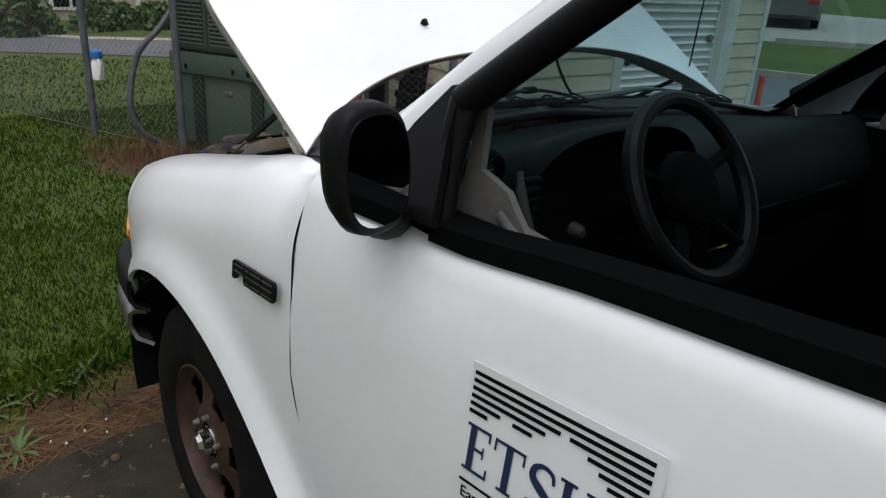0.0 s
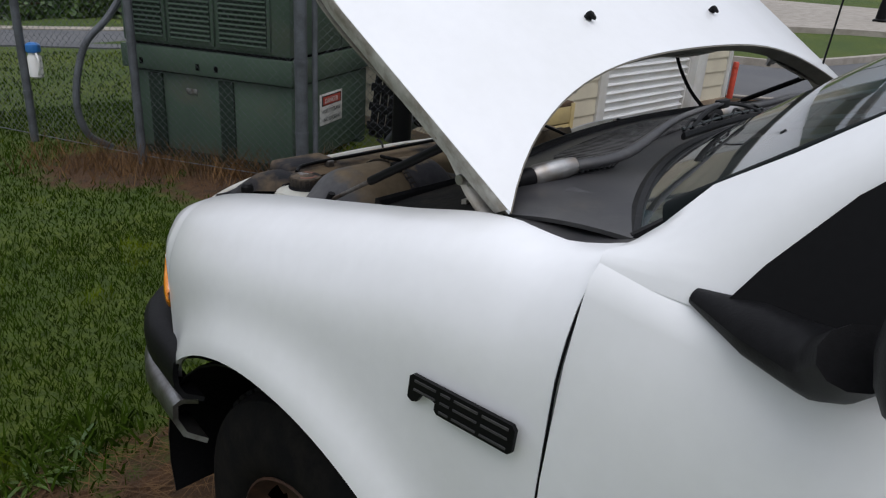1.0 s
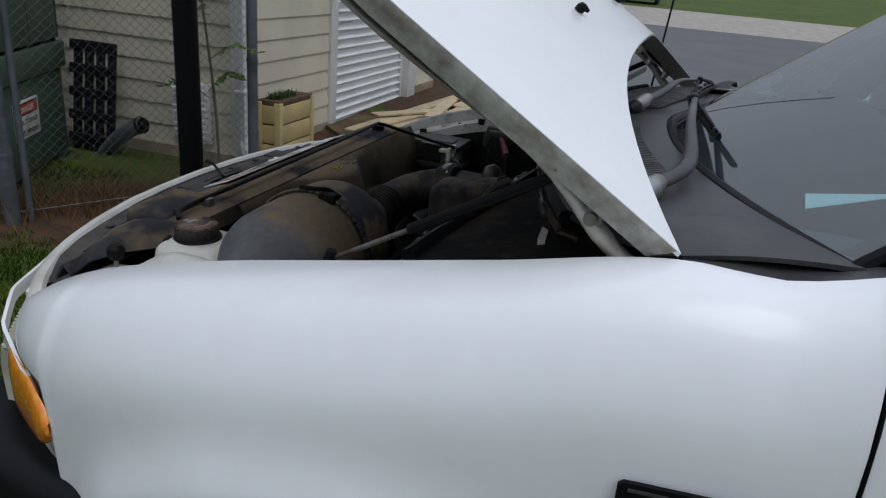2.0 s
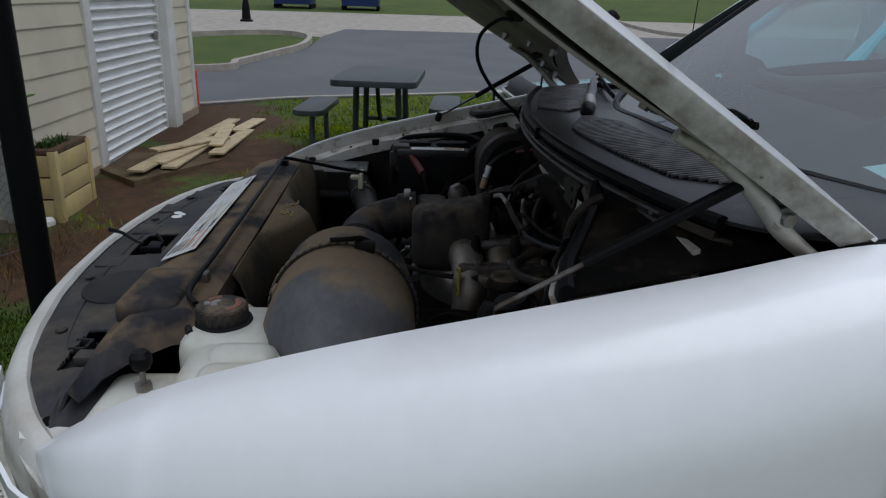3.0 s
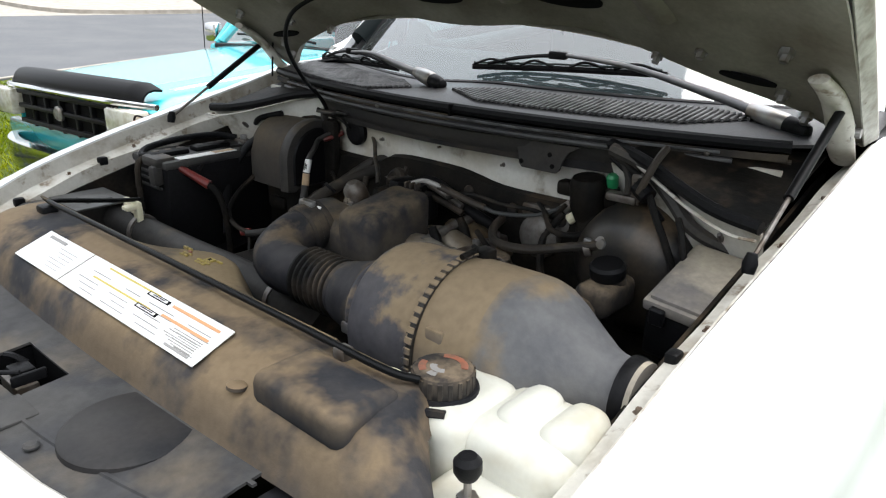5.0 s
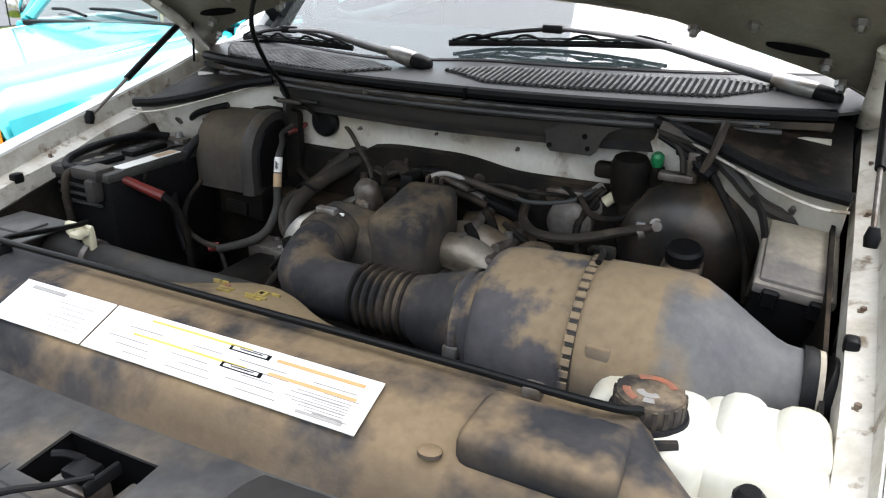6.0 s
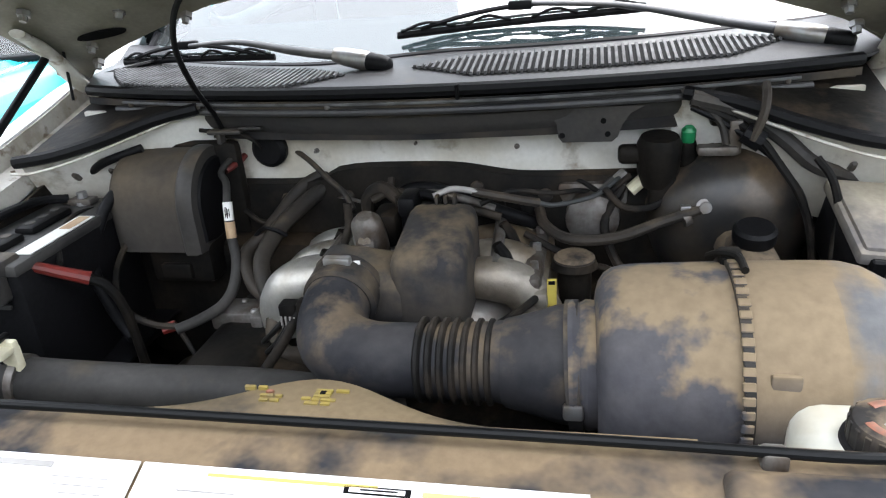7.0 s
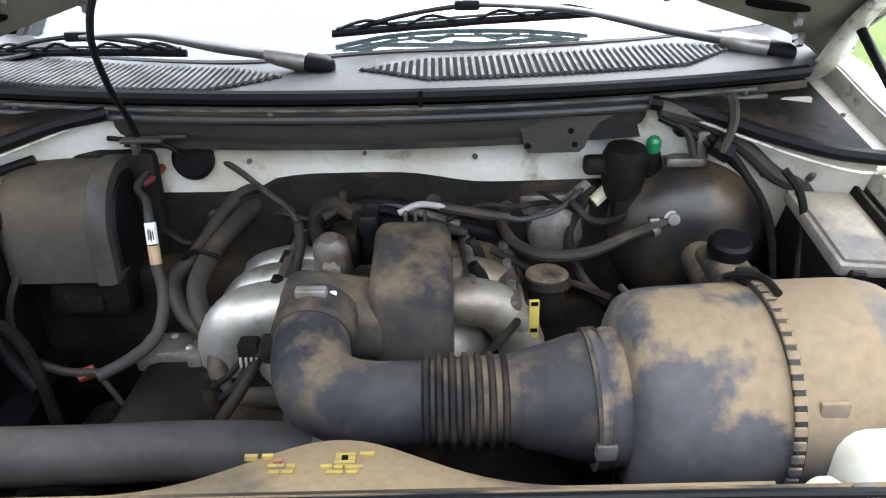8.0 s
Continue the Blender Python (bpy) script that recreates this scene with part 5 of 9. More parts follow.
    wiper((-0.708, -0.128, 1.252), (-0.60, -0.165, 1.272), (-0.50, -0.205, 1.288), (-0.155, -0.20, 1.338), (0.095, -0.195, 1.292), (-0.385, -0.245, 1.312))
    wiper((0.077, -0.066, 1.257), (0.180, -0.095, 1.274), (0.28, -0.125, 1.283), (0.545, -0.205, 1.293), (0.360, -0.205, 1.262), (0.745, -0.262, 1.258))
    part("antenna", tube([(0.752, -0.076, 1.215), (0.75, -0.081, 1.29), (0.73, -0.125, 1.92)], 0.003, 6, 0), "black", truck, "thin black whip antenna")


def front_y(x):
    """Plan of the nose at the rim."""
    return interp(abs(x), [0, 0.15, 0.28, 0.42, 0.52, 0.60, 0.68, 0.74, 0.775], [1.062, 1.057, 1.045, 1.018, 0.99, 0.957, 0.91, 0.86, 0.82])


def nose(truck):
    # header panel with a rounded white rim
    prof = [(-0.040, 0.945), (-0.034, 0.952), (-0.02, 0.951), (-0.008, 0.94), (0.0, 0.92), (0.006, 0.89), (0.010, 0.86), (0.012, 0.83)]
    hp = part("header_panel", sheet(lambda x, j: (x, front_y(x) + prof[j][0] * (1 + 0.3 * abs(x)), prof[j][1] - 0.02 * (abs(x) / 0.77) ** 3), lin(-0.775, 0.775, 60), range(len(prof)), 0.006), "rim_paint", truck, "white nose panel with rusty worn rim", 40)
    g = part("grille", join(box(-0.44, 0.44, 1.00, 1.035, 0.70, 0.83, 0.01), *[box(-0.42, 0.42, 1.03, 1.056, z, z + 0.012, 0.003) for z in (0.72, 0.75, 0.78, 0.81)]), "black", truck, "black grille in a chrome surround")
    part("grille_surround", join(tube([(-0.47, 1.035, 0.695), (-0.3, 1.06, 0.69), (0.3, 1.06, 0.69), (0.47, 1.035, 0.695)], 0.016, 8, 4), tube([(-0.47, 1.03, 0.70), (-0.5, 1.02, 0.77), (-0.46, 1.03, 0.835), (-0.3, 1.06, 0.84), (0.3, 1.06, 0.84), (0.46, 1.03, 0.835), (0.5, 1.02, 0.77), (0.47, 1.03, 0.70)], 0.015, 8, 4)), "chrome", g)
    for s in (-1, 1):
        hl = part("headlamp", sheet(lambda t, j: (s * interp(t, [0, 0.5, 1], [0.50, 0.67, 0.80]), interp(t, [0, 0.5, 1], [1.012, 0.945, 0.852]) + [-0.02, 0, 0.008, 0.004, -0.02][j], [0.855, 0.85, 0.80, 0.74, 0.72][j]), lin(0, 1, 20), range(5), 0.01), "lens", truck, "clear ribbed headlamp", 30)
        for t in lin(0.05, 0.95, 22):
            x, y = interp(t, [0, 0.5, 1], [0.50, 0.67, 0.80]), interp(t, [0, 0.5, 1], [1.012, 0.945, 0.852])
            part("lens_rib", tube([(s * x, y + 0.002, 0.848), (s * x, y + 0.010, 0.80), (s * x, y + 0.006, 0.742)], 0.004, 5, 2), "lens", hl)
        def amber(t, j):
            h = 0.058 * math.sqrt(max(0.02, 1 - max(0.0, (t - 0.55) / 0.40) ** 2))
            u = math.cos(math.pi * j / 8)
            x = interp(t, [0, 0.4, 0.8, 1], [0.808, 0.865, 0.92, 0.935]) - 0.015 + 0.012 * math.sqrt(max(0.0, 1 - u * u))
            return (s * x, interp(t, [0, 0.4, 0.8, 1], [0.842, 0.765, 0.66, 0.615]), 0.838 - 0.012 * t + h * u)
        part("corner_lamp", sheet(amber, lin(0.3, 0.94, 20), range(9), 0.006), "amber", truck, "amber corner lamp", 60)
        part("lamp_bezel", sheet(lambda t, j: (s * interp(t, [0, 0.35, 0.6, 0.8, 1], [0.49, 0.695, 0.80, 0.878, 0.925]) , interp(t, [0, 0.35, 0.6, 0.8, 1], [1.02, 0.935, 0.845, 0.72, 0.60]) + 0.002, 0.905 - 0.05 * max(0, t - 0.45) - 0.025 * j), lin(0, 0.84, 24), range(2), 0.006), "white", truck, "white lamp bezel", 30)
        part("lamp_bucket", sheet(lambda t, j: (s * (interp(t, [0, 0.35, 0.6, 0.8, 1], [0.48, 0.68, 0.79, 0.87, 0.91])), interp(t, [0, 0.35, 0.6, 0.8, 1], [0.99, 0.91, 0.82, 0.70, 0.60]), 0.90 - 0.22 * j), lin(0, 1, 14), range(2), 0.01), "white_old", truck, "pale lamp surround")
    # bumper: black pad over a metal face, wrapped round to the wheel openings
    pad = [(0.925, 0.738), (0.955, 0.748), (0.982, 0.742), (0.996, 0.722), (1.0, 0.690), (0.998, 0.655), (0.985, 0.632), (0.95, 0.624)]
    def plan(t):
        x = smooth(t, [-1, -0.93, -0.8, -0.5, 0, 0.5, 0.8, 0.93, 1], [-0.972, -0.945, -0.86, -0.54, 0, 0.54, 0.86, 0.945, 0.972])
        y = smooth(abs(t), [0, 0.5, 0.8, 0.93, 1], [1.12, 1.045, 0.87, 0.72, 0.53])
        return x, y
    def bump(t, j):
        x, y = plan(t)
        k, z = pad[j]
        return (x * k, y - (1 - k) * 0.8, z - 0.02 * (1 - abs(t)))
    b = part("bumper", sheet(bump, lin(-1, 1, 80), range(len(pad)), 0.012), "black", truck, "black-topped bumper with chrome lower face", 80)
    def bump2(t, j):
        x, y = plan(t)
        k, z = [(0.96, 0.63), (0.99, 0.628), (1.004, 0.612), (1.006, 0.57), (0.99, 0.53), (0.95, 0.512)][j]
        return (x * k, y - (1 - k) * 0.8, z - 0.02 * (1 - abs(t)))
    part("bumper_face", sheet(bump2, lin(-1, 1, 80), range(6), 0.012), "bumper_metal", b, "scuffed grey metal bumper face", 80)
    # pale lamp brackets behind the corner lamps
    for s in (-1, 1):
        k = part("lamp_bracket", ngon([(s * x, y, 0.925) for x, y in ((0.60, 0.80), (0.705, 0.80), (0.735, 0.83), (0.725, 0.868), (0.66, 0.90), (0.60, 0.86))], (0, 0, -0.02)), "fire", truck, "dirty white lamp bracket with a bolt hole")
        # black disc painted as the shade inside the bolt hole
        part("bolt_hole", lathe((s * 0.685, 0.845, 0.9245), (s * 0.685, 0.845, 0.927), [(0, 0.013), (1, 0.013)], 14), "ink_and_shade", k)


def decal(truck):
    # door decal: stripes, letters and a line of small print
    def at(a, b):
        # a along the door towards the rear, b down, in metres; the sheet lies on the door skin
        z = 1.149 - b
        return Vector((-interp(z, [0.8, 1.0, 1.14], [0.958, 0.956, 0.942]) - 0.002, -0.907 - a, z + 0.10 * a))
    def strip(a0, a1, b0, b1, material, parent, lift=0.0012):
        n = 6
        ring = [at(a0 + (a1 - a0) * i / n, b0) for i in range(n + 1)] + [at(a1 - (a1 - a0) * i / n, b1) for i in range(n + 1)]
        return part("stripe", ngon([p - Vector((lift, 0, 0)) for p in ring], (-0.0006, 0, 0)), material, parent)
    base = part("door_decal", sheet(lambda a, b: at(a, b), lin(-0.006, 0.282, 8), lin(-0.005, 0.215, 8), 0.001), "white", truck, "white magnetic sign with navy lettering and stripes")
    rows = [[(0, 0.27)], [(0, 0.27)], [(0, 0.148), (0.162, 0.27)], [(0, 0.127), (0.19, 0.27)], [(0, 0.054), (0.076, 0.108), (0.208, 0.27)], [(0, 0.033), (0.222, 0.27)], [(0.235, 0.27)], [(0.247, 0.27)]]
    for i, r in enumerate(rows):
        for a0, a1 in r:
            strip(a0, a1, 0.006 + 0.0109 * i, 0.0113 + 0.0109 * i, "ink_and_shade", base)
    # serif letters: thick and thin strokes
    def stroke(a0, a1, b0, b1):
        a0, a1, b0, b1 = 0.74 * a0, 0.74 * a1, 0.149 - 0.79 * (0.187 - b0), 0.149 - 0.79 * (0.187 - b1)
        ring = [at(a0, b0), at(a1, b0), at(a1, (b0 + b1) / 2), at(a1, b1), at(a0, b1), at(a0, (b0 + b1) / 2)]
        return ngon([p - Vector((0.0014, 0, 0)) for p in ring], (-0.0006, 0, 0))
    letters = [
        [(0.012, 0.027, 0.100, 0.187), (0.003, 0.062, 0.100, 0.105), (0.003, 0.064, 0.182, 0.187), (0.027, 0.050, 0.140, 0.145), (0.058, 0.062, 0.100, 0.118), (0.060, 0.064, 0.168, 0.187), (0.047, 0.050, 0.132, 0.153)],
        [(0.101, 0.116, 0.100, 0.187), (0.073, 0.144, 0.100, 0.105), (0.073, 0.077, 0.100, 0.122), (0.140, 0.144, 0.100, 0.122), (0.092, 0.125, 0.182, 0.187)],
        [(0.228, 0.243, 0.100, 0.172), (0.219, 0.252, 0.100, 0.105), (0.281, 0.287, 0.100, 0.172), (0.270, 0.298, 0.100, 0.105), (0.232, 0.286, 0.176, 0.187), (0.229, 0.240, 0.170, 0.181), (0.279, 0.287, 0.170, 0.181)]]
    for strokes in letters:
        part("lettering", join(*[stroke(*q) for q in strokes]), "navy", base)
    bend = [(0.208, 0.122), (0.203, 0.107), (0.184, 0.101), (0.166, 0.110), (0.165, 0.127), (0.184, 0.141), (0.205, 0.155), (0.206, 0.175), (0.186, 0.186), (0.166, 0.181), (0.160, 0.166)]
    widths = [0.003, 0.004, 0.004, 0.006, 0.0075, 0.0085, 0.0075, 0.006, 0.004, 0.004, 0.003]
    curve = spline([(0.74 * a, 0.149 - 0.79 * (0.187 - b), 0) for a, b in bend], 5)
    ws = np.interp(np.linspace(0, 10, len(curve)), range(11), widths)
    rows = []
    for k, q in enumerate(curve):
        d = (curve[min(k + 1, len(curve) - 1)] - curve[max(k - 1, 0)]).normalized() * float(ws[k]) * 0.75
        rows.append([at(q.x - d.y, q.y + d.x) - Vector((0.002, 0, 0)), at(q.x + d.y, q.y - d.x) - Vector((0.002, 0, 0))])
    part("lettering", loft(rows, closed=False), "navy", base)
    strip(0.0, 0.27, 0.166, 0.170, "ink_and_shade", base)
    cu = bpy.data.curves.new("small_letters", "FONT")
    cu.body, cu.size, cu.extrude = "East", 0.026, 0.0006
    tmp = new("small_letters", cu)
    me = bpy.data.meshes.new_from_object(tmp.evaluated_get(bpy.context.evaluated_depsgraph_get()))
    bpy.data.objects.remove(tmp)
    for v in me.vertices:
        p = at(0.003 + v.co.x, 0.195 - v.co.y)
        v.co = p - Vector((0.0014 + (0.0006 if v.co.z > 0 else 0), 0, 0))
    me.materials.append(M["ink_and_shade"])
    ob = new("small_lettering", me)
    ob.parent = base
    strip(0.062, 0.25, 0.180, 0.194, "ink_and_shade", base)


def interior(truck):
    def brow(x):
        """Height of the instrument pod's lip."""
        q = min(1.0, abs((x + 0.435) / 0.262))
        return 1.215 + 0.160 * (1 - q ** 3.2) ** (1 / 2.2)
    def dashf(x, j):
        pod = max(0.0, 1 - (abs(x + 0.435) / 0.30) ** 4)
        y = [-0.19, -0.40, -0.55, -0.635, -0.675, -0.69][j] - [0.22, 0.10, 0.02, 0, 0, 0][j] * (x / 0.775) ** 2
        z = [1.238, 1.252, 1.272, 1.285, 1.262, 1.215][j] + [0, 0, 0.030, 0.062, 0.085, 0.12][j] * pod
        return (x, y, z)
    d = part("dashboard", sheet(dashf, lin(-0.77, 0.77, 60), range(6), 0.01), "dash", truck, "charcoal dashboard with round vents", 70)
    # face in a darker vinyl than the lit top, its shade painted in
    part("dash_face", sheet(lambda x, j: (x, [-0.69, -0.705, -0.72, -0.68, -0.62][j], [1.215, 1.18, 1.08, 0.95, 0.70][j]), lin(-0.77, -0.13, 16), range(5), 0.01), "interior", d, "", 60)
    # instrument pod: overhanging lip round a black sheet painted for the opening's shade
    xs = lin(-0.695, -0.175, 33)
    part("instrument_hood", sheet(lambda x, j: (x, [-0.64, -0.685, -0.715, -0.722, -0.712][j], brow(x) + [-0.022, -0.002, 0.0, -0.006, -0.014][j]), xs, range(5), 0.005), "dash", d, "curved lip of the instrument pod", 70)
    part("instrument_face", sheet(lambda x, v: (x, -0.668 - 0.01 * v, 1.06 + (brow(x) - 0.012 - 1.06) * v), xs, (0, 0.5, 1), 0.004), "ink_and_shade", d)
    part("pod_bezel", tube([(-0.700, -0.716, 1.325), (-0.706, -0.730, 1.29), (-0.700, -0.742, 1.245), (-0.684, -0.752, 1.20), (-0.66, -0.758, 1.15)], [0.006, 0.010, 0.011, 0.010, 0.007], 10, 6), "greyp_dark", d, "grey bezel at the end of the dash")
    for z in lin(1.225, 1.31, 6):
        part("vent_slat", box(-0.70, -0.664, -0.735, -0.722, z, z + 0.006, 0.001), "dash", d)
    # round outer vent
    part("vent_ring", lathe((-0.735, -0.66, 1.325), (-0.735, -0.69, 1.32), [(0, 0.034), (0.8, 0.034), (1, 0.030), (1, 0.026)], 24, False), "dash", d)
    for k in (-0.016, 0.0, 0.016):
        part("vent_slat", box(-0.76, -0.71, -0.688, -0.68, 1.318 + k, 1.324 + k, 0.001), "black", d)
    # rounded passenger half and centre stack
    part("dash_roll", sheet(lambda x, j: (x, -0.66 - 0.055 * math.sin(math.pi * j / 8) - 0.02 * math.exp(-((x - 0.30) / 0.22) ** 2), 1.262 - 0.030 * j), lin(-0.10, 0.77, 24), range(9), 0.008), "dash", d, "padded passenger side of the dash", 70)
    part("glove_gap", box(0.10, 0.58, -0.735, -0.722, 1.128, 1.133, 0.001), "ink_and_shade", d)
    part("centre_stack", box(-0.15, -0.06, -0.72, -0.66, 0.85, 1.22, 0.02, 3), "interior", d)
    part("ignition_knob", lathe((-0.53, -0.70, 1.19), (-0.53, -0.725, 1.19), [(0, 0.016), (0.7, 0.014), (1, 0.008)], 14), "greyp_dark", d)
    part("paper_slip", ngon([(-0.577, -0.362, 1.268), (-0.50, -0.37, 1.27), (-0.55, -0.47, 1.30), (-0.63, -0.45, 1.315)], (0, 0, 0.001)), "label", d, "white paper slip on the dash")
    for s in (-1, 1):
        trim = [(-0.728, 1.44), (-0.720, 1.33), (-0.695, 1.285), (-0.69, 1.24), (-0.90, 1.20), (-1.0, 1.235), (-0.925, 1.268), (-0.86, 1.285), (-0.835, 1.31), (-0.812, 1.334), (-0.775, 1.346), (-0.752, 1.352), (-0.747, 1.44)]
        part("door_trim", join(ngon([(s * (0.825 - 0.12 * max(0.0, z - 1.3)), y, z) for y, z in trim], (-s * 0.012, 0, 0)), tube([(s * 0.815, -0.80, 1.30), (s * 0.812, -0.86, 1.268), (s * 0.812, -1.0, 1.262), (s * 0.812, -1.3, 1.288), (s * 0.812, -1.6, 1.315)], [0.012, 0.022, 0.026, 0.026, 0.026], 10, 5)), "trim_grey", truck, "worn light grey door trim", 50)
    # steering wheel
    c, n = Vector((-0.425, -0.862, 1.297)), Vector((0.0, -0.86, 0.50)).normalized()
    wr = 0.156
    u = Vector((1, 0, 0))
    v = n.cross(u)
    sw = part("steering_wheel", tube([c + wr * (math.cos(k) * u + math.sin(k) * v) for k in lin(0, 2 * math.pi, 29)], 0.0165, 10, 2), "wheel_vinyl", truck, "black steering wheel")
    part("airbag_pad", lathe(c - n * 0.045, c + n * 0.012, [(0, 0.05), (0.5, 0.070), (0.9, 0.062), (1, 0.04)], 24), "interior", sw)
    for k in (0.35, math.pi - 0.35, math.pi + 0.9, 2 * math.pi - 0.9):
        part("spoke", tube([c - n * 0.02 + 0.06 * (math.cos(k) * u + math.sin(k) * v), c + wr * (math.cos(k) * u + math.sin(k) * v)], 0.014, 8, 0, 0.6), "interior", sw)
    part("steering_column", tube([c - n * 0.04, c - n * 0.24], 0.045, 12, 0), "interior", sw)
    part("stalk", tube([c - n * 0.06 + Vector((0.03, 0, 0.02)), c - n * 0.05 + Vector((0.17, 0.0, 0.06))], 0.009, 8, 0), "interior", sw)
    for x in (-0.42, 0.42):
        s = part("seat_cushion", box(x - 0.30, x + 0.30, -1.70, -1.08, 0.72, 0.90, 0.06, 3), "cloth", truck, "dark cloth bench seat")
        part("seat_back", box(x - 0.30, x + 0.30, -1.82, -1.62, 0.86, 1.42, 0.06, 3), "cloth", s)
    part("cab_floor", box(-0.80, 0.80, -1.87, -0.62, 0.50, 0.56), "ink_and_shade", truck)
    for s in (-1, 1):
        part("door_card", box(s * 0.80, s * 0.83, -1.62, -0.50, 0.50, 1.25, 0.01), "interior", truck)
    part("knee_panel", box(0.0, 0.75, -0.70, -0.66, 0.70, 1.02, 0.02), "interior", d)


truck = thing("pickup_truck", "white pickup truck with open hood on a concrete slab", "truck", (0, 0, 0))
for side in (-1, 1):
    fender(side, truck)
    wheel(side, 0.13, truck)
    wheel(side, -2.95, truck)
the_hood = hood(truck)
badge(truck)
cab(truck)
windscreen(truck)
cowl(truck)
nose(truck)
decal(truck)
interior(truck)


# ---- the engine bay ----
def bay_shell(truck):
    # firewall: white strip over black insulation
    part("firewall", sheet(lambda x, j: (x, [-0.012, -0.016, -0.02, -0.02][j] - 0.06 * x * x, [1.20, 1.15, 1.06, 0.5][j]), lin(-0.70, 0.70, 21), range(4), 0.01), "fire", truck, "grubby white firewall panel", 40)
    def insul(x, j):
        z = [1.075, 1.07, 1.0, 0.9, 0.5][j] + (0.022 * math.exp(-((x - 0.05) / 0.16) ** 4) if j < 2 else 0) - (0.01 if x > 0.2 and j < 2 else 0)
        return (x, [-0.015, 0.012, 0.03, 0.035, 0.04][j] - 0.06 * x * x, z)
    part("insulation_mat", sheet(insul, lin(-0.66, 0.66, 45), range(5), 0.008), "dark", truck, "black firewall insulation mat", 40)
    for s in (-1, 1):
        # pale panel coloured near-black, so the bay's shade sits in its colour
        part("inner_fender", sheet(lambda y, j: (s * [0.725, 0.722, 0.70, 0.66, 0.60][j], y, edge(y)[1] + [-0.075, -0.16, -0.24, -0.36, -0.7][j]), lin(-0.22, 0.80, 16), range(5), 0.006), "dark", truck, "grimy inner fender panel, blackened for the bay's shade", 50)
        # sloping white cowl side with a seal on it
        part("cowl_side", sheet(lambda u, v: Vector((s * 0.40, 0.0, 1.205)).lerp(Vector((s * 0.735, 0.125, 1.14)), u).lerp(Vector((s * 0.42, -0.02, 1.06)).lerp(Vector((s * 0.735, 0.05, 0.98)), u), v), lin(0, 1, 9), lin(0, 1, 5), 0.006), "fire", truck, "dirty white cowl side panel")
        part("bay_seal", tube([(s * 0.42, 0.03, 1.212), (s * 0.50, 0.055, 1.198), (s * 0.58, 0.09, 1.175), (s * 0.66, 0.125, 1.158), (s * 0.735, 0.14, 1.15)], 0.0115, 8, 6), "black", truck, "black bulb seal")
        part("side_flange", tube([(s * 0.405, 0.022, 1.206), (s * 0.46, 0.042, 1.196), (s * 0.54, 0.082, 1.172), (s * 0.62, 0.122, 1.148), (s * 0.69, 0.150, 1.134), (s * 0.735, 0.155, 1.134)], 0.0042, 6, 6, 0.6), "white_old", truck, "thin pale line along a panel edge")
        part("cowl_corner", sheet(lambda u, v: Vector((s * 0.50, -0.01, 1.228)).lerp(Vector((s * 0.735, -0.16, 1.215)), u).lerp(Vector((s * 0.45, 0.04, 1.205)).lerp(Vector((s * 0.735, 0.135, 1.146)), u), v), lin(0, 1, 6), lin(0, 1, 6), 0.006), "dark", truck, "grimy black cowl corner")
    # added black plate that keeps light from entering the bay from below
    part("bay_floor", box(-0.62, 0.62, -0.05, 0.9, 0.42, 0.46), "ink_and_shade", truck, "black plate added under the bay to block light")
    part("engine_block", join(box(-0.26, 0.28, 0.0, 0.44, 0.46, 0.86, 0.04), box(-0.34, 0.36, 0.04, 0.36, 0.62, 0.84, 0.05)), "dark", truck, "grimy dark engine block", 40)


def intake(truck):
    # cast aluminium manifold with its runners
    e = part("intake_manifold", join(
        lathe((0.02, 0.12, 0.84), (0.02, 0.12, 0.945), [(0, 0.19), (0.5, 0.20), (0.8, 0.19), (1, 0.15)], 32),
        box(-0.10, 0.14, -0.02, 0.24, 0.86, 0.955, 0.03, 3)), "alu", truck, "stained cast aluminium intake manifold", 45)
    for y, r in ((0.212, 0.043), (0.130, 0.035), (0.06, 0.031), (-0.005, 0.028)):
        part("runner", tube([(0.05, y - 0.02, 0.955), (0.13, y - 0.01, 0.962), (0.195, y, 0.953), (0.226, y, 0.920), (0.232, y, 0.87)], [r * 0.8, r, r, r, r * 0.9], 20, 6), "alu_pale" if y > 0.05 else "alu", e)
    for y, r in ((0.225, 0.036), (0.15, 0.034), (0.08, 0.032), (0.02, 0.028)):
        part("runner", tube([(-0.08, y, 0.975), (-0.13, y - 0.005, 0.975), (-0.175, y - 0.01, 0.955), (-0.205, y - 0.01, 0.905), (-0.21, y, 0.85)], [r * 0.85, r, r, r, r * 0.9], 14, 5), "alu_brown", e)
    part("manifold_flange", box(-0.215, -0.19, 0.02, 0.25, 0.935, 0.965, 0.008), "alu_brown", e)
    # throttle box on top
    p = part("air_resonator", join(box(-0.106, 0.004, 0.165, 0.335, 0.93, 1.086, 0.022, 3), box(-0.03, 0.12, 0.245, 0.335, 0.945, 1.052, 0.024, 3)), "box_dust", truck, "dust-coated black plastic intake box", 45)
    for v in p.data.vertices:
        # top falls off towards the nose
        if v.co.z > 1.0 and v.co.x < 0.01:
            v.co.z -= max(0.0, v.co.y - 0.17) * 0.16
    for i in range(3):
        part("rib", box(-0.072 + 0.014 * i, -0.066 + 0.014 * i, 0.166, 0.182, 1.078, 1.096, 0.002), "dusty", p)
    part("air_sensor", join(lathe((0.061, 0.20, 1.0), (0.061, 0.235, 1.085), [(0, 0.026), (0.5, 0.027), (0.85, 0.024), (1, 0.012)], 16), box(0.045, 0.077, 0.225, 0.25, 1.02, 1.05, 0.006)), "weld", truck, "small grey throttle sensor with screw hole", 45)
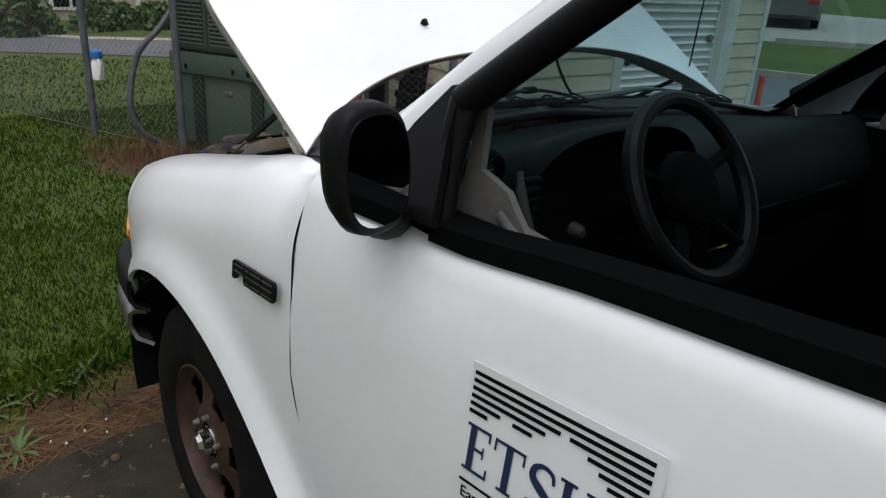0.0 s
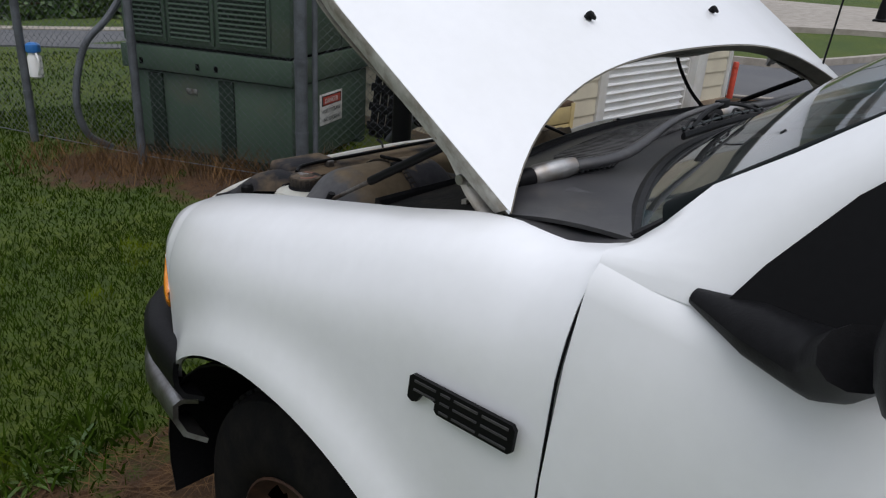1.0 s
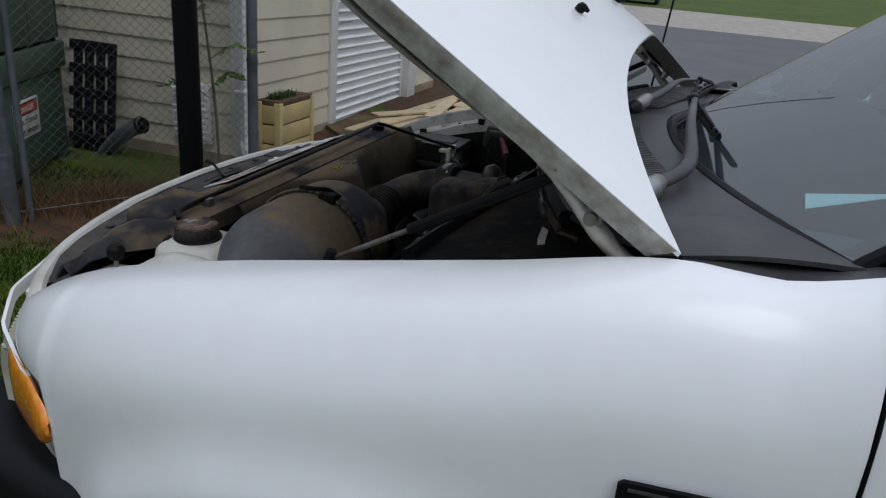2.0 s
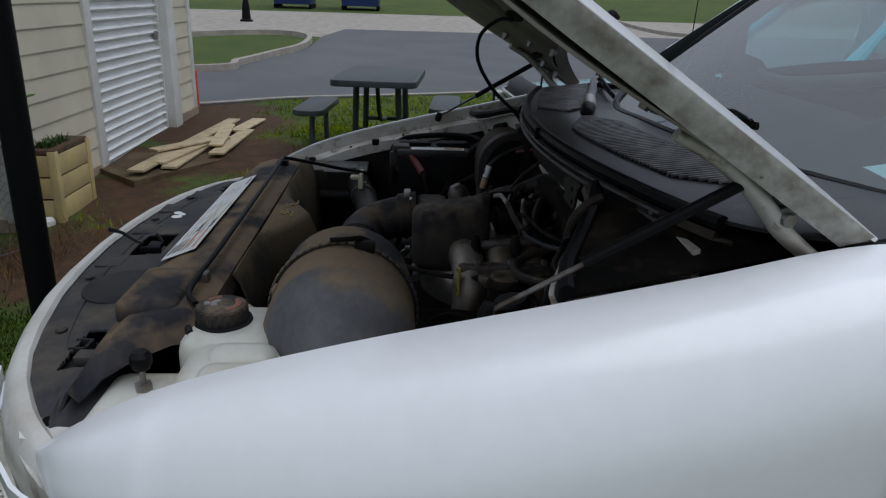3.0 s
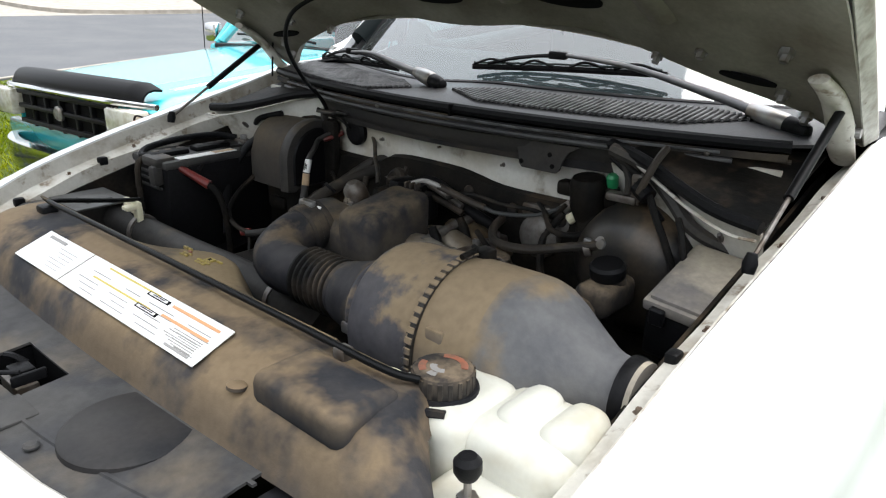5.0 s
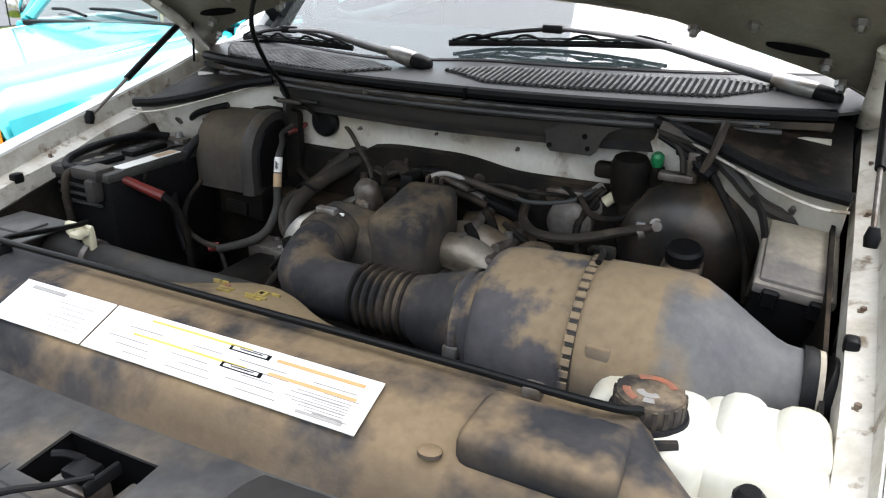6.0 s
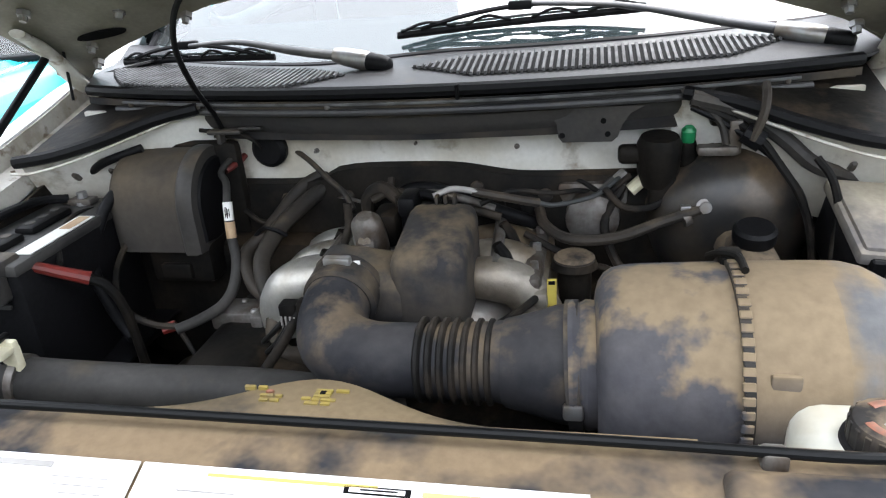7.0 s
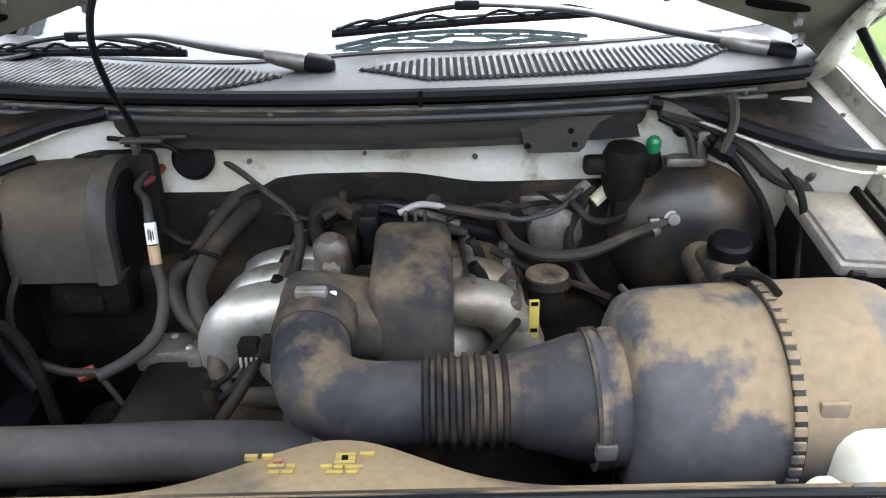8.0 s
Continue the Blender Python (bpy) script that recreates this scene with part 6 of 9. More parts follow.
    part("screw_hole", lathe((0.061, 0.243, 1.047), (0.061, 0.252, 1.048), [(0, 0.010), (0.7, 0.010), (0.7, 0.004), (1, 0.004)], 12), "alu_brown", truck)
    part("sensor_bracket", box(0.04, 0.085, 0.235, 0.26, 0.985, 1.015, 0.004), "alu", truck)
    part("throttle_linkage", join(box(-0.06, 0.03, 0.09, 0.15, 1.0, 1.06, 0.012), tube([(0.03, 0.12, 1.05), (0.0, 0.11, 1.075), (-0.04, 0.12, 1.07)], 0.008, 8, 5), box(0.0, 0.03, 0.10, 0.16, 1.05, 1.085, 0.008)), "black", truck, "black throttle linkage and connector")
    part("valve_elbow", tube([(0.10, 0.07, 0.98), (0.105, 0.075, 1.05), (0.075, 0.08, 1.075), (0.04, 0.10, 1.06)], [0.012, 0.013, 0.013, 0.011], 10, 6), "rubber", truck, "brown rubber vacuum elbow")
    # ribbed air hose
    pts = [(-0.265, 0.455, 0.977), (-0.16, 0.455, 0.977), (-0.06, 0.455, 0.974), (0.01, 0.452, 0.973), (0.055, 0.43, 0.982), (0.07, 0.38, 1.0), (0.068, 0.32, 1.012)]
    a = part("intake_hose", tube(pts, [0.066, 0.050, 0.048, 0.050, 0.050, 0.048, 0.046], 28, 8), "hose_dust", truck, "dusty black ribbed intake hose", 50)
    for i in range(7):
        x = -0.158 + 0.0145 * i
        part("bellows_ring", lathe((x - 0.005, 0.455, 0.976), (x + 0.005, 0.455, 0.976), [(0, 0.049), (0.3, 0.0545), (0.7, 0.0545), (1, 0.049)], 28), "rubber", a)
    part("hose_clamp", lathe((0.07, 0.352, 1.008), (0.069, 0.332, 1.011), [(0, 0.048), (0, 0.052), (1, 0.052), (1, 0.048)], 28), "dusty", a)
    part("clamp_screw", box(0.05, 0.09, 0.338, 0.354, 1.054, 1.068, 0.004), "steel", a)
    part("hose_joint", lathe((-0.172, 0.455, 0.976), (-0.256, 0.455, 0.978), [(0, 0.051), (0.05, 0.055), (0.4, 0.062), (0.8, 0.072), (1, 0.074)], 28), "hose_dust", a)
    part("hose_clamp", lathe((-0.252, 0.455, 0.975), (-0.268, 0.455, 0.976), [(0, 0.075), (0, 0.081), (1, 0.081), (1, 0.075)], 32), "box_dust", a, "brown dusty hose clamp")
    part("clamp_screw", box(-0.272, -0.248, 0.528, 0.54, 0.955, 0.975, 0.004), "steel", a)


def air_filter(truck):
    a, b = (-0.284, 0.458, 0.980), (-0.722, 0.448, 0.990)
    f = part("air_filter_housing", lathe(a, b, [(0, 0.070), (0.004, 0.088), (0.012, 0.101), (0.027, 0.111), (0.048, 0.117), (0.075, 0.120), (0.12, 0.1215), (0.36, 0.1225), (0.56, 0.1218)], 56), "can", truck, "dusty grey cylindrical air filter housing with banded seam", 60)
    part("housing_cone", lathe(a, b, [(0.56, 0.1218), (0.62, 0.1205), (0.665, 0.115), (0.72, 0.101), (0.80, 0.077), (0.87, 0.057), (0.90, 0.051), (0.93, 0.049), (0.955, 0.049)], 56), "can_cone", f, "grey tapered end of the housing", 60)
    n = Vector(b) - Vector(a)
    c = Vector(a) + n * 0.342
    part("band", lathe(c - n * 0.012, c + n * 0.012, [(0, 0.122), (0, 0.128), (1, 0.128), (1, 0.122)], 56), "hose_brown", f, "dark seam band")
    for k in range(54):
        t = 2 * math.pi * k / 54
        q = Matrix.Translation(c) @ Matrix.Rotation(t, 4, "X")
        part("band_tooth", box(-0.0065, 0.0065, -0.0050, 0.0050, 0.126, 0.1300, 0.0012, 1, q), "can", f)
    part("band_latch", join(tube([c + Vector((0.022, -0.05, 0.118)), c + Vector((0.012, -0.03, 0.131)), c + Vector((-0.004, -0.012, 0.1345)), c + Vector((-0.006, 0.02, 0.133))], 0.0045, 8, 5), box(c.x - 0.014, c.x + 0.012, c.y - 0.055, c.y - 0.02, c.z + 0.110, c.z + 0.130, 0.005)), "dark", f, "dark over-centre latch")
    part("neck_band", lathe(Vector(a) - n * 0.070, Vector(a) + n * 0.01, [(0, 0.070), (0, 0.0775), (0.15, 0.079), (0.4, 0.075), (0.6, 0.079), (0.9, 0.078), (1, 0.072)], 40), "can", f, "tan dusted neck band")
    part("inlet_ring", lathe(Vector(a) + n * 0.945, Vector(a) + n * 0.985, [(0, 0.046), (0, 0.054), (0.6, 0.054), (1, 0.051), (1, 0.042)], 32), "black", f, "black inlet hose cuff")
    part("inlet_lip", lathe(Vector(a) + n * 0.985, Vector(a) + n * 1.0, [(0, 0.042), (0, 0.051), (1, 0.050), (1, 0.042)], 32), "lid", f, "dust-greyed inlet lip")
    part("moulded_mark", box(-0.485, -0.455, 0.560, 0.5675, 1.005, 1.045, 0.003), "can", f)
    part("inlet_snorkel", tube([(-0.715, 0.448, 0.99), (-0.75, 0.45, 0.975), (-0.77, 0.47, 0.94)], 0.05, 16, 4), "black", f)


def radiator_top(truck):
    # black sight shield from the nose rim to the fan shroud
    xs = lin(-0.70, 0.70, 57)
    yin = lambda x: front_y(x) - 0.041 * (1 + 0.3 * abs(x))
    def plate(x, j):
        yi = yin(x)
        yl = 0.848 - 0.035 * (x / 0.7) ** 2
        y = min([yi + 0.002, yi - 0.03, (yi + yl) / 2, yl + 0.03, yl - 0.01, yl - 0.04][j], yi + 0.002)
        return (x, y, [0.942, 0.944, 0.949, 0.953, 0.955, 0.955][j] - 0.03 * max(0.0, (abs(x) - 0.6) / 0.1) ** 2)
    holes = [(0.0, 0.921, 0.068, 0.036), (-0.515, 0.851, 0.06, 0.032), (0.515, 0.851, 0.06, 0.032)]
    def fine_plate(x, v):
        i = min(4, int(v))
        return Vector(plate(x, i)).lerp(Vector(plate(x, i + 1)), v - i)
    bm = sheet(fine_plate, lin(-0.70, 0.70, 141), lin(0, 5, 36))
    gone = [f for f in bm.faces if any(abs(f.calc_center_median().x - hx) < hw and abs(f.calc_center_median().y - hy) < hd for hx, hy, hw, hd in holes)]
    bmesh.ops.delete(bm, geom=gone, context="FACES")
    bmesh.ops.recalc_face_normals(bm, faces=bm.faces)
    bmesh.ops.solidify(bm, geom=bm.faces[:], thickness=0.004)
    c = part("radiator_cover", bm, "cover_front", truck, "dust-covered black radiator sight shield", 50)
    for px, py, pr in ((-0.02, 0.0, 0.014), (0.012, 0.006, 0.011), (0.0, -0.008, 0.009)):
        part("paint_spot", lathe((0.235 + px, 0.935 + py, 0.9495), (0.235 + px, 0.935 + py, 0.9508), [(0, pr), (1, pr * 0.9)], 9), "label", c)
    def plateau(x, j):
        yl = 0.846 - 0.03 * (x / 0.7) ** 2
        far = [-0.70, -0.69, -0.685, -0.68, -0.665, -0.625, -0.585, -0.572, -0.57, -0.57][j]
        drop = max(0.0, (-0.545 - x) / 0.05, (x - 0.52) / 0.05)
        if x < -0.5:
            x = -0.5 + (x + 0.5) * (far + 0.5) / -0.095
        y = [yl, yl - 0.010, yl - 0.022, yl - 0.032, 0.775, 0.74, 0.70, 0.672, 0.657, 0.650][j]
        z = [0.950, 0.975, 1.000, 1.0085, 1.026, 1.036, 1.039, 1.037, 1.031, 1.0][j]
        return (x, y, z - 0.045 * min(1.0, drop) ** 2 * (1 if j > 1 else 0))
    part("cover_plateau", sheet(plateau, lin(-0.595, 0.575, 60), range(10), 0.004), "cover", c, "raised dusty shelf of the shield", 40)
    part("cover_step", box(-0.548, -0.385, 0.70, 0.80, 1.0, 1.048, 0.016, 3), "cover", c, "raised box on the shield")
    part("cover_dome", lathe((-0.253, 0.887, 0.944), (-0.253, 0.887, 0.9545), [(0, 0.086), (0.7, 0.085), (1, 0.080)], 40), "dark_oval", c, "round wiped dark patch")
    for x, y in ((0.30, 0.985), (-0.10, 0.99), (0.12, 0.99), (0.44, 0.945)):
        part("shield_tab", box(x - 0.035, x + 0.035, y - 0.04, y + 0.012, 0.943, 0.9485, 0.002), "cover_front", c)
    part("crease", tube([(x, yin(x) - 0.045, 0.944) for x in lin(-0.55, 0.55, 15)], 0.0045, 6, 3), "cover_front", c)
    # hood latch openings with their catches
    for s in (-1, 1):
        w = part("latch_recess", join(box(s * 0.46, s * 0.58, 0.81, 0.89, 0.928, 0.934), box(s * 0.478, s * 0.515, 0.862, 0.868, 0.934, 0.952, 0.002), box(s * 0.478, s * 0.484, 0.862, 0.892, 0.934, 0.952, 0.002), box(s * 0.509, s * 0.515, 0.862, 0.892, 0.934, 0.952, 0.002)), "dark_oval", c, "shallow dark latch recess")
        part("recess_web", join(box(s * 0.515, s * 0.545, 0.832, 0.872, 0.934, 0.951, 0.003), box(s * 0.545, s * 0.562, 0.818, 0.845, 0.934, 0.948, 0.003)), "cover_front", w)
    for x, y, sc in ((0.0, 0.925, 1.0),):
        hw, hd = 0.072 * sc, 0.038 * sc
        yc = y - 0.004
        w = part("latch_opening", join(box(x - hw, x + hw, yc - hd, yc + hd, 0.872, 0.876), box(x - hw - 0.004, x - hw, yc - hd, yc + hd, 0.872, 0.944), box(x + hw, x + hw + 0.004, yc - hd, yc + hd, 0.872, 0.944), box(x - hw, x + hw, yc - hd - 0.004, yc - hd, 0.872, 0.944), box(x - hw, x + hw, yc + hd, yc + hd + 0.004, 0.872, 0.944)), "ink_and_shade", c, "dark sunken latch opening")
        part("latch_plate", join(box(x - 0.02, x + 0.045, yc - 0.012, yc + 0.02, 0.876, 0.93, 0.004), box(x - 0.05, x - 0.03, yc - 0.03, yc + 0.012, 0.876, 0.92, 0.004)), "weld", w, "dull steel latch plate")
        part("catch", join(box(x - 0.010, x + 0.026, y - 0.018, y + 0.012, 0.936, 0.950, 0.004), box(x - 0.028, x - 0.021, y - 0.026, y + 0.022, 0.936, 0.953, 0.003), tube([(x + 0.02, y - 0.016, 0.946), (x + 0.033, y - 0.005, 0.956), (x + 0.045, y + 0.004, 0.958)], 0.0045, 6, 4)), "black", w, "black steel hood catch")
    part("release_lever", tube([(-0.03, 0.935, 0.96), (-0.005, 0.965, 0.962), (0.02, 1.0, 0.97), (0.03, 1.03, 0.974)], [0.0035, 0.0035, 0.004, 0.006], 8, 6), "black", c, "black release lever")
    # emission and belt labels, kept as plain bars
    def at(x, t, lift=0.0):
        return Vector((x, 0.812 - 0.066 * t, 1.0125 + 0.0255 * t + lift))
    def patch(x0, x1, t0, t1, material, parent, lift):
        return part("print_bar", ngon([at(x0, t0, lift), at(x1, t0, lift), at(x1, t1, lift), at(x0, t1, lift)], (0, 0, 0.0006)), material, parent)
    for x0, x1 in ((-0.279, 0.128), (0.132, 0.307)):
        lab = part("label", ngon([at(x0, 0, 0.002), at(x1, 0, 0.002), at(x1, 1, 0.002), at(x0, 1, 0.002)], (0, 0, 0.0012)), "label", c, "white printed service label with coloured bars")
        if x0 < 0:
            for a0, a1, t0, t1, mm in ((-0.26, -0.14, 0.80, 0.86, "orange"), (-0.26, -0.14, 0.52, 0.58, "orange"), (-0.10, 0.06, 0.86, 0.90, "yellow"), (-0.11, 0.07, 0.50, 0.54, "yellow"), (-0.13, -0.07, 0.78, 0.88, "ink_and_shade"), (-0.135, -0.075, 0.42, 0.52, "ink_and_shade")):
                patch(a0, a1, t0, t1, mm, lab, 0.0036)
            for r in range(5):
                for q in range(4):
                    x = -0.265 + 0.095 * q + 0.008 * ((r * 7 + q * 3) % 3)
                    patch(x, x + 0.045 + 0.012 * ((r + q) % 3), 0.12 + 0.13 * r, 0.135 + 0.13 * r, "greyp", lab, 0.0035)
            patch(-0.26, -0.20, 0.06, 0.11, "greyp", lab, 0.0036)
            for x0, t0 in ((-0.125, 0.795), (-0.13, 0.435)):
                patch(x0, x0 + 0.05, t0, t0 + 0.055, "label", lab, 0.0044)
                patch(x0 + 0.006, x0 + 0.04, t0 + 0.018, t0 + 0.034, "ink_and_shade", lab, 0.0052)
            for r in range(7):
                w = 0.05 + 0.011 * ((r * 5) % 4)
                patch(-0.258, -0.258 + w, 0.14 + 0.05 * r, 0.152 + 0.05 * r, "greyp", lab, 0.0037)
        else:
            for r in range(6):
                patch(0.155, 0.20 + 0.01 * (r % 3), 0.15 + 0.11 * r, 0.16 + 0.11 * r, "greyp", lab, 0.0035)
            patch(0.22, 0.285, 0.82, 0.9, "greyp", lab, 0.0036)
    # stowed prop rod with its clip
    part("prop_rod", tube([(0.530, 0.470, 0.998), (0.50, 0.535, 1.015), (0.455, 0.655, 1.049), (0.437, 0.690, 1.058), (0.415, 0.697, 1.059), (0.2, 0.694, 1.057), (-0.3, 0.692, 1.054), (-0.50, 0.692, 1.052), (-0.545, 0.672, 1.045)], 0.0050, 10, 6), "wheel_vinyl", truck, "slim black prop rod across the shield")
    part("rod_socket", join(box(0.425, 0.462, 0.684, 0.715, 1.030, 1.052, 0.006), box(0.44, 0.50, 0.69, 0.72, 1.028, 1.036, 0.003)), "black", truck, "black rod socket")
    part("rod_clip", box(-0.442, -0.420, 0.680, 0.700, 1.034, 1.054, 0.004), "weld", truck)
    # fan shroud, bulged over the fan
    def shroud(x, j):
        bulge = 0.065 * math.exp(-((x - 0.01) / 0.11) ** 2)
        up = 0.004 * math.exp(-((x - 0.01) / 0.11) ** 2)
        y = [0.652, 0.648 - bulge, 0.640 - bulge * 1.1, 0.62 - bulge * 1.2, 0.60 - bulge][j]
        return (x, y, [1.030, 1.024 + up, 1.012 + up, 0.95, 0.72][j])
    s = part("fan_shroud", sheet(shroud, lin(-0.375, 0.60, 60), range(5), 0.005), "shroud", truck, "dusty plastic fan shroud with yellow warning print", 45)
    for x0, x1, y, mm in ((0.068, 0.078, 0.606, "print_yellow"), (0.082, 0.094, 0.606, "print_yellow"), (0.058, 0.066, 0.613, "print_red"), (0.045, 0.053, 0.620, "print_yellow"), (0.055, 0.070, 0.620, "print_yellow"), (0.046, 0.056, 0.628, "print_yellow"), (0.058, 0.068, 0.628, "print_yellow"),
                          (-0.008, 0.010, 0.607, "print_yellow"), (-0.008, 0.010, 0.612, "print_yellow"), (-0.008, 0.010, 0.617, "print_yellow"), (-0.026, -0.012, 0.606, "print_yellow"), (0.012, 0.022, 0.622, "print_yellow"), (-0.016, 0.0, 0.623, "print_yellow"), (0.002, 0.010, 0.623, "print_yellow"), (-0.012, -0.002, 0.630, "print_yellow"), (0.001, 0.016, 0.630, "print_yellow"), (-0.002, 0.004, 0.611, "ink_and_shade")):
        part("print_bar", box(x0, x1, y - 0.0021, y + 0.0019 if mm != "ink_and_shade" else y + 0.003, 1.0262, 1.0312 if mm != "ink_and_shade" else 1.0318), mm, s)
    # unseen tray and panel, added so no bright lawn shows through the gap
    part("under_tray", box(-0.70, 0.70, 0.62, 0.90, 0.60, 0.615, 0.004), "dark", truck, "black tray added under the nose to keep the gap dark")
    part("radiator_support", box(-0.67, 0.67, 0.788, 0.80, 0.616, 0.935, 0.003), "dark", truck, "black panel added behind the grille to keep the gap dark")
    part("radiator_tank", box(-0.42, 0.62, 0.655, 0.71, 0.70, 1.02, 0.02), "dark", truck)
    # right-hand side: bracket and cross bar
    part("core_support", join(box(0.58, 0.72, 0.46, 0.70, 0.90, 0.925, 0.01), box(0.60, 0.72, 0.47, 0.66, 0.925, 0.988, 0.006)), "panel_dust", truck, "grey dusted core support corner")
    part("support_plate", join(box(0.565, 0.715, 0.47, 0.60, 0.986, 0.991, 0.002), box(0.60, 0.66, 0.50, 0.56, 0.990, 0.996, 0.004)), "plate_grey", truck, "grey dusted support plate")
    k = part("rod_holder", join(box(0.503, 0.572, 0.478, 0.490, 0.982, 0.999, 0.004), box(0.503, 0.524, 0.477, 0.492, 0.925, 0.990, 0.004), box(0.550, 0.570, 0.479, 0.492, 0.935, 0.990, 0.004), box(0.520, 0.554, 0.480, 0.488, 0.946, 0.972, 0.003), box(0.503, 0.53, 0.488, 0.515, 0.982, 0.992, 0.003)), "cream", truck, "off-white plastic rod holder")
    part("holder_slot", box(0.530, 0.544, 0.4885, 0.4905, 0.953, 0.968), "ink_and_shade", k)


def tanks(truck):
    # coolant bottle with its cap
    t = part("coolant_tank", box(-0.615, -0.472, 0.545, 0.69, 0.82, 1.018, 0.03, 4), "tank", truck, "yellowed white coolant bottle with stamped cap", 60)
    part("tank_lobe", box(-0.735, -0.585, 0.52, 0.672, 0.82, 1.010, 0.035, 4), "tank", t, "", 60)
    for x0, x1 in ((-0.672, -0.612), (-0.734, -0.672)):
        part("tank_bump", box(x0, x1, 0.53, 0.635, 0.95, 1.024, 0.028, 4), "tank", t, "", 60)
    part("neck", lathe((-0.546, 0.63, 0.99), (-0.546, 0.63, 1.022), [(0, 0.045), (0.3, 0.047), (0.35, 0.052), (0.7, 0.052), (0.75, 0.045), (1, 0.043)], 32), "dusty", t, "dirty neck collar")
    cp = part("cap", lathe((-0.546, 0.632, 1.018), (-0.546, 0.632, 1.047), [(0, 0.037), (0.1, 0.039), (0.8, 0.039), (0.95, 0.0365), (1, 0.032)], 40), "cap", t, "dusty black filler cap with faded print")
    for k in range(20):
        a = 2 * math.pi * k / 20
        q = Matrix.Translation((-0.546, 0.632, 1.035)) @ Matrix.Rotation(a, 4, "Z")
        part("grip_rib", box(0.0375, 0.0398, -0.003, 0.003, -0.013, 0.009, 0.0008, 1, q), "cap", cp)
    for r0, a0, a1, mm in ((0.026, 0.2, 1.1, "print_red"), (0.026, 3.6, 5.4, "print_red"), (0.022, 1.4, 1.9, "greyp"), (0.012, 0.4, 2.4, "greyp")):
        part("print_bar", tube([(-0.546 + r0 * math.cos(a), 0.632 + r0 * math.sin(a), 1.0475) for a in lin(a0, a1, 6)], 0.0045, 6, 2, 0.2), mm, cp)
    part("cap_tether", tube([(-0.51, 0.675, 1.018), (-0.54, 0.688, 1.012), (-0.585, 0.672, 1.014)], 0.006, 6, 5), "dusty", t)
    part("tank_hose", tube([(-0.47, 0.60, 0.96), (-0.44, 0.62, 0.985), (-0.415, 0.625, 0.95), (-0.41, 0.60, 0.88)], 0.014, 10, 6), "cream", t, "cream overflow hose")
    # washer bottle with a rubber-headed bumper screw
    w = part("washer_tank", join(box(-0.745, -0.595, 0.655, 0.785, 0.80, 0.962, 0.025, 3), box(-0.74, -0.69, 0.60, 0.68, 0.82, 0.955, 0.02, 3)), "tank", truck, "white washer bottle below the fender edge", 50)
    part("bumper_screw", lathe((-0.66, 0.72, 0.955), (-0.659, 0.72, 1.0), [(0, 0.009), (0.1, 0.009), (0.1, 0.0045), (1, 0.0045)], 10), "steel", w)
    part("nut", lathe((-0.66, 0.72, 0.961), (-0.66, 0.72, 0.972), [(0, 0.0125), (1, 0.0125)], 6), "steel", w)
    part("rubber_head", lathe((-0.659, 0.72, 0.995), (-0.658, 0.72, 1.022), [(0, 0.011), (0.3, 0.0155), (0.75, 0.0155), (1, 0.010)], 20), "black", w, "black rubber hood bumper")


def driver_side(truck):
    # brake booster and master cylinder
    b = part("brake_booster", lathe((-0.50, -0.05, 0.995), (-0.50, 0.10, 0.99), [(0, 0.125), (0.25, 0.135), (0.45, 0.135), (0.5, 0.128), (0.75, 0.118), (0.92, 0.085), (1, 0.05)], 48), "booster", truck, "black dusty brake booster drum", 50)
    for k, r in ((-0.012, 0.137), (0.016, 0.1345)):
        part("drum_bead", lathe((-0.50, k - 0.004, 0.993), (-0.50, k + 0.004, 0.993), [(0, r - 0.003), (0.5, r + 0.0015), (1, r - 0.003)], 48), "booster", b)
    part("check_valve", join(lathe((-0.455, 0.055, 1.034), (-0.452, 0.095, 1.045), [(0, 0.02), (0.5, 0.02), (0.6, 0.013), (1, 0.012)], 16), lathe((-0.455, 0.09, 1.042), (-0.454, 0.10, 1.044), [(0, 0.011), (1, 0.009)], 12)), "steel", b, "grey check valve")
    part("vacuum_hose", tube([(-0.447, 0.09, 1.038), (-0.391, 0.10, 1.022), (-0.316, 0.13, 1.006), (-0.246, 0.13, 1.003), (-0.204, 0.09, 1.010), (-0.19, 0.04, 1.02)], 0.0092, 10, 6), "hose_brown", b, "brown grimy vacuum hose")
    m = part("master_cylinder", join(tube([(-0.50, 0.08, 0.98), (-0.50, 0.24, 0.965)], 0.03, 12, 0), box(-0.545, -0.48, 0.12, 0.23, 0.96, 1.015, 0.015, 3), lathe((-0.513, 0.16, 1.0), (-0.513, 0.175, 1.025), [(0, 0.03), (1, 0.027)], 20)), "cap", truck, "dusty tan brake fluid reservoir", 50)
    part("reservoir_cap", lathe((-0.513, 0.172, 1.02), (-0.513, 0.177, 1.045), [(0, 0.029), (0.15, 0.031), (0.8, 0.031), (1, 0.026)], 24), "black", m, "black round cap")
    part("brake_line", tube([(-0.47, 0.24, 0.96), (-0.43, 0.26, 0.95), (-0.40, 0.2, 0.93), (-0.38, 0.1, 0.93)], 0.005, 8, 5), "steel", m)
    # fuse box
    tilt = Matrix.Translation((-0.68, 0.18, 1.055)) @ Matrix.Rotation(radians(-13), 4, "X") @ Matrix.Rotation(radians(-6), 4, "Y")
    f = part("fuse_box", box(-0.052, 0.052, -0.092, 0.088, -0.10, -0.012, 0.008, 2, tilt), "black", truck, "black fuse box with dusty grey lid")
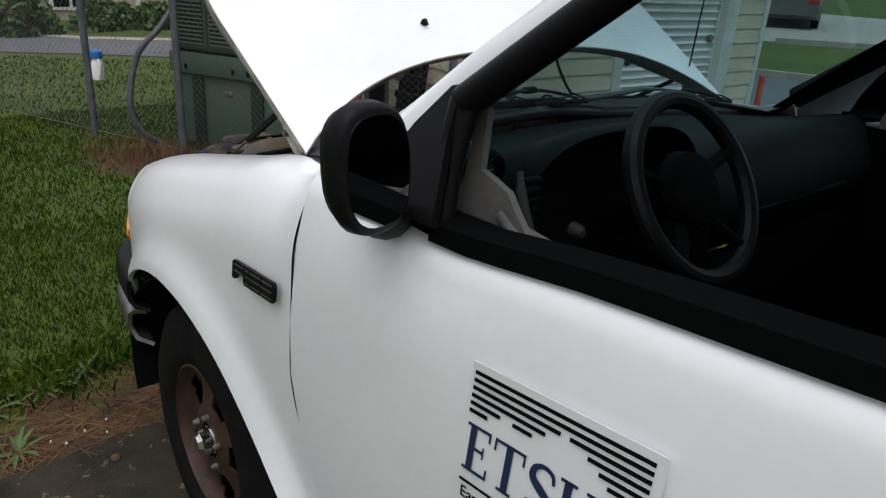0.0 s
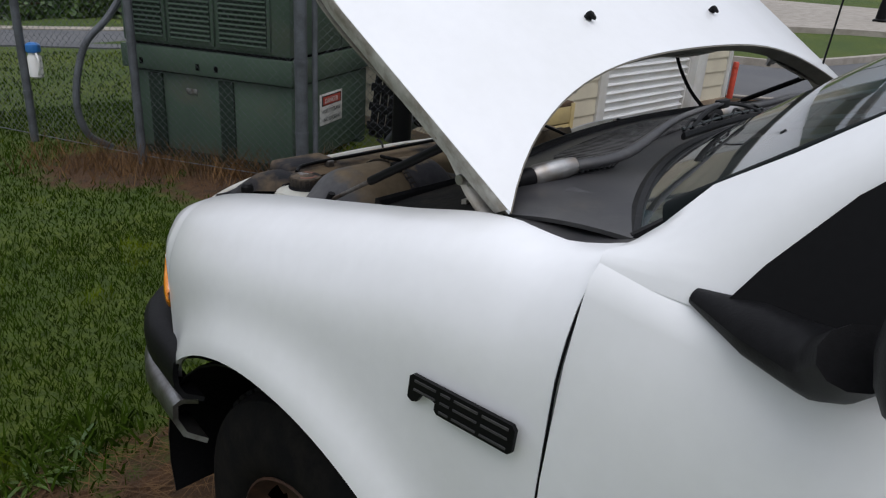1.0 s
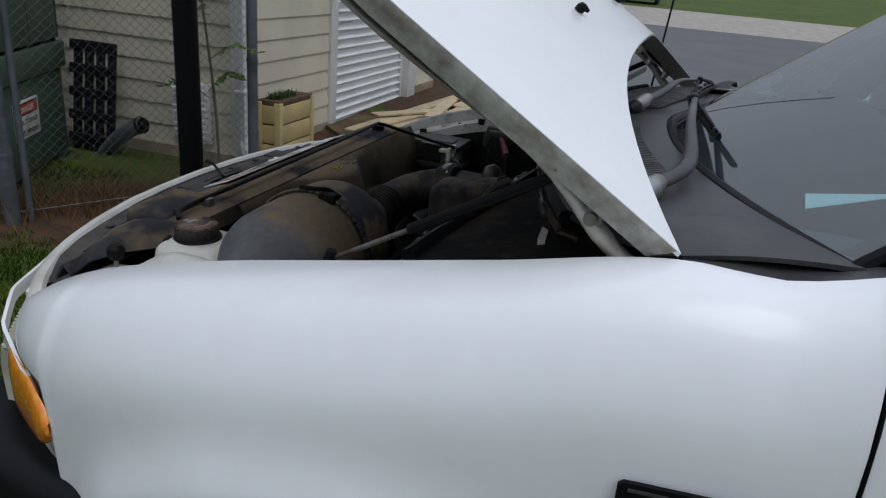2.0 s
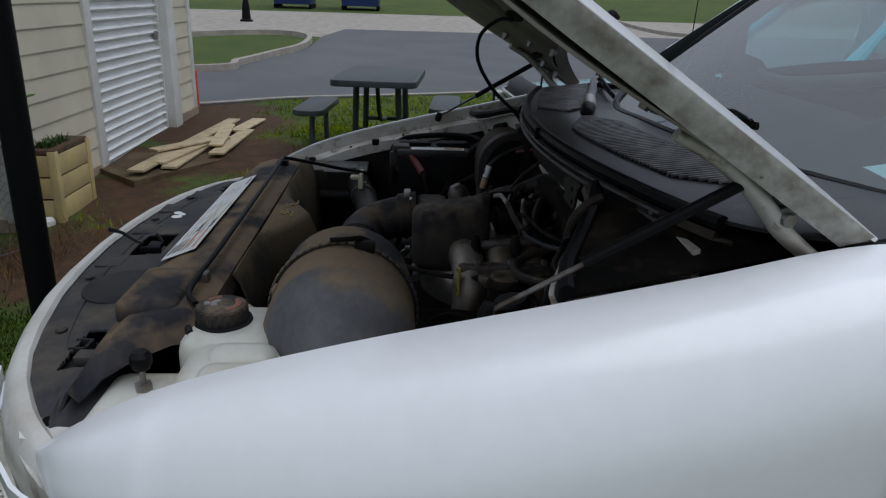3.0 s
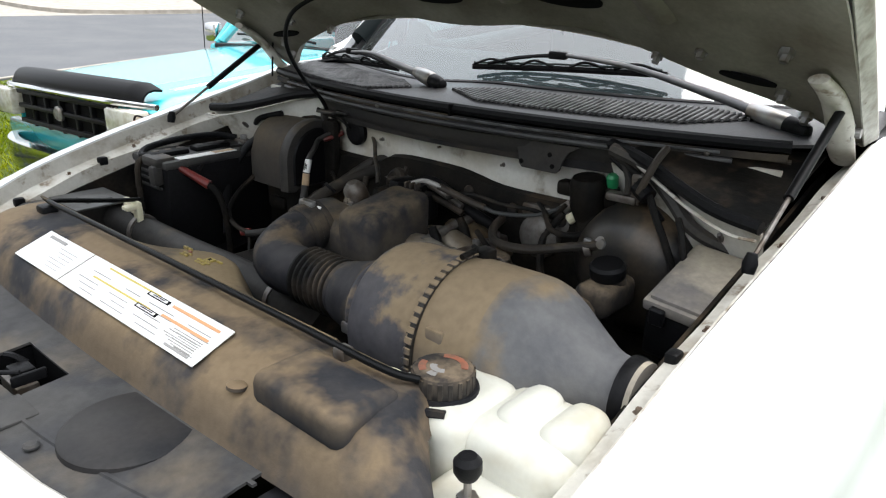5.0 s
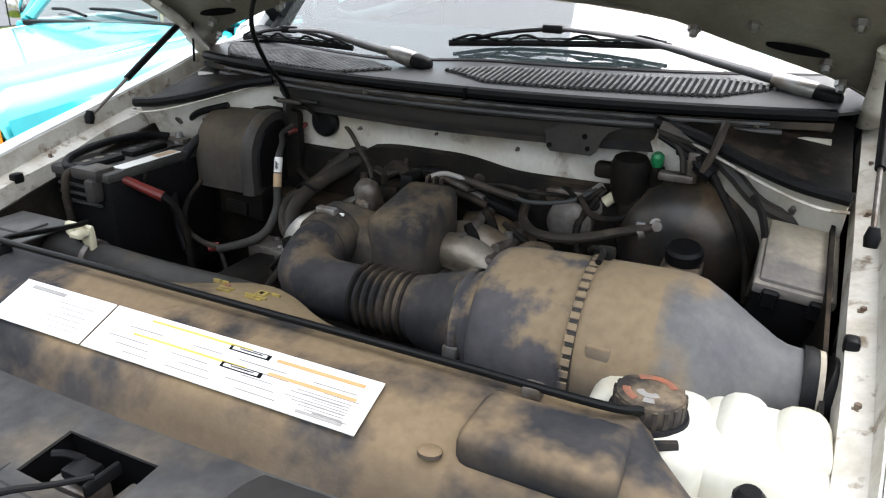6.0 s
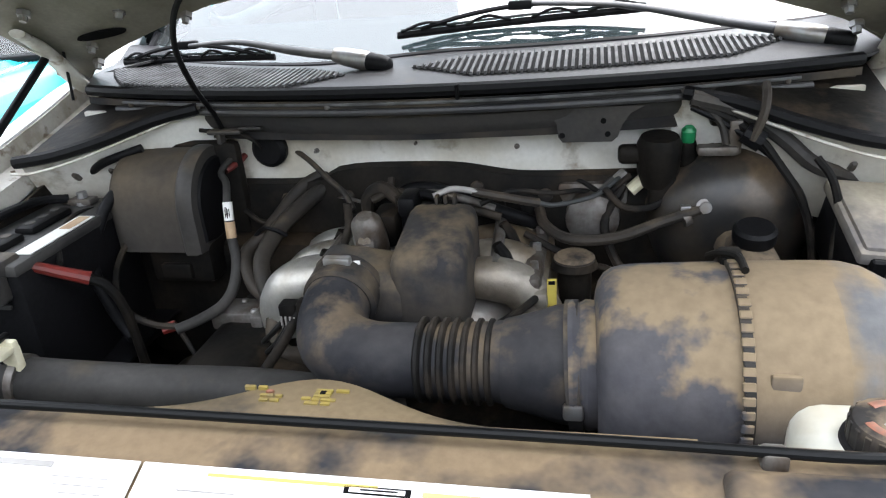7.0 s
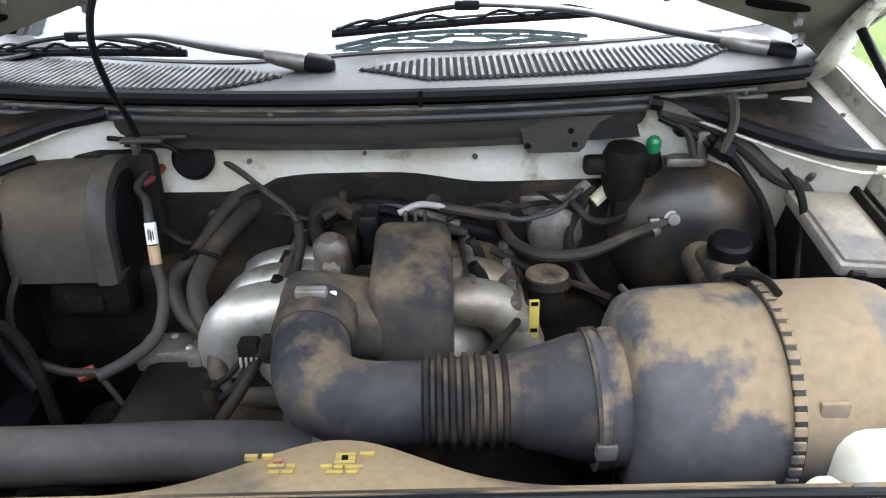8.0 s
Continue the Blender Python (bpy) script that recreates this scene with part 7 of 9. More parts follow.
    part("fuse_box_lid", join(box(-0.057, 0.057, -0.097, 0.092, -0.014, 0.006, 0.006, 2, tilt), box(-0.05, 0.05, -0.088, 0.084, 0.0, 0.012, 0.01, 2, tilt)), "lid", f, "dusty pale grey lid")
    for x in (-0.035, 0.03):
        part("lid_clip", box(x - 0.012, x + 0.012, 0.088, 0.10, -0.03, 0.0, 0.003, 1, tilt), "black", f)
    # cruise actuator, plugs and hoses by the firewall
    a = part("cruise_actuator", join(lathe((-0.385, 0.03, 1.06), (-0.385, 0.04, 1.145), [(0, 0.025), (0.3, 0.034), (0.85, 0.036), (1, 0.03)], 20), box(-0.36, -0.32, 0.02, 0.05, 1.10, 1.13, 0.008), box(-0.42, -0.37, 0.02, 0.055, 1.02, 1.08, 0.01)), "dark", truck, "black dusty vacuum actuator", 45)
    part("green_cap", join(lathe((-0.43, 0.028, 1.13), (-0.43, 0.034, 1.158), [(0, 0.009), (0.3, 0.0115), (0.8, 0.0115), (1, 0.007)], 14)), "green_cap", truck, "small green plastic cap")
    part("valve_body", lathe((-0.43, 0.026, 1.09), (-0.43, 0.028, 1.132), [(0, 0.012), (0.5, 0.018), (1, 0.013)], 14), "dark", truck)
    part("white_plug", tube([(-0.365, 0.02, 1.068), (-0.342, 0.026, 1.048)], 0.011, 10, 0), "cream", truck, "cream electrical plug")
    part("silver_plug", tube([(-0.335, 0.01, 1.075), (-0.32, 0.015, 1.062)], 0.011, 10, 0), "steel", truck)
    part("oil_cap", join(lathe((-0.252, 0.15, 0.90), (-0.252, 0.147, 0.975), [(0, 0.026), (0.8, 0.028), (0.85, 0.038), (1, 0.034)], 24)), "dark", truck, "dusty oval oil filler")
    part("oil_cap_top", lathe((-0.252, 0.147, 0.975), (-0.252, 0.147, 0.984), [(0, 0.033), (0.5, 0.033), (1, 0.027)], 24), "cap", truck, "tan dust on the oil cap")
    part("dipstick", join(box(-0.228, -0.214, 0.237, 0.243, 0.925, 0.985, 0.001)), "yellow", truck, "yellow dipstick tab")
    for z in (0.935, 0.978):
        part("dipstick_mark", box(-0.226, -0.216, 0.2435, 0.2445, z, z + 0.006), "ink_and_shade", truck)
    hoses = [("vacuum_line", [(-0.30, 0.05, 1.06), (-0.33, 0.07, 1.035), (-0.37, 0.06, 1.03), (-0.405, 0.05, 1.045)], 0.006, "rubber"),
             ("wire_loom", [(-0.09, 0.13, 1.086), (-0.16, 0.12, 1.068), (-0.195, 0.11, 1.058)], 0.0075, "hose_brown"),
             ("wire_loom", [(-0.195, 0.11, 1.058), (-0.222, 0.10, 1.051), (-0.281, 0.06, 1.051), (-0.324, 0.02, 1.069)], 0.0042, "greyp_dark"),
             ("wire_loom", [(-0.33, 0.03, 1.06), (-0.30, 0.05, 1.0), (-0.32, 0.08, 0.94), (-0.36, 0.10, 0.90)], 0.008, "rubber"),
             ("wire_loom", [(-0.43, 0.045, 1.198), (-0.491, 0.06, 1.172), (-0.529, 0.085, 1.147), (-0.553, 0.10, 1.116), (-0.582, 0.11, 1.073), (-0.605, 0.11, 1.016), (-0.616, 0.12, 0.942)], 0.0065, "rubber"),
             ("wire_loom", [(-0.43, 0.045, 1.207), (-0.501, 0.05, 1.186), (-0.56, 0.07, 1.148), (-0.607, 0.08, 1.108), (-0.66, 0.07, 1.085), (-0.73, 0.05, 1.065)], 0.0125, "panel_dust"),
             ("wire_loom", [(-0.43, 0.045, 1.192), (-0.48, 0.06, 1.168), (-0.53, 0.08, 1.135), (-0.56, 0.09, 1.11)], 0.0055, "black"),
             ("hose", [(-0.535, 0.05, 1.225), (-0.533, 0.072, 1.212), (-0.527, 0.09, 1.187), (-0.514, 0.095, 1.15)], 0.0068, "hose_brown"),
             ("hose", [(-0.44, 0.045, 1.193), (-0.456, 0.05, 1.186), (-0.474, 0.06, 1.167), (-0.482, 0.07, 1.137)], 0.0062, "hose_brown"),
             ("wire_loom", [(-0.275, 0.03, 0.97), (-0.275, 0.02, 1.025), (-0.308, 0.01, 1.056), (-0.337, 0.0, 1.071)], 0.0085, "panel_dust"),
             ("vacuum_line", [(-0.10, 0.36, 0.945), (-0.14, 0.33, 0.95), (-0.19, 0.26, 0.955), (-0.215, 0.20, 0.96)], 0.006, "rubber"),
             ("vacuum_line", [(-0.095, 0.33, 0.94), (-0.15, 0.325, 0.942), (-0.18, 0.33, 0.945)], 0.008, "steel")]
    for nme, pts, r, mm in hoses:
        part(nme, tube(pts, r, 8, 6), mm, truck)
    part("firewall_bracket", box(-0.52, -0.46, 0.01, 0.05, 1.16, 1.2, 0.006), "dark", truck)
    part("steering_shaft", tube([(-0.40, 0.05, 0.88), (-0.42, 0.25, 0.75)], 0.02, 10, 0), "dark", truck)
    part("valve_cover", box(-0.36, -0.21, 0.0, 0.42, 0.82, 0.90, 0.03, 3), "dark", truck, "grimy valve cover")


def passenger_side(truck):
    # heater blower cover: a scroll, round over the top, with a lip at its inner end
    def scroll(x, k):
        arc = [(0.05 + 0.093 * k * math.cos(a), 1.048 + 0.096 * k * math.sin(a)) for a in (math.pi * i / 16 for i in range(17))]
        low = [(0.05 - 0.093 * k, 0.975 + 0.07 * (1 - k)), (0.05 - 0.06 * k, 0.972 + 0.07 * (1 - k)), (0.05 + 0.06 * k, 0.972 + 0.07 * (1 - k)), (0.05 + 0.093 * k, 0.978 + 0.07 * (1 - k))]
        return [(x, y, z) for y, z in arc + low]
    b = part("blower_cover", loft([scroll(x, k) for x, k in ((0.574, 0.80), (0.573, 0.90), (0.566, 0.965), (0.552, 1.0), (0.436, 1.0))]), "blower", truck, "dust-topped black heater blower cover", 50)
    part("blower_lip", loft([scroll(x, k) for x, k in ((0.436, 1.0), (0.432, 1.05), (0.412, 1.05), (0.404, 1.02), (0.402, 0.84))]), "panel_dust", b, "rounded lip of the blower cover", 50)
    part("blower_shell", loft([scroll(x, k) for x, k in ((0.402, 0.84), (0.398, 0.80), (0.398, 0.3))]), "black", b)
    part("blower_base", join(box(0.40, 0.53, 0.03, 0.125, 0.905, 0.99, 0.015), box(0.44, 0.50, 0.12, 0.135, 0.92, 0.95, 0.004)), "dark", b)
    part("blower_flange", box(0.36, 0.55, 0.0, 0.03, 0.92, 1.15, 0.02), "dark", b)
    # battery
    t = part("battery", box(0.573, 0.738, 0.075, 0.375, 0.80, 1.048, 0.010), "black", truck, "black car battery with vent caps and label")
    part("battery_lid", box(0.571, 0.740, 0.072, 0.378, 1.040, 1.060, 0.006), "lid_dark", t, "grey dusted battery top")
    for z in (0.99, 1.008, 1.026):
        part("case_rib", box(0.60, 0.736, 0.374, 0.381, z - 0.004, z + 0.003, 0.002), "lid_dark", t)
    for y in (0.205, 0.325):
        part("vent_cap", box(0.632, 0.672, y - 0.052, y + 0.052, 1.056, 1.073, 0.008), "black_sat", t, "grey-topped vent strip")
        for k in range(3):
            part("cap_slot", lathe((0.652, y - 0.032 + 0.032 * k, 1.072), (0.652, y - 0.032 + 0.032 * k, 1.0745), [(0, 0.010), (1, 0.009)], 12), "panel_dust", t)
    part("battery_label", box(0.575, 0.606, 0.175, 0.335, 1.0605, 1.0622), "label", t, "white battery label")
    part("label_bar", box(0.580, 0.600, 0.180, 0.235, 1.0624, 1.0632), "tan_tape", t)
    part("terminal", lathe((0.643, 0.108, 1.055), (0.643, 0.108, 1.083), [(0, 0.016), (0.4, 0.016), (0.4, 0.010), (1, 0.009)], 8), "steel", t)
    part("terminal_clamp", join(box(0.620, 0.668, 0.094, 0.122, 1.060, 1.072, 0.004), box(0.664, 0.69, 0.10, 0.115, 1.060, 1.069, 0.003)), "weld", t, "grey terminal clamp")
    part("terminal_boot", join(box(0.588, 0.665, 0.338, 0.392, 1.042, 1.070, 0.010), box(0.592, 0.62, 0.37, 0.400, 1.0, 1.05, 0.008)), "panel_dust", t, "dusty black terminal cover")
    part("red_cable", tube([(0.600, 0.352, 1.050), (0.583, 0.340, 1.044), (0.548, 0.318, 1.022), (0.513, 0.300, 1.003)], [0.0075, 0.0085, 0.010, 0.0115], 10, 6), "red", t, "red battery cable")
    part("cable_loom", tube([(0.517, 0.302, 1.005), (0.492, 0.292, 0.985), (0.476, 0.284, 0.93), (0.47, 0.28, 0.80)], 0.0085, 10, 6), "dark", t, "black loom over the battery cable")
    part("black_cable", tube([(0.66, 0.36, 1.062), (0.69, 0.375, 1.06), (0.715, 0.34, 1.072), (0.722, 0.24, 1.080), (0.705, 0.15, 1.080), (0.67, 0.112, 1.072)], 0.0085, 10, 6), "black", t)
    part("drop_cable", tube([(0.668, 0.372, 1.06), (0.676, 0.392, 1.045), (0.680, 0.396, 1.0), (0.678, 0.394, 0.93)], 0.008, 10, 6), "rubber", t)
    part("battery_tray", box(0.555, 0.735, 0.06, 0.40, 0.78, 0.81, 0.01), "dark", t)
    # battery lead with a white tape band running down
    part("taped_cable", tube([(0.375, 0.02, 1.118), (0.382, 0.06, 1.102), (0.36, 0.09, 1.091), (0.347, 0.124, 1.063), (0.342, 0.14, 1.004), (0.331, 0.16, 0.966), (0.332, 0.19, 0.93), (0.341, 0.22, 0.914), (0.362, 0.255, 0.908), (0.394, 0.284, 0.902)], [0.0055, 0.006, 0.0065, 0.007, 0.0085, 0.0095, 0.0095, 0.0095, 0.009, 0.0085], 12, 6), "rad_hose", truck, "grey-brown cable in corrugated loom")
    part("tape_band", tube([(0.347, 0.122, 1.067), (0.3445, 0.132, 1.036)], 0.0086, 14, 0), "label", truck, "white tape band")
    part("tape_mark", box(0.3445, 0.347, 0.1338, 0.1362, 1.045, 1.062, 0.0005), "greyp", truck)
    part("tape_band", tube([(0.3443, 0.1325, 1.034), (0.3425, 0.139, 1.006)], 0.009, 14, 0), "tan_tape", truck, "tan printed tape band")
    part("red_plug", tube([(0.38, 0.045, 1.10), (0.372, 0.03, 1.104), (0.367, 0.012, 1.108), (0.362, -0.004, 1.114)], 0.0062, 8, 4), "red", truck, "red wire plug")
    part("grommet", lathe((0.31, -0.01, 1.125), (0.31, 0.008, 1.125), [(0, 0.034), (0.6, 0.034), (1, 0.026)], 20), "black", truck, "black firewall grommet")
    hoses = [("heater_hose", [(0.10, -0.045, 1.07), (0.148, -0.04, 1.075), (0.203, -0.025, 1.072), (0.253, 0.005, 1.053), (0.289, 0.067, 1.01), (0.304, 0.10, 0.992), (0.322, 0.125, 0.978), (0.319, 0.15, 0.964), (0.293, 0.185, 0.936), (0.253, 0.21, 0.914), (0.236, 0.24, 0.885), (0.235, 0.25, 0.85)], 0.0125, "hose_brown"),
             ("heater_hose", [(0.09, -0.045, 1.065), (0.134, -0.04, 1.068), (0.18, -0.025, 1.06), (0.222, 0.015, 1.044), (0.257, 0.09, 1.019), (0.273, 0.145, 0.995), (0.275, 0.177, 0.975), (0.262, 0.205, 0.948), (0.240, 0.232, 0.914), (0.233, 0.258, 0.882), (0.213, 0.272, 0.857), (0.158, 0.30, 0.873), (0.106, 0.325, 0.89), (0.05, 0.345, 0.89)], 0.0148, "hose_brown"),
             ("vacuum_line", [(0.318, -0.046, 1.127), (0.289, -0.033, 1.123), (0.24, 0.0, 1.108), (0.185, 0.05, 1.086), (0.146, 0.08, 1.068), (0.125, 0.10, 1.045)], 0.0052, "hose_brown"),
             ("vacuum_line", [(0.12, 0.14, 1.07), (0.12, 0.15, 1.03), (0.125, 0.18, 1.0), (0.118, 0.20, 0.985)], 0.007, "rubber"),
             ("wire_loom", [(0.55, 0.10, 1.10), (0.575, 0.15, 1.06), (0.585, 0.20, 0.98), (0.54, 0.24, 0.92), (0.48, 0.28, 0.88)], 0.011, "black"),
             ("wire_loom", [(0.53, 0.06, 1.15), (0.60, 0.08, 1.13), (0.66, 0.06, 1.10), (0.73, 0.05, 1.08)], 0.008, "black"),
             ("wire_loom", [(0.14, 0.34, 0.98), (0.17, 0.36, 0.93), (0.20, 0.37, 0.89)], 0.008, "rubber"),
             ("wire_loom", [(0.10, 0.05, 1.02), (0.05, 0.03, 1.05), (0.0, 0.04, 1.06), (-0.06, 0.06, 1.05), (-0.12, 0.07, 1.03), (-0.18, 0.05, 1.0)], 0.012, "black"),
             ("fuel_line", [(0.04, 0.09, 1.04), (0.0, 0.08, 1.065), (-0.06, 0.09, 1.06), (-0.12, 0.09, 1.04)], 0.007, "weld"),
             ("fuel_line", [(0.04, 0.11, 1.03), (-0.01, 0.10, 1.05), (-0.07, 0.11, 1.05), (-0.13, 0.10, 1.03)], 0.007, "rubber"),
             ("radiator_hose", [(0.60, 0.50, 0.95), (0.50, 0.47, 0.92), (0.35, 0.445, 0.90), (0.18, 0.435, 0.895), (0.05, 0.43, 0.88), (0.0, 0.40, 0.84)], 0.036, "rad_hose"),
             ("blue_wire", [(-0.03, 0.15, 1.085), (-0.06, 0.14, 1.094), (-0.10, 0.13, 1.085)], 0.005, "greyp")]
    for nme, pts, r, mm in hoses:
        part(nme, tube(pts, r, 12, 7), mm, truck)
    part("hose_tie", tube([(0.245, 0.125, 1.005), (0.262, 0.135, 1.020), (0.292, 0.115, 1.014), (0.312, 0.11, 0.998)], 0.004, 8, 4), "black", truck)
    part("line_end", tube([(0.318, -0.046, 1.127), (0.334, -0.044, 1.126)], 0.0085, 8, 0), "dark", truck)
    # plugs, wires and small lines round the throttle
    more = [("wire", [(0.16, 0.335, 0.97), (0.19, 0.345, 0.94), (0.215, 0.33, 0.915), (0.225, 0.30, 0.90)], 0.0045),
            ("wire", [(0.155, 0.34, 0.965), (0.18, 0.355, 0.93), (0.205, 0.345, 0.905)], 0.0045),
            ("wire", [(0.43, 0.02, 1.17), (0.36, 0.03, 1.165), (0.33, 0.02, 1.15), (0.32, 0.0, 1.12)], 0.004),
            ("wire", [(-0.10, 0.12, 1.06), (-0.15, 0.10, 1.075), (-0.21, 0.07, 1.06), (-0.26, 0.03, 1.05), (-0.30, 0.0, 1.03)], 0.0045),
            ("wire", [(0.36, 0.04, 1.02), (0.32, 0.05, 1.0), (0.27, 0.03, 1.01), (0.22, -0.01, 1.04)], 0.005),
            ("wire", [(-0.34, 0.04, 1.08), (-0.30, 0.03, 1.045), (-0.26, 0.01, 1.06), (-0.23, -0.01, 1.05)], 0.005),
            ("wire", [(0.60, 0.10, 1.05), (0.62, 0.16, 1.06), (0.60, 0.24, 1.05), (0.56, 0.30, 1.03)], 0.005),
            ("wire", [(0.56, 0.12, 1.0), (0.545, 0.2, 0.96), (0.50, 0.26, 0.93), (0.44, 0.28, 0.91), (0.38, 0.27, 0.90)], 0.006),
            ("wire", [(0.40, 0.27, 0.90), (0.36, 0.30, 0.87), (0.33, 0.33, 0.85)], 0.0045),
            ("wire", [(-0.17, 0.10, 1.0), (-0.22, 0.12, 0.98), (-0.26, 0.10, 0.95), (-0.31, 0.09, 0.93), (-0.36, 0.12, 0.92)], 0.006),
            ("wire", [(-0.60, 0.12, 1.13), (-0.62, 0.14, 1.10), (-0.63, 0.15, 1.05), (-0.62, 0.18, 0.98)], 0.006),
            ("wire", [(-0.30, 0.30, 0.90), (-0.33, 0.26, 0.93), (-0.38, 0.22, 0.93), (-0.44, 0.24, 0.92)], 0.007)]
    for nme, pts, r in more:
        part(nme, tube(pts, r, 7, 6), "rubber", truck)
    part("bare_wire_tip", tube([(0.405, 0.265, 0.90), (0.425, 0.275, 0.897)], 0.0095, 8, 0), "red", truck, "red wire at the cable end")
    p = part("ribbed_plug", box(0.145, 0.172, 0.325, 0.35, 0.955, 0.99, 0.004), "dark", truck, "grey ribbed plug")
    for k in range(4):
        part("plug_rib", box(0.1455 + 0.007 * k, 0.149 + 0.007 * k, 0.349, 0.3525, 0.957, 0.972, 0.001), "greyp", p)
    part("hose_cuff", lathe((0.07, 0.365, 1.004), (0.0685, 0.318, 1.012), [(0, 0.0485), (0.1, 0.0535), (0.35, 0.0535), (0.4, 0.0505), (0.7, 0.0505), (0.75, 0.0535), (1, 0.0535)], 32), "dusty", truck, "ribbed hose cuff")
    part("inspection_slot", box(0.04, 0.085, 0.335, 0.341, 1.049, 1.058, 0.002), "label", truck, "small white sticker")
    for x, y, z, r in ((-0.02, 0.03, 1.035, 0.016), (-0.07, 0.02, 1.03, 0.014), (-0.12, 0.03, 1.02, 0.016), (0.10, 0.02, 1.03, 0.015)):
        part("injector_plug", join(lathe((x, y, z - 0.03), (x, y + 0.01, z + 0.02), [(0, r), (0.6, r), (0.7, r * 0.8), (1, r * 0.7)], 12), box(x - 0.012, x + 0.012, y + 0.005, y + 0.03, z - 0.005, z + 0.015, 0.004)), "dark", truck)
    part("fuel_rail", tube([(0.135, 0.02, 1.0), (0.14, 0.10, 1.0), (0.145, 0.22, 0.99)], 0.011, 10, 4), "weld", truck, "dull steel fuel rail")
    part("fuel_rail", tube([(-0.125, 0.03, 1.01), (-0.13, 0.12, 1.01), (-0.135, 0.23, 1.0)], 0.010, 10, 4), "weld", truck, "dull steel fuel rail")
    for y in (0.03, 0.115, 0.2):
        part("injector", lathe((0.165, y, 0.955), (0.145, y, 1.01), [(0, 0.009), (0.6, 0.012), (1, 0.008)], 10), "dark", truck)
        part("injector", lathe((-0.16, y, 0.975), (-0.135, y, 1.025), [(0, 0.009), (0.6, 0.012), (1, 0.008)], 10), "dark", truck)
    part("manifold_end", box(-0.205, -0.175, 0.03, 0.24, 0.955, 0.985, 0.01), "weld", truck, "steel bracket along the runners")
    for y in (0.06, 0.13, 0.2):
        part("flange_bolt", lathe((-0.192, y, 0.982), (-0.192, y, 0.995), [(0, 0.008), (1, 0.007)], 6), "steel", truck)
    part("wiper_motor", join(lathe((-0.28, 0.0, 1.0), (-0.28, 0.05, 1.0), [(0, 0.05), (0.8, 0.045), (1, 0.03)], 20), box(-0.34, -0.22, -0.01, 0.02, 0.95, 1.06, 0.01)), "weld", truck, "grey metal motor housing")
    part("booster_bracket", join(box(-0.50, -0.44, 0.05, 0.075, 1.12, 1.135, 0.004), box(-0.505, -0.485, 0.05, 0.07, 1.12, 1.175, 0.004)), "weld", truck)
    # alternator
    a = part("alternator", lathe((0.285, 0.215, 0.80), (0.285, 0.345, 0.80), [(0, 0.045), (0.06, 0.066), (0.12, 0.074), (0.42, 0.074), (0.45, 0.070), (0.55, 0.070), (0.58, 0.074), (0.85, 0.074), (0.95, 0.060), (1, 0.02)], 36), "alu_pale", truck, "cast aluminium alternator with cooling slots", 40)
    for k in range(28):
        t = 2 * math.pi * k / 28
        for y in (0.245, 0.315):
            part("vent_slot", box(-0.0035, 0.0035, y - 0.012, y + 0.012, 0.0715, 0.0755, 0, 1, Matrix.Translation((0.285, 0, 0.80)) @ Matrix.Rotation(t, 4, "Y")), "ink_and_shade", a)
    for t in (0.5, -0.7):
        part("case_lug", box(-0.012, 0.012, 0.235, 0.325, 0.066, 0.088, 0.006, 2, Matrix.Translation((0.285, 0, 0.80)) @ Matrix.Rotation(t, 4, "Y")), "alu_pale", a)
    k = part("alternator_bracket", join(box(0.272, 0.366, 0.165, 0.225, 0.868, 0.902, 0.006, 2), box(0.262, 0.285, 0.19, 0.24, 0.85, 0.905, 0.006, 2), box(0.305, 0.318, 0.19, 0.215, 0.80, 0.87, 0.003), box(0.278, 0.29, 0.20, 0.22, 0.80, 0.87, 0.003)), "weld", a)
    for x, y in ((0.35, 0.21), (0.285, 0.215), (0.318, 0.18)):
        part("bracket_bolt", lathe((x, y, 0.90), (x, y, 0.907), [(0, 0.007), (0.6, 0.007), (1, 0.004)], 8), "steel", k)
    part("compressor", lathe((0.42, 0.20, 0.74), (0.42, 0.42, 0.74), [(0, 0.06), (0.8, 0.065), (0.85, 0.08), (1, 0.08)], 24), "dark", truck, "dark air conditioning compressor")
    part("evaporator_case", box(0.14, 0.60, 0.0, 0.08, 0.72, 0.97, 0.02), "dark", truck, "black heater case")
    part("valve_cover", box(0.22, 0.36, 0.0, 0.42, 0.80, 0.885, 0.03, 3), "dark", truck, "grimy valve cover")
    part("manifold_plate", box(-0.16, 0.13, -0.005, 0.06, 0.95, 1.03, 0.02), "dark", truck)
    part("reed_valve", join(box(0.03, 0.075, 0.10, 0.17, 1.0, 1.06, 0.012), lathe((0.03, 0.12, 1.05), (0.03, 0.12, 1.075), [(0, 0.014), (1, 0.012)], 12)), "dark", truck)
    part("connector", box(0.105, 0.14, 0.335, 0.36, 0.965, 1.0, 0.006), "dark", truck, "dusty connector block")


bay_shell(truck)
intake(truck)
air_filter(truck)
radiator_top(truck)
tanks(truck)
driver_side(truck)
passenger_side(truck)


def hardware(truck):
    # worm-drive clamps, ties and bolts on the hoses and panels
    def clamp(p, d, r):
        p, d = Vector(p), Vector(d).normalized()
        c = part("hose_clamp", lathe(p - d * 0.006, p + d * 0.006, [(0, r), (0, r + 0.002), (1, r + 0.002), (1, r)], 24), "weld", truck, "dull steel hose clamp")
        part("clamp_screw", box(p.x - 0.008, p.x + 0.008, p.y - 0.006, p.y + 0.006, p.z + r, p.z + r + 0.009, 0.002), "steel", c)
    clamp((0.52, 0.476, 0.927), (1, 0.1, 0.1), 0.0365)
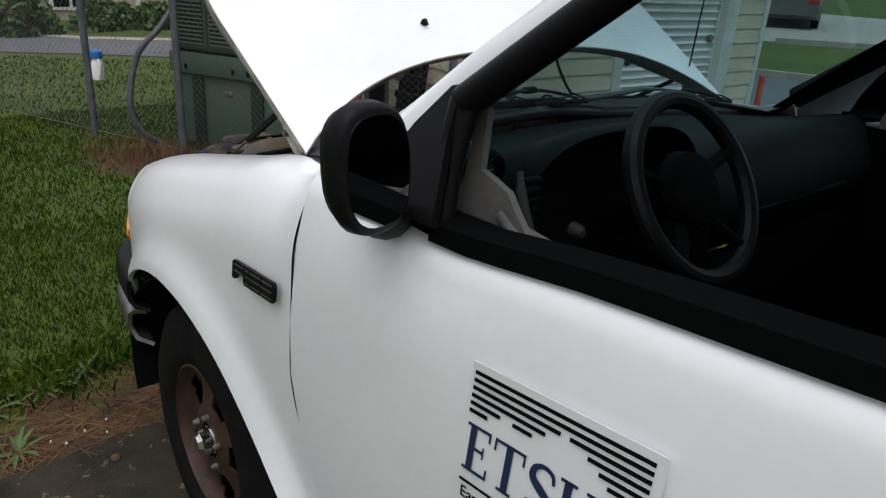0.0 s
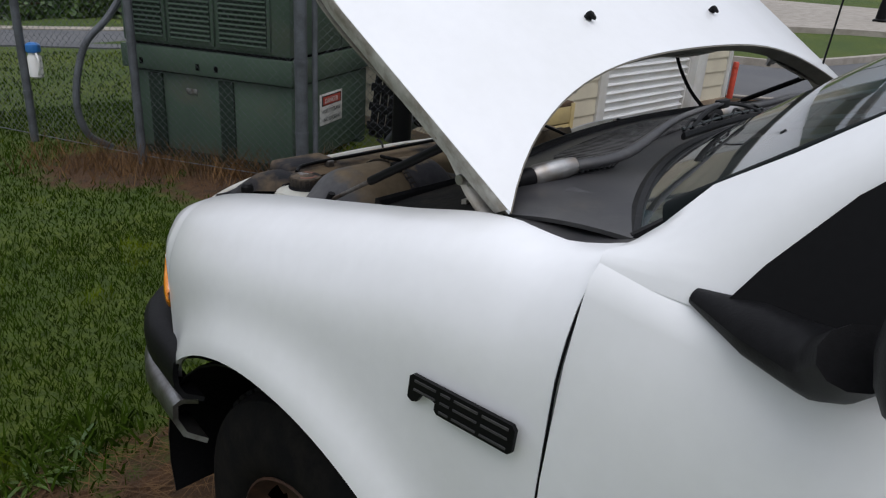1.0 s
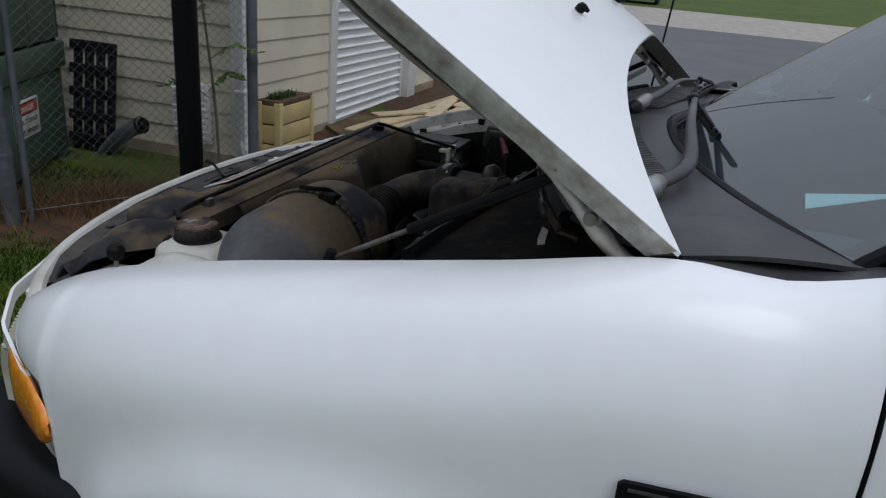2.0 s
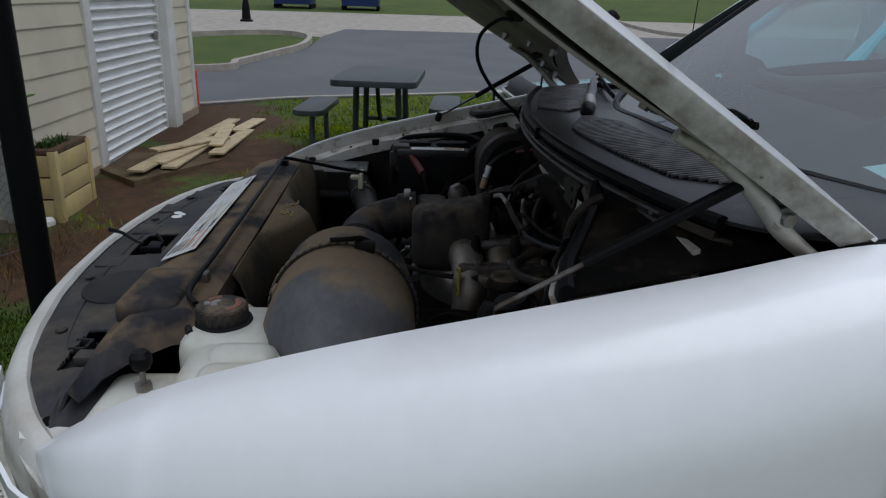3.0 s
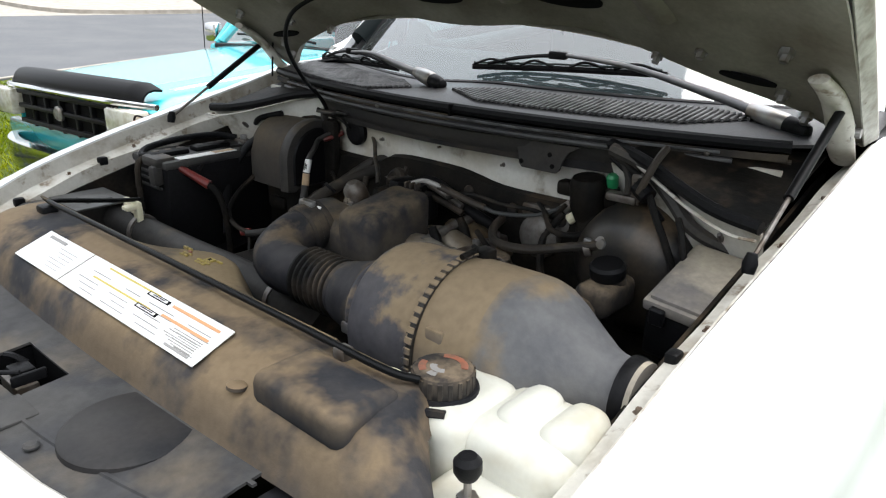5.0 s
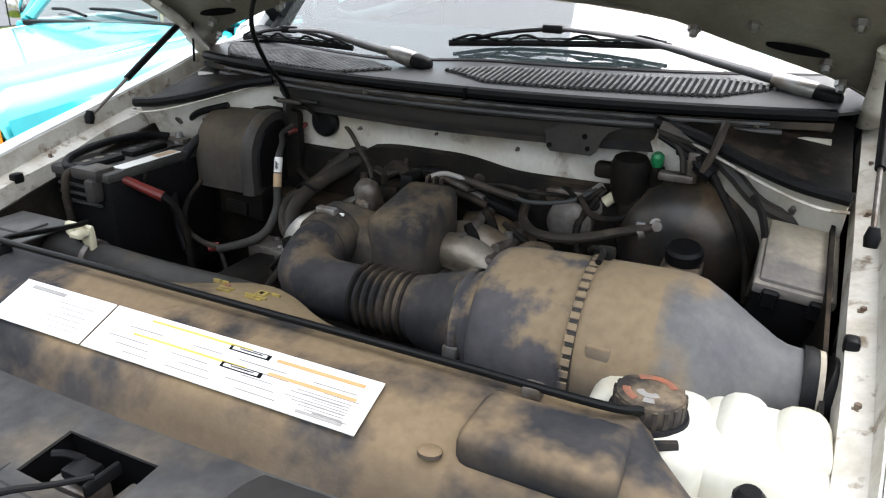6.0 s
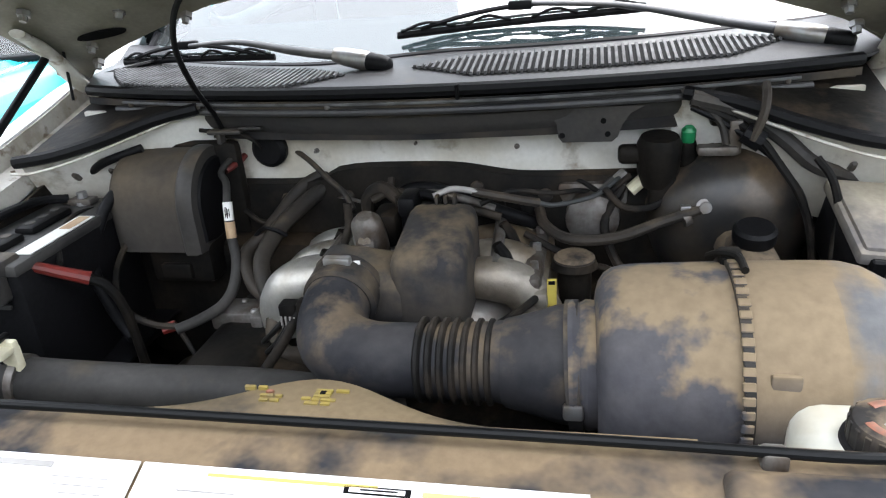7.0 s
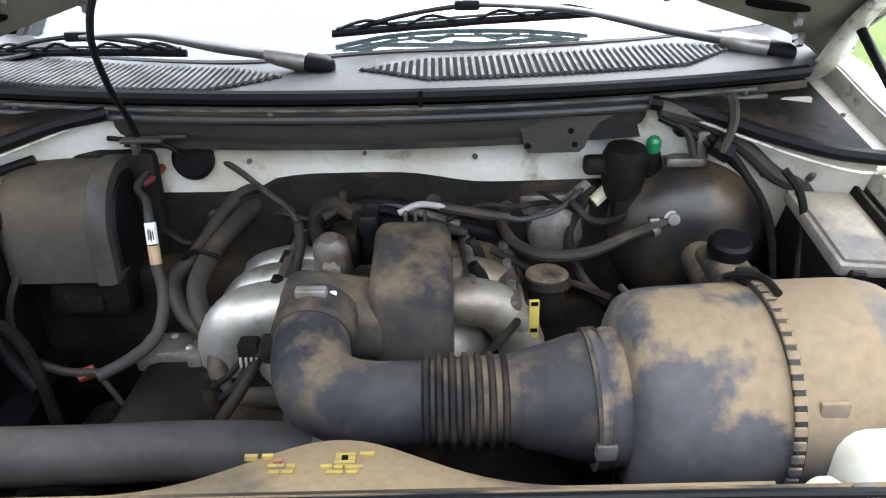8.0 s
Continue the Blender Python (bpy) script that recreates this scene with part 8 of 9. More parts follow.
    clamp((0.065, 0.432, 0.883), (1, 0.05, 0.1), 0.0365)
    clamp((0.112, 0.344, 0.886), (1, -0.1, 0.1), 0.019)
    clamp((-0.425, 0.09, 1.024), (-1, -0.4, 0.4), 0.012)
    for x in (-0.58, -0.42, 0.16, 0.42, 0.58):
        y = cowl_front(x) + 0.014
        part("cowl_screw", lathe((x, y, 1.213), (x, y + 0.004, 1.219), [(0, 0.005), (0.5, 0.005), (1, 0.003)], 10), "weld", truck)
    for x in (-0.18, 0.0, 0.19):
        z = 1.155 + 0.01 * math.cos(9 * x)
        part("firewall_seam", box(x - 0.002, x + 0.002, -0.0165 - 0.06 * x * x, -0.0125 - 0.06 * x * x, 1.085, 1.196), "weld", truck)
        part("firewall_stud", lathe((x + 0.03, -0.016, z - 0.035), (x + 0.03, 0.001, z - 0.035), [(0, 0.005), (0.5, 0.005), (0.5, 0.003), (1, 0.003)], 8), "weld", truck)
    for x, z in ((-0.20, 1.05), (-0.08, 1.065), (0.16, 1.05), (0.28, 1.045), (-0.32, 1.05)):
        part("mat_fastener", lathe((x, 0.018, z - 0.012), (x, 0.026, z - 0.012), [(0, 0.013), (0.6, 0.012), (1, 0.006)], 14), "dusty", truck)
    for x, y in ((-0.60, 0.02), (-0.66, 0.045), (0.60, 0.02), (0.66, 0.045)):
        part("cowl_side_bolt", lathe((x, y + 0.035, 1.10), (x, y + 0.05, 1.112), [(0, 0.006), (0.5, 0.006), (1, 0.004)], 6), "weld", truck)
    # push-in rivets and moulded marks of the sight shield
    for x, y in ((0.40, 0.955), (0.20, 0.985), (-0.20, 0.985), (-0.44, 0.935), (0.10, 0.86), (-0.15, 0.86), (0.33, 0.87)):
        part("push_rivet", lathe((x, y, 0.947), (x, y, 0.952), [(0, 0.010), (0.5, 0.010), (1, 0.007)], 14), "cover_front", truck)
    part("moulded_boss", lathe((-0.362, 0.801, 1.014), (-0.362, 0.800, 1.0205), [(0, 0.013), (0.7, 0.013), (1, 0.010)], 16), "cover", truck)
    # ground strap, harness tape and vacuum tee by the throttle
    part("vacuum_tee", join(tube([(0.09, 0.10, 1.06), (0.06, 0.085, 1.07), (0.03, 0.085, 1.068)], 0.007, 8, 4), tube([(0.06, 0.085, 1.07), (0.06, 0.07, 1.09)], 0.006, 8, 0)), "rubber", truck, "brown vacuum tee")
    part("harness_tape", tube([(-0.505, 0.08, 1.16), (-0.53, 0.088, 1.145)], 0.0165, 10, 0), "black", truck)
    part("ground_strap", tube([(0.20, -0.005, 1.03), (0.16, 0.03, 1.04), (0.12, 0.04, 1.035), (0.08, 0.02, 1.045)], 0.006, 6, 5, 0.35), "weld", truck, "flat braided ground strap")


hardware(truck)


# ---- the generator behind the fence ----
def generator():
    u = Vector((-0.433, 0.901, 0))
    m = Matrix.Translation((1.29, 3.40, 0)) @ Matrix((( 0.433, 0.901, 0, 0), (-0.901, 0.433, 0, 0), (0, 0, 1, 0), (0, 0, 0, 1)))
    g = thing("generator", "large dull green standby generator with louvred doors on a base tank", "generator", (1.29, 3.40, 0))
    def b(x0, x1, y0, y1, z0, z1, r=0.006):
        return box(x0, x1, y0, y1, z0, z1, r, 2, m)
    t = part("base_tank", b(-1.38, -0.03, 0.05, 1.27, 0.07, 0.64), "gen", g, "green fuel tank base")
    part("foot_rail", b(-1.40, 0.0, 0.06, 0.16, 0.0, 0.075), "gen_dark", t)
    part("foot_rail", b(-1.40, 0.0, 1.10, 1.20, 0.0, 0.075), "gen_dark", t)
    # strips stand proud; their darker green paints the ribs as shaded recesses
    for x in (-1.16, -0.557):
        part("tank_rib", b(x - 0.06, x + 0.06, 0.03, 0.055, 0.07, 0.63), "gen_dark", t, "dark green strip painted as a recess's shade")
    part("tank_rib", b(-0.075, -0.03, 0.042, 0.055, 0.07, 0.63), "gen", t)
    part("maker_plate", b(-0.90, -0.81, 0.042, 0.05, 0.505, 0.545, 0.001), "steel", t, "small metal plate")
    led = part("ledge", b(-1.42, 0.0, 0.0, 1.30, 0.655, 0.825, 0.01), "gen", g, "green skid rail")
    # black plugs on the rail give the lifting holes their shade
    for x in (-1.243, -0.76, -0.607):
        part("lifting_hole", box(x - 0.016, x + 0.016, -0.004, 0.004, 0.69, 0.735, 0.0039, 2, m), "ink_and_shade", led)
    h = part("housing", b(-1.40, -0.02, 0.02, 1.28, 0.845, 1.98, 0.015), "gen", g, "green sheet metal housing")
    part("shadow_gap", b(-1.38, -0.04, 0.04, 1.26, 0.82, 0.85, 0), "ink_and_shade", h)
    for x0, x1 in ((-1.32, -1.03), (-0.967, -0.631), (-0.562, -0.185)):
        d = part("door", b(x0 - 0.02, x1 + 0.02, 0.0, 0.022, 0.87, 1.92, 0.004), "gen", h, "green louvred door")
        # darker green bed paints the shade between the louvres
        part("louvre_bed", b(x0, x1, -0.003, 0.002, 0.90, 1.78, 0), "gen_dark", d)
        for i in range(27):
            z = 0.905 + 0.0325 * i
            q = m @ Matrix.Translation(((x0 + x1) / 2, -0.006, z)) @ Matrix.Rotation(radians(35), 4, "X")
            part("louvre", box(-(x1 - x0) / 2 + 0.006, (x1 - x0) / 2 - 0.006, -0.012, 0.012, -0.002, 0.002, 0, 1, q), "gen", d)
    for y in (0.32, 0.78, 1.24):
        part("side_seam", b(-0.021, -0.0185, y, y + 0.006, 0.86, 1.95, 0), "ink_and_shade", h)
    part("side_panel", b(-0.028, -0.012, 0.16, 0.72, 0.90, 1.9, 0.004), "gen", h)
    # warning sign on the flank
    s = part("warning_sign", b(-0.028, -0.020, 0.44, 0.80, 0.30, 0.535, 0.002), "label", t, "white and red fuel storage warning sign")
    part("danger_panel", b(-0.0195, -0.0175, 0.465, 0.775, 0.445, 0.52, 0), "ink_and_shade", s)
    part("danger_oval", box(-0.0172, -0.0155, 0.48, 0.76, 0.452, 0.513, 0, 2, m), "redpost", s, "red oval")
    for body, y, z, size, mm in (("DANGER", 0.505, 0.463, 0.052, "label"), ("FUEL STORAGE", 0.47, 0.39, 0.042, "ink_and_shade"), ("NO SMOKING", 0.49, 0.325, 0.042, "ink_and_shade")):
        cu = bpy.data.curves.new("words", "FONT")
        cu.body, cu.size, cu.extrude = body, size, 0.0006
        tmp = new("words", cu)
        me = bpy.data.meshes.new_from_object(tmp.evaluated_get(bpy.context.evaluated_depsgraph_get()))
        bpy.data.objects.remove(tmp)
        for v in me.vertices:
            v.co = m @ Vector((-0.0148 + v.co.z, y + v.co.x, z + v.co.y))
        me.materials.append(M[mm])
        ob = new("lettering", me)
        ob.parent = s
    # conduit bowing down to the ground on its far end
    part("conduit", tube([(0.92, 4.95, 1.25), (0.70, 4.9, 0.98), (0.50, 4.9, 0.77), (0.40, 4.9, 0.40), (0.45, 4.9, 0.13), (0.62, 4.9, 0.0)], 0.026, 10, 6), "galv", g, "bowed grey conduit")


def fence():
    f = thing("chain_link_fence", "weathered galvanised chain-link fence round the generator", "fence", (1.22, 3.22, 0))
    line = [(0.21, 5.36), (0.62, 4.35), (1.225, 3.20), (2.09, 2.71), (2.50, 2.48)]
    for i, (x, y) in enumerate(line + [(1.30, 3.15), (-0.55, 7.2)]):
        r = (0.03, 0.03, 0.042, 0.03, 0.034, 0.018, 0.03)[i]
        p = part("post", lathe((x, y, -0.1), (x, y, 2.05), [(0, r), (0.98, r), (0.98, r * 1.2), (1, r * 0.8)], 14), "galv", f, "grey steel fence post")
        for z in (0.38, 0.85, 1.4):
            part("band", lathe((x, y, z), (x, y, z + 0.022), [(0, r * 1.12), (1, r * 1.12)], 14), "galv", p)
    segs = [((-0.55, 7.2), line[0]), (line[0], line[1]), (line[1], line[2]), (line[2], line[3]), (line[3], line[4])]
    for a, b in segs:
        part("top_rail", tube([(a[0], a[1], 1.98), (b[0], b[1], 1.98)], 0.02, 8, 0), "galv", f)
        part("bottom_wire", tube([(a[0], a[1], 0.06), (b[0], b[1], 0.06)], 0.004, 6, 0), "galv", f)
    # woven mesh: zigzag wires
    V, F = [], []
    for a, b in segs:
        d = Vector((b[0] - a[0], b[1] - a[1], 0))
        n = max(2, int(d.length / 0.058))
        t = d.normalized()
        nn = Vector((-t.y, t.x, 0))
        for k in range(n):
            for fl in (-1, 1):
                pts = []
                for j in range(36):
                    z = 0.06 + j * 0.0545
                    o = 0.029 * (1 if j % 2 else -1) * fl
                    pts.append(Vector((a[0], a[1], z)) + t * (0.058 * (k + 0.5) + o) + nn * (0.004 * fl * (1 if j % 2 else -1) + 0.036))
                base = len(V)
                for p in pts:
                    V.extend([tuple(p + nn * 0.0017), tuple(p - nn * 0.001 + t * 0.0015), tuple(p - nn * 0.001 - t * 0.0015)])
                for j in range(35):
                    for c in range(3):
                        F.append((base + 3 * j + c, base + 3 * j + (c + 1) % 3, base + 3 * j + 3 + (c + 1) % 3, base + 3 * j + 3 + c))
    me = bpy.data.meshes.new("woven_wire")
    me.from_pydata(V, [], F)
    me.materials.append(M["galv"])
    w = tagged(new("woven_wire", me), "woven diamond wire mesh", kind="stuff")
    w.parent, w.matrix_parent_inverse = f, f.matrix_basis.inverted()
    # jug tied to the far post
    j = thing("plastic_jug", "white plastic jug with blue lid tied to a fence post", "jug", (0.275, 5.32, 0.5))
    part("jug_body", lathe((0.275, 5.30, 0.50), (0.275, 5.30, 0.70), [(0, 0.04), (0.05, 0.05), (0.75, 0.05), (0.9, 0.035), (1, 0.03)], 18), "label", j)
    part("lid", lathe((0.275, 5.30, 0.69), (0.275, 5.30, 0.76), [(0, 0.05), (0.2, 0.055), (0.8, 0.05), (1, 0.03)], 18), "blue_lid", j, "bright blue lid")
    part("handle", tube([(0.275, 5.25, 0.53), (0.275, 5.22, 0.58), (0.275, 5.22, 0.65), (0.275, 5.26, 0.69)], 0.008, 8, 4), "label", j)
    # dark pole standing free at the truck's nose
    p = thing("dark_pole", "dark green-black steel pole standing in front of the truck", "pole", (0.55, 1.48, 0))
    part("shaft", lathe((0.55, 1.48, -0.1), (0.55, 1.48, 2.6), [(0, 0.042), (1, 0.042)], 16), "black_sat", p)
    part("base_collar", lathe((0.55, 1.48, 0), (0.55, 1.48, 0.05), [(0, 0.06), (0.6, 0.055), (1, 0.04)], 16), "picnic", p)


M["blue_lid"] = mat("blue_plastic_lid", (0.03, 0.16, 0.45), 0.4)
generator()
fence()


# ---- the shed ----
def shed():
    s = thing("shed", "cream vinyl-sided shed with white roll-up door", "shed", (4.6, 2.750, 0.1))
    wh, p = 2.7, 0.15
    part("wall", join(box(2.72, 2.86, 2.750, 6.350, 0.0, wh), ), "siding", s, "cream sided wall")
    part("wall", box(2.86, 4.12, 2.730, 2.850, 0.0, wh), "siding", s)
    part("wall", box(5.72, 6.55, 2.690, 2.810, 0.0, wh), "siding", s)
    part("wall", box(4.12, 5.72, 2.810, 2.930, 2.25, wh), "siding", s)
    part("wall", box(6.43, 6.55, 2.810, 6.350, 0.0, wh), "siding", s)
    part("wall", box(2.86, 6.43, 6.210, 6.350, 0.0, wh), "siding", s)
    part("foundation", join(box(2.70, 4.12, 2.710, 2.770, 0.0, 0.18), box(5.72, 6.56, 2.650, 2.710, 0.0, 0.26), box(2.69, 2.74, 2.750, 6.350, 0, 0.14), box(4.12, 5.72, 2.650, 2.950, 0.0, 0.135)), "brickbase", s, "tan stucco footing")
    # clapboards
    def clap(a, b, out, z):
        a, b, o = Vector(a), Vector(b), Vector(out)
        zz = Vector((0, 0, 1))
        return loft([[q + zz * (z - 0.006) + o * 0.016, q + zz * (z + p) + o * 0.003, q + zz * (z + p), q + zz * z] for q in (a, b)])
    for a, b, out, z0 in (((2.72, 6.350, 0), (2.72, 2.770, 0), (-1, 0, 0), 0.14), ((2.80, 2.730, 0), (4.02, 2.730, 0), (0, -1, 0), 0.18), ((5.86, 2.690, 0), (6.50, 2.690, 0), (0, -1, 0), 0.26)):
        for i in range(int((wh - z0) / p)):
            part("clapboard", clap(a, b, out, z0 + i * p), "siding", s, "", 20)
    for x0, x1, y0, y1 in ((2.69, 2.78, 2.70, 2.77), (4.02, 4.14, 2.695, 2.75), (6.48, 6.57, 2.66, 2.71)):
        part("corner_board", box(x0, x1, y0, y1, 0.12, wh, 0.004), "trimw", s, "white corner board")
    part("door_jamb", box(5.66, 5.87, 2.620, 2.750, 0.0, wh, 0.006), "trimw", s, "wide white door jamb")
    part("door_header", box(4.06, 5.72, 2.700, 2.770, 2.22, 2.42, 0.006), "trimw", s)
    d = part("roll_up_door", box(4.12, 5.67, 2.735, 2.760, 0.13, 2.3), "rollup", s, "white ribbed steel roll-up door")
    for i in range(28):
        z = 0.14 + 0.076 * i
        part("slat", tube([(4.13, 2.735, z + 0.038), (5.65, 2.735, z + 0.038)], 0.033, 8, 0, 0.55, (0, 0, 1)), "rollup", d)
    part("door_track", box(5.635, 5.70, 2.700, 2.740, 0.13, 2.3), "trimw", s)
    part("hasp", box(5.50, 5.58, 2.690, 2.715, 1.02, 1.10, 0.006), "steel", d, "steel hasp")
    part("bottom_bar", box(4.13, 5.65, 2.715, 2.760, 0.135, 0.20, 0.006), "trimw", d)
    # downspout
    dn = part("downspout", join(box(2.635, 2.70, 2.635, 2.700, 0.26, wh - 0.05, 0.01), tube([(2.667, 2.667, 0.28), (2.68, 2.655, 0.18), (2.75, 2.620, 0.10), (2.86, 2.580, 0.075)], 0.04, 8, 5)), "trimw", s, "white downspout with kicked-out foot")
    for z in (0.6, 1.550, 2.2):
        part("strap", box(2.628, 2.707, 2.628, 2.707, z, z + 0.025, 0.003), "trimw", dn)
    # louvred vent low in the side wall
    v = part("vent", box(2.66, 2.705, 2.940, 3.250, 0.20, 0.62, 0.006), "trimw", s, "white louvred wall vent")
    for i in range(9):
        part("slat", box(2.645, 2.672, 2.960, 3.230, 0.23 + 0.041 * i, 0.25 + 0.041 * i, 0.002), "trimw", v)
    part("roof", loft([[(2.45, 2.350, wh), (2.45, 4.550, wh + 1.0), (2.45, 6.750, wh), (2.45, 6.750, wh - 0.1), (2.45, 4.550, wh + 0.9), (2.45, 2.350, wh - 0.1)], [(6.85, 2.350, wh), (6.85, 4.550, wh + 1.0), (6.85, 6.750, wh), (6.85, 6.750, wh - 0.1), (6.85, 4.550, wh + 0.9), (6.85, 2.350, wh - 0.1)]]), "roofing", s, "grey shingled roof")
    tagged(part("doorstep_slab", prism([(3.62, 2.33), (3.98, 2.71), (5.8, 2.65), (5.75, 1.85), (4.4, 1.87)], gz(4.5) - 0.12, gz(4.5) + 0.006), "dirt_slab"), "dirt-covered concrete apron before the shed door", "concrete slab", kind="structure")


shed()


def planter():
    x0, x1, y0, y1, z0, z1 = 2.87, 3.38, 2.50, 2.70, gz(3.0) - 0.01, 0.52
    p = thing("planter_box", "yellow painted wooden planter with dark soil and small plants", "planter", (3.12, 2.60, z0))
    for a, b in (((x0, y0), (x0 + 0.05, y0 + 0.05)), ((x1 - 0.05, y0), (x1, y0 + 0.05)), ((x0, y1 - 0.05), (x0 + 0.05, y1)), ((x1 - 0.05, y1 - 0.05), (x1, y1))):
        part("corner_post", box(a[0], b[0], a[1], b[1], z0 - 0.02, z1, 0.004), "planter", p)
    n = 3
    for i in range(n):
        za, zb = z0 + 0.015 + (z1 - z0 - 0.03) * i / n, z0 + 0.005 + (z1 - z0 - 0.03) * (i + 1) / n
        part("plank", box(x0 + 0.045, x1 - 0.045, y0 + 0.008, y0 + 0.03, za, zb, 0.004), "planter", p)
        part("plank", box(x0 + 0.045, x1 - 0.045, y1 - 0.03, y1 - 0.008, za, zb, 0.004), "planter", p)
        part("plank", box(x0 + 0.008, x0 + 0.03, y0 + 0.045, y1 - 0.045, za, zb, 0.004), "planter", p)
        part("plank", box(x1 - 0.03, x1 - 0.008, y0 + 0.045, y1 - 0.045, za, zb, 0.004), "planter", p)
    part("soil", box(x0 + 0.01, x1 - 0.01, y0 + 0.01, y1 - 0.01, z1 - 0.03, z1 + 0.012, 0.01), "soil", p, "dark mulch soil")
    rng = random.Random(7)
    V, F = [], []
    for i in range(260):
        x, y = rng.uniform(x0 + 0.06, x0 + 0.32), rng.uniform(y0 + 0.05, y1 - 0.05)
        a, h = rng.uniform(0, 6.28), rng.uniform(0.02, 0.07)
        k = len(V)
        V.extend([(x, y, z1), (x + 0.012 * math.cos(a), y + 0.012 * math.sin(a), z1 + h * 0.6), (x + 0.03 * math.cos(a + 0.4), y + 0.03 * math.sin(a + 0.4), z1 + h), (x + 0.012 * math.cos(a + 0.9), y + 0.012 * math.sin(a + 0.9), z1 + h * 0.6)])
        F.append((k, k + 1, k + 2, k + 3))
    me = bpy.data.meshes.new("seedling")
    me.from_pydata(V, [], F)
    me.materials.append(M["leaf"])
    ob = new("seedling", me)
    ob.parent, ob.matrix_parent_inverse = p, p.matrix_basis.inverted()


planter()

# loose boards before the shed door
def board(x0, y0, x1, y1, w, lift):
    d = Vector((x1 - x0, y1 - y0, 0))
    z = gz((x0 + x1) / 2) + lift + 0.016
    b = thing("wooden_board", "pale weathered pine board lying on the ground", "board", ((x0 + x1) / 2, (y0 + y1) / 2, z), "loose boards")
    q = Matrix.Translation(((x0 + x1) / 2, (y0 + y1) / 2, z)) @ Matrix.Rotation(math.atan2(d.y, d.x), 4, "Z")
    part("plank", box(-d.length / 2, d.length / 2, -w / 2, w / 2, 0, 0.02, 0.003, 1, q), "plank", b)


for bx in ((3.75, 2.36, 6.10, 2.16, 0.13, 0.0), (3.95, 2.18, 5.2, 2.12, 0.12, 0.0), (4.4, 1.93, 5.5, 1.90, 0.13, 0.0), (4.0, 2.28, 5.2, 2.05, 0.10, 0.022), (4.35, 2.42, 5.0, 1.98, 0.12, 0.045), (5.4, 1.98, 6.1, 1.90, 0.14, 0.0), (4.6, 1.98, 5.6, 2.10, 0.12, 0.022)):
    board(*bx)

rp = thing("red_post", "short red marker post at the shed corner", "marker post", (7.02, 2.80, gz(7)))
part("stake", lathe((7.02, 2.80, gz(7) - 0.05), (7.02, 2.80, gz(7) + 0.42), [(0, 0.035), (0.97, 0.035), (1, 0.025)], 14), "redpost", rp)
part("stripe", lathe((7.02, 2.80, gz(7) + 0.34), (7.02, 2.80, gz(7) + 0.37), [(0, 0.0362), (1, 0.0362)], 14), "redpost", rp)


# black plastic rack and pipe leaning at the shed wall
def wall_clutter():
    r = thing("black_pallet", "black plastic pallet leaning on the shed wall", "pallet", (2.55, 3.85, 0.05))
    q = Matrix.Translation((2.50, 3.83, 0.05)) @ Matrix.Rotation(radians(8), 4, "Y")
    for i in range(4):
        part("upright", box(-0.03, 0.03, -0.17 + 0.1 * i, -0.13 + 0.1 * i, 0.0, 0.78, 0.008, 1, q), "black", r)
    for i in range(5):
        part("slat", box(-0.04, -0.015, -0.19, 0.2, 0.05 + 0.165 * i, 0.12 + 0.165 * i, 0.008, 1, q), "black", r)
    e = thing("grey_pipe", "short grey pipe elbow lying by the shed wall", "pipe", (2.5, 3.45, 0.1))
    part("elbow", tube([(2.52, 3.75, 0.05), (2.5, 3.62, 0.16), (2.5, 3.5, 0.25), (2.5, 3.38, 0.31)], 0.055, 12, 5), "galv", e)
    part("mouth", lathe((2.5, 3.40, 0.30), (2.5, 3.36, 0.32), [(0, 0.06), (0.5, 0.062), (0.5, 0.045), (1, 0.045)], 16), "dark", e)


wall_clutter()


def sapling():
    t = thing("sapling", "thin sapling with sparse drooping leaves at the fence", "tree", (2.32, 2.62, 0.04))
    rng = random.Random(5)
    part("trunk", tube([(2.32, 2.62, -0.02), (2.34, 2.65, 0.5), (2.31, 2.68, 1.0), (2.28, 2.72, 1.5), (2.3, 2.75, 1.9)], [0.011, 0.009, 0.008, 0.006, 0.004], 8, 5), "bark", t)
    V, F = [], []
    def leaf(p, d, l, w):
        d = d.normalized()
        s = d.cross(Vector((0, 0, 1))).normalized() * w
        k = len(V)
        V.extend([tuple(p), tuple(p + d * l * 0.45 + s), tuple(p + d * l), tuple(p + d * l * 0.45 - s + Vector((0, 0, 0.006)))])
        F.append((k, k + 1, k + 2, k + 3))
    for z, dx, dy, ln in ((1.28, -0.15, 0.75, 0.75), (1.18, -0.05, 0.5, 0.5), (1.45, 0.1, -0.3, 0.4), (1.5, -0.3, 0.4, 0.5), (1.05, 0.2, 0.25, 0.3), (1.65, 0.2, 0.3, 0.5), (1.75, -0.1, -0.3, 0.45), (0.85, 0.1, -0.35, 0.35), (0.62, -0.2, 0.3, 0.3), (0.66, 0.1, -0.2, 0.25), (1.85, -0.25, 0.15, 0.4)):
        a = Vector((2.31, 2.68, z))
        d = Vector((dx, dy, 0.15)).normalized()
        pts = [a, a + d * ln * 0.5 + Vector((0, 0, 0.04)), a + d * ln + Vector((0, 0, -0.06))]
        part("twig", tube(pts, [0.004, 0.003, 0.0015], 5, 5), "bark", t)
        cur = spline(pts, 7)
        for i, q in enumerate(cur[3:]):
            for sd in (-1, 1):
                e = Vector((d.y, -d.x, 0)) * sd + d * 0.5 + Vector((0, 0, rng.uniform(-0.6, 0.1)))
                leaf(q, e, rng.uniform(0.05, 0.09), rng.uniform(0.012, 0.02))
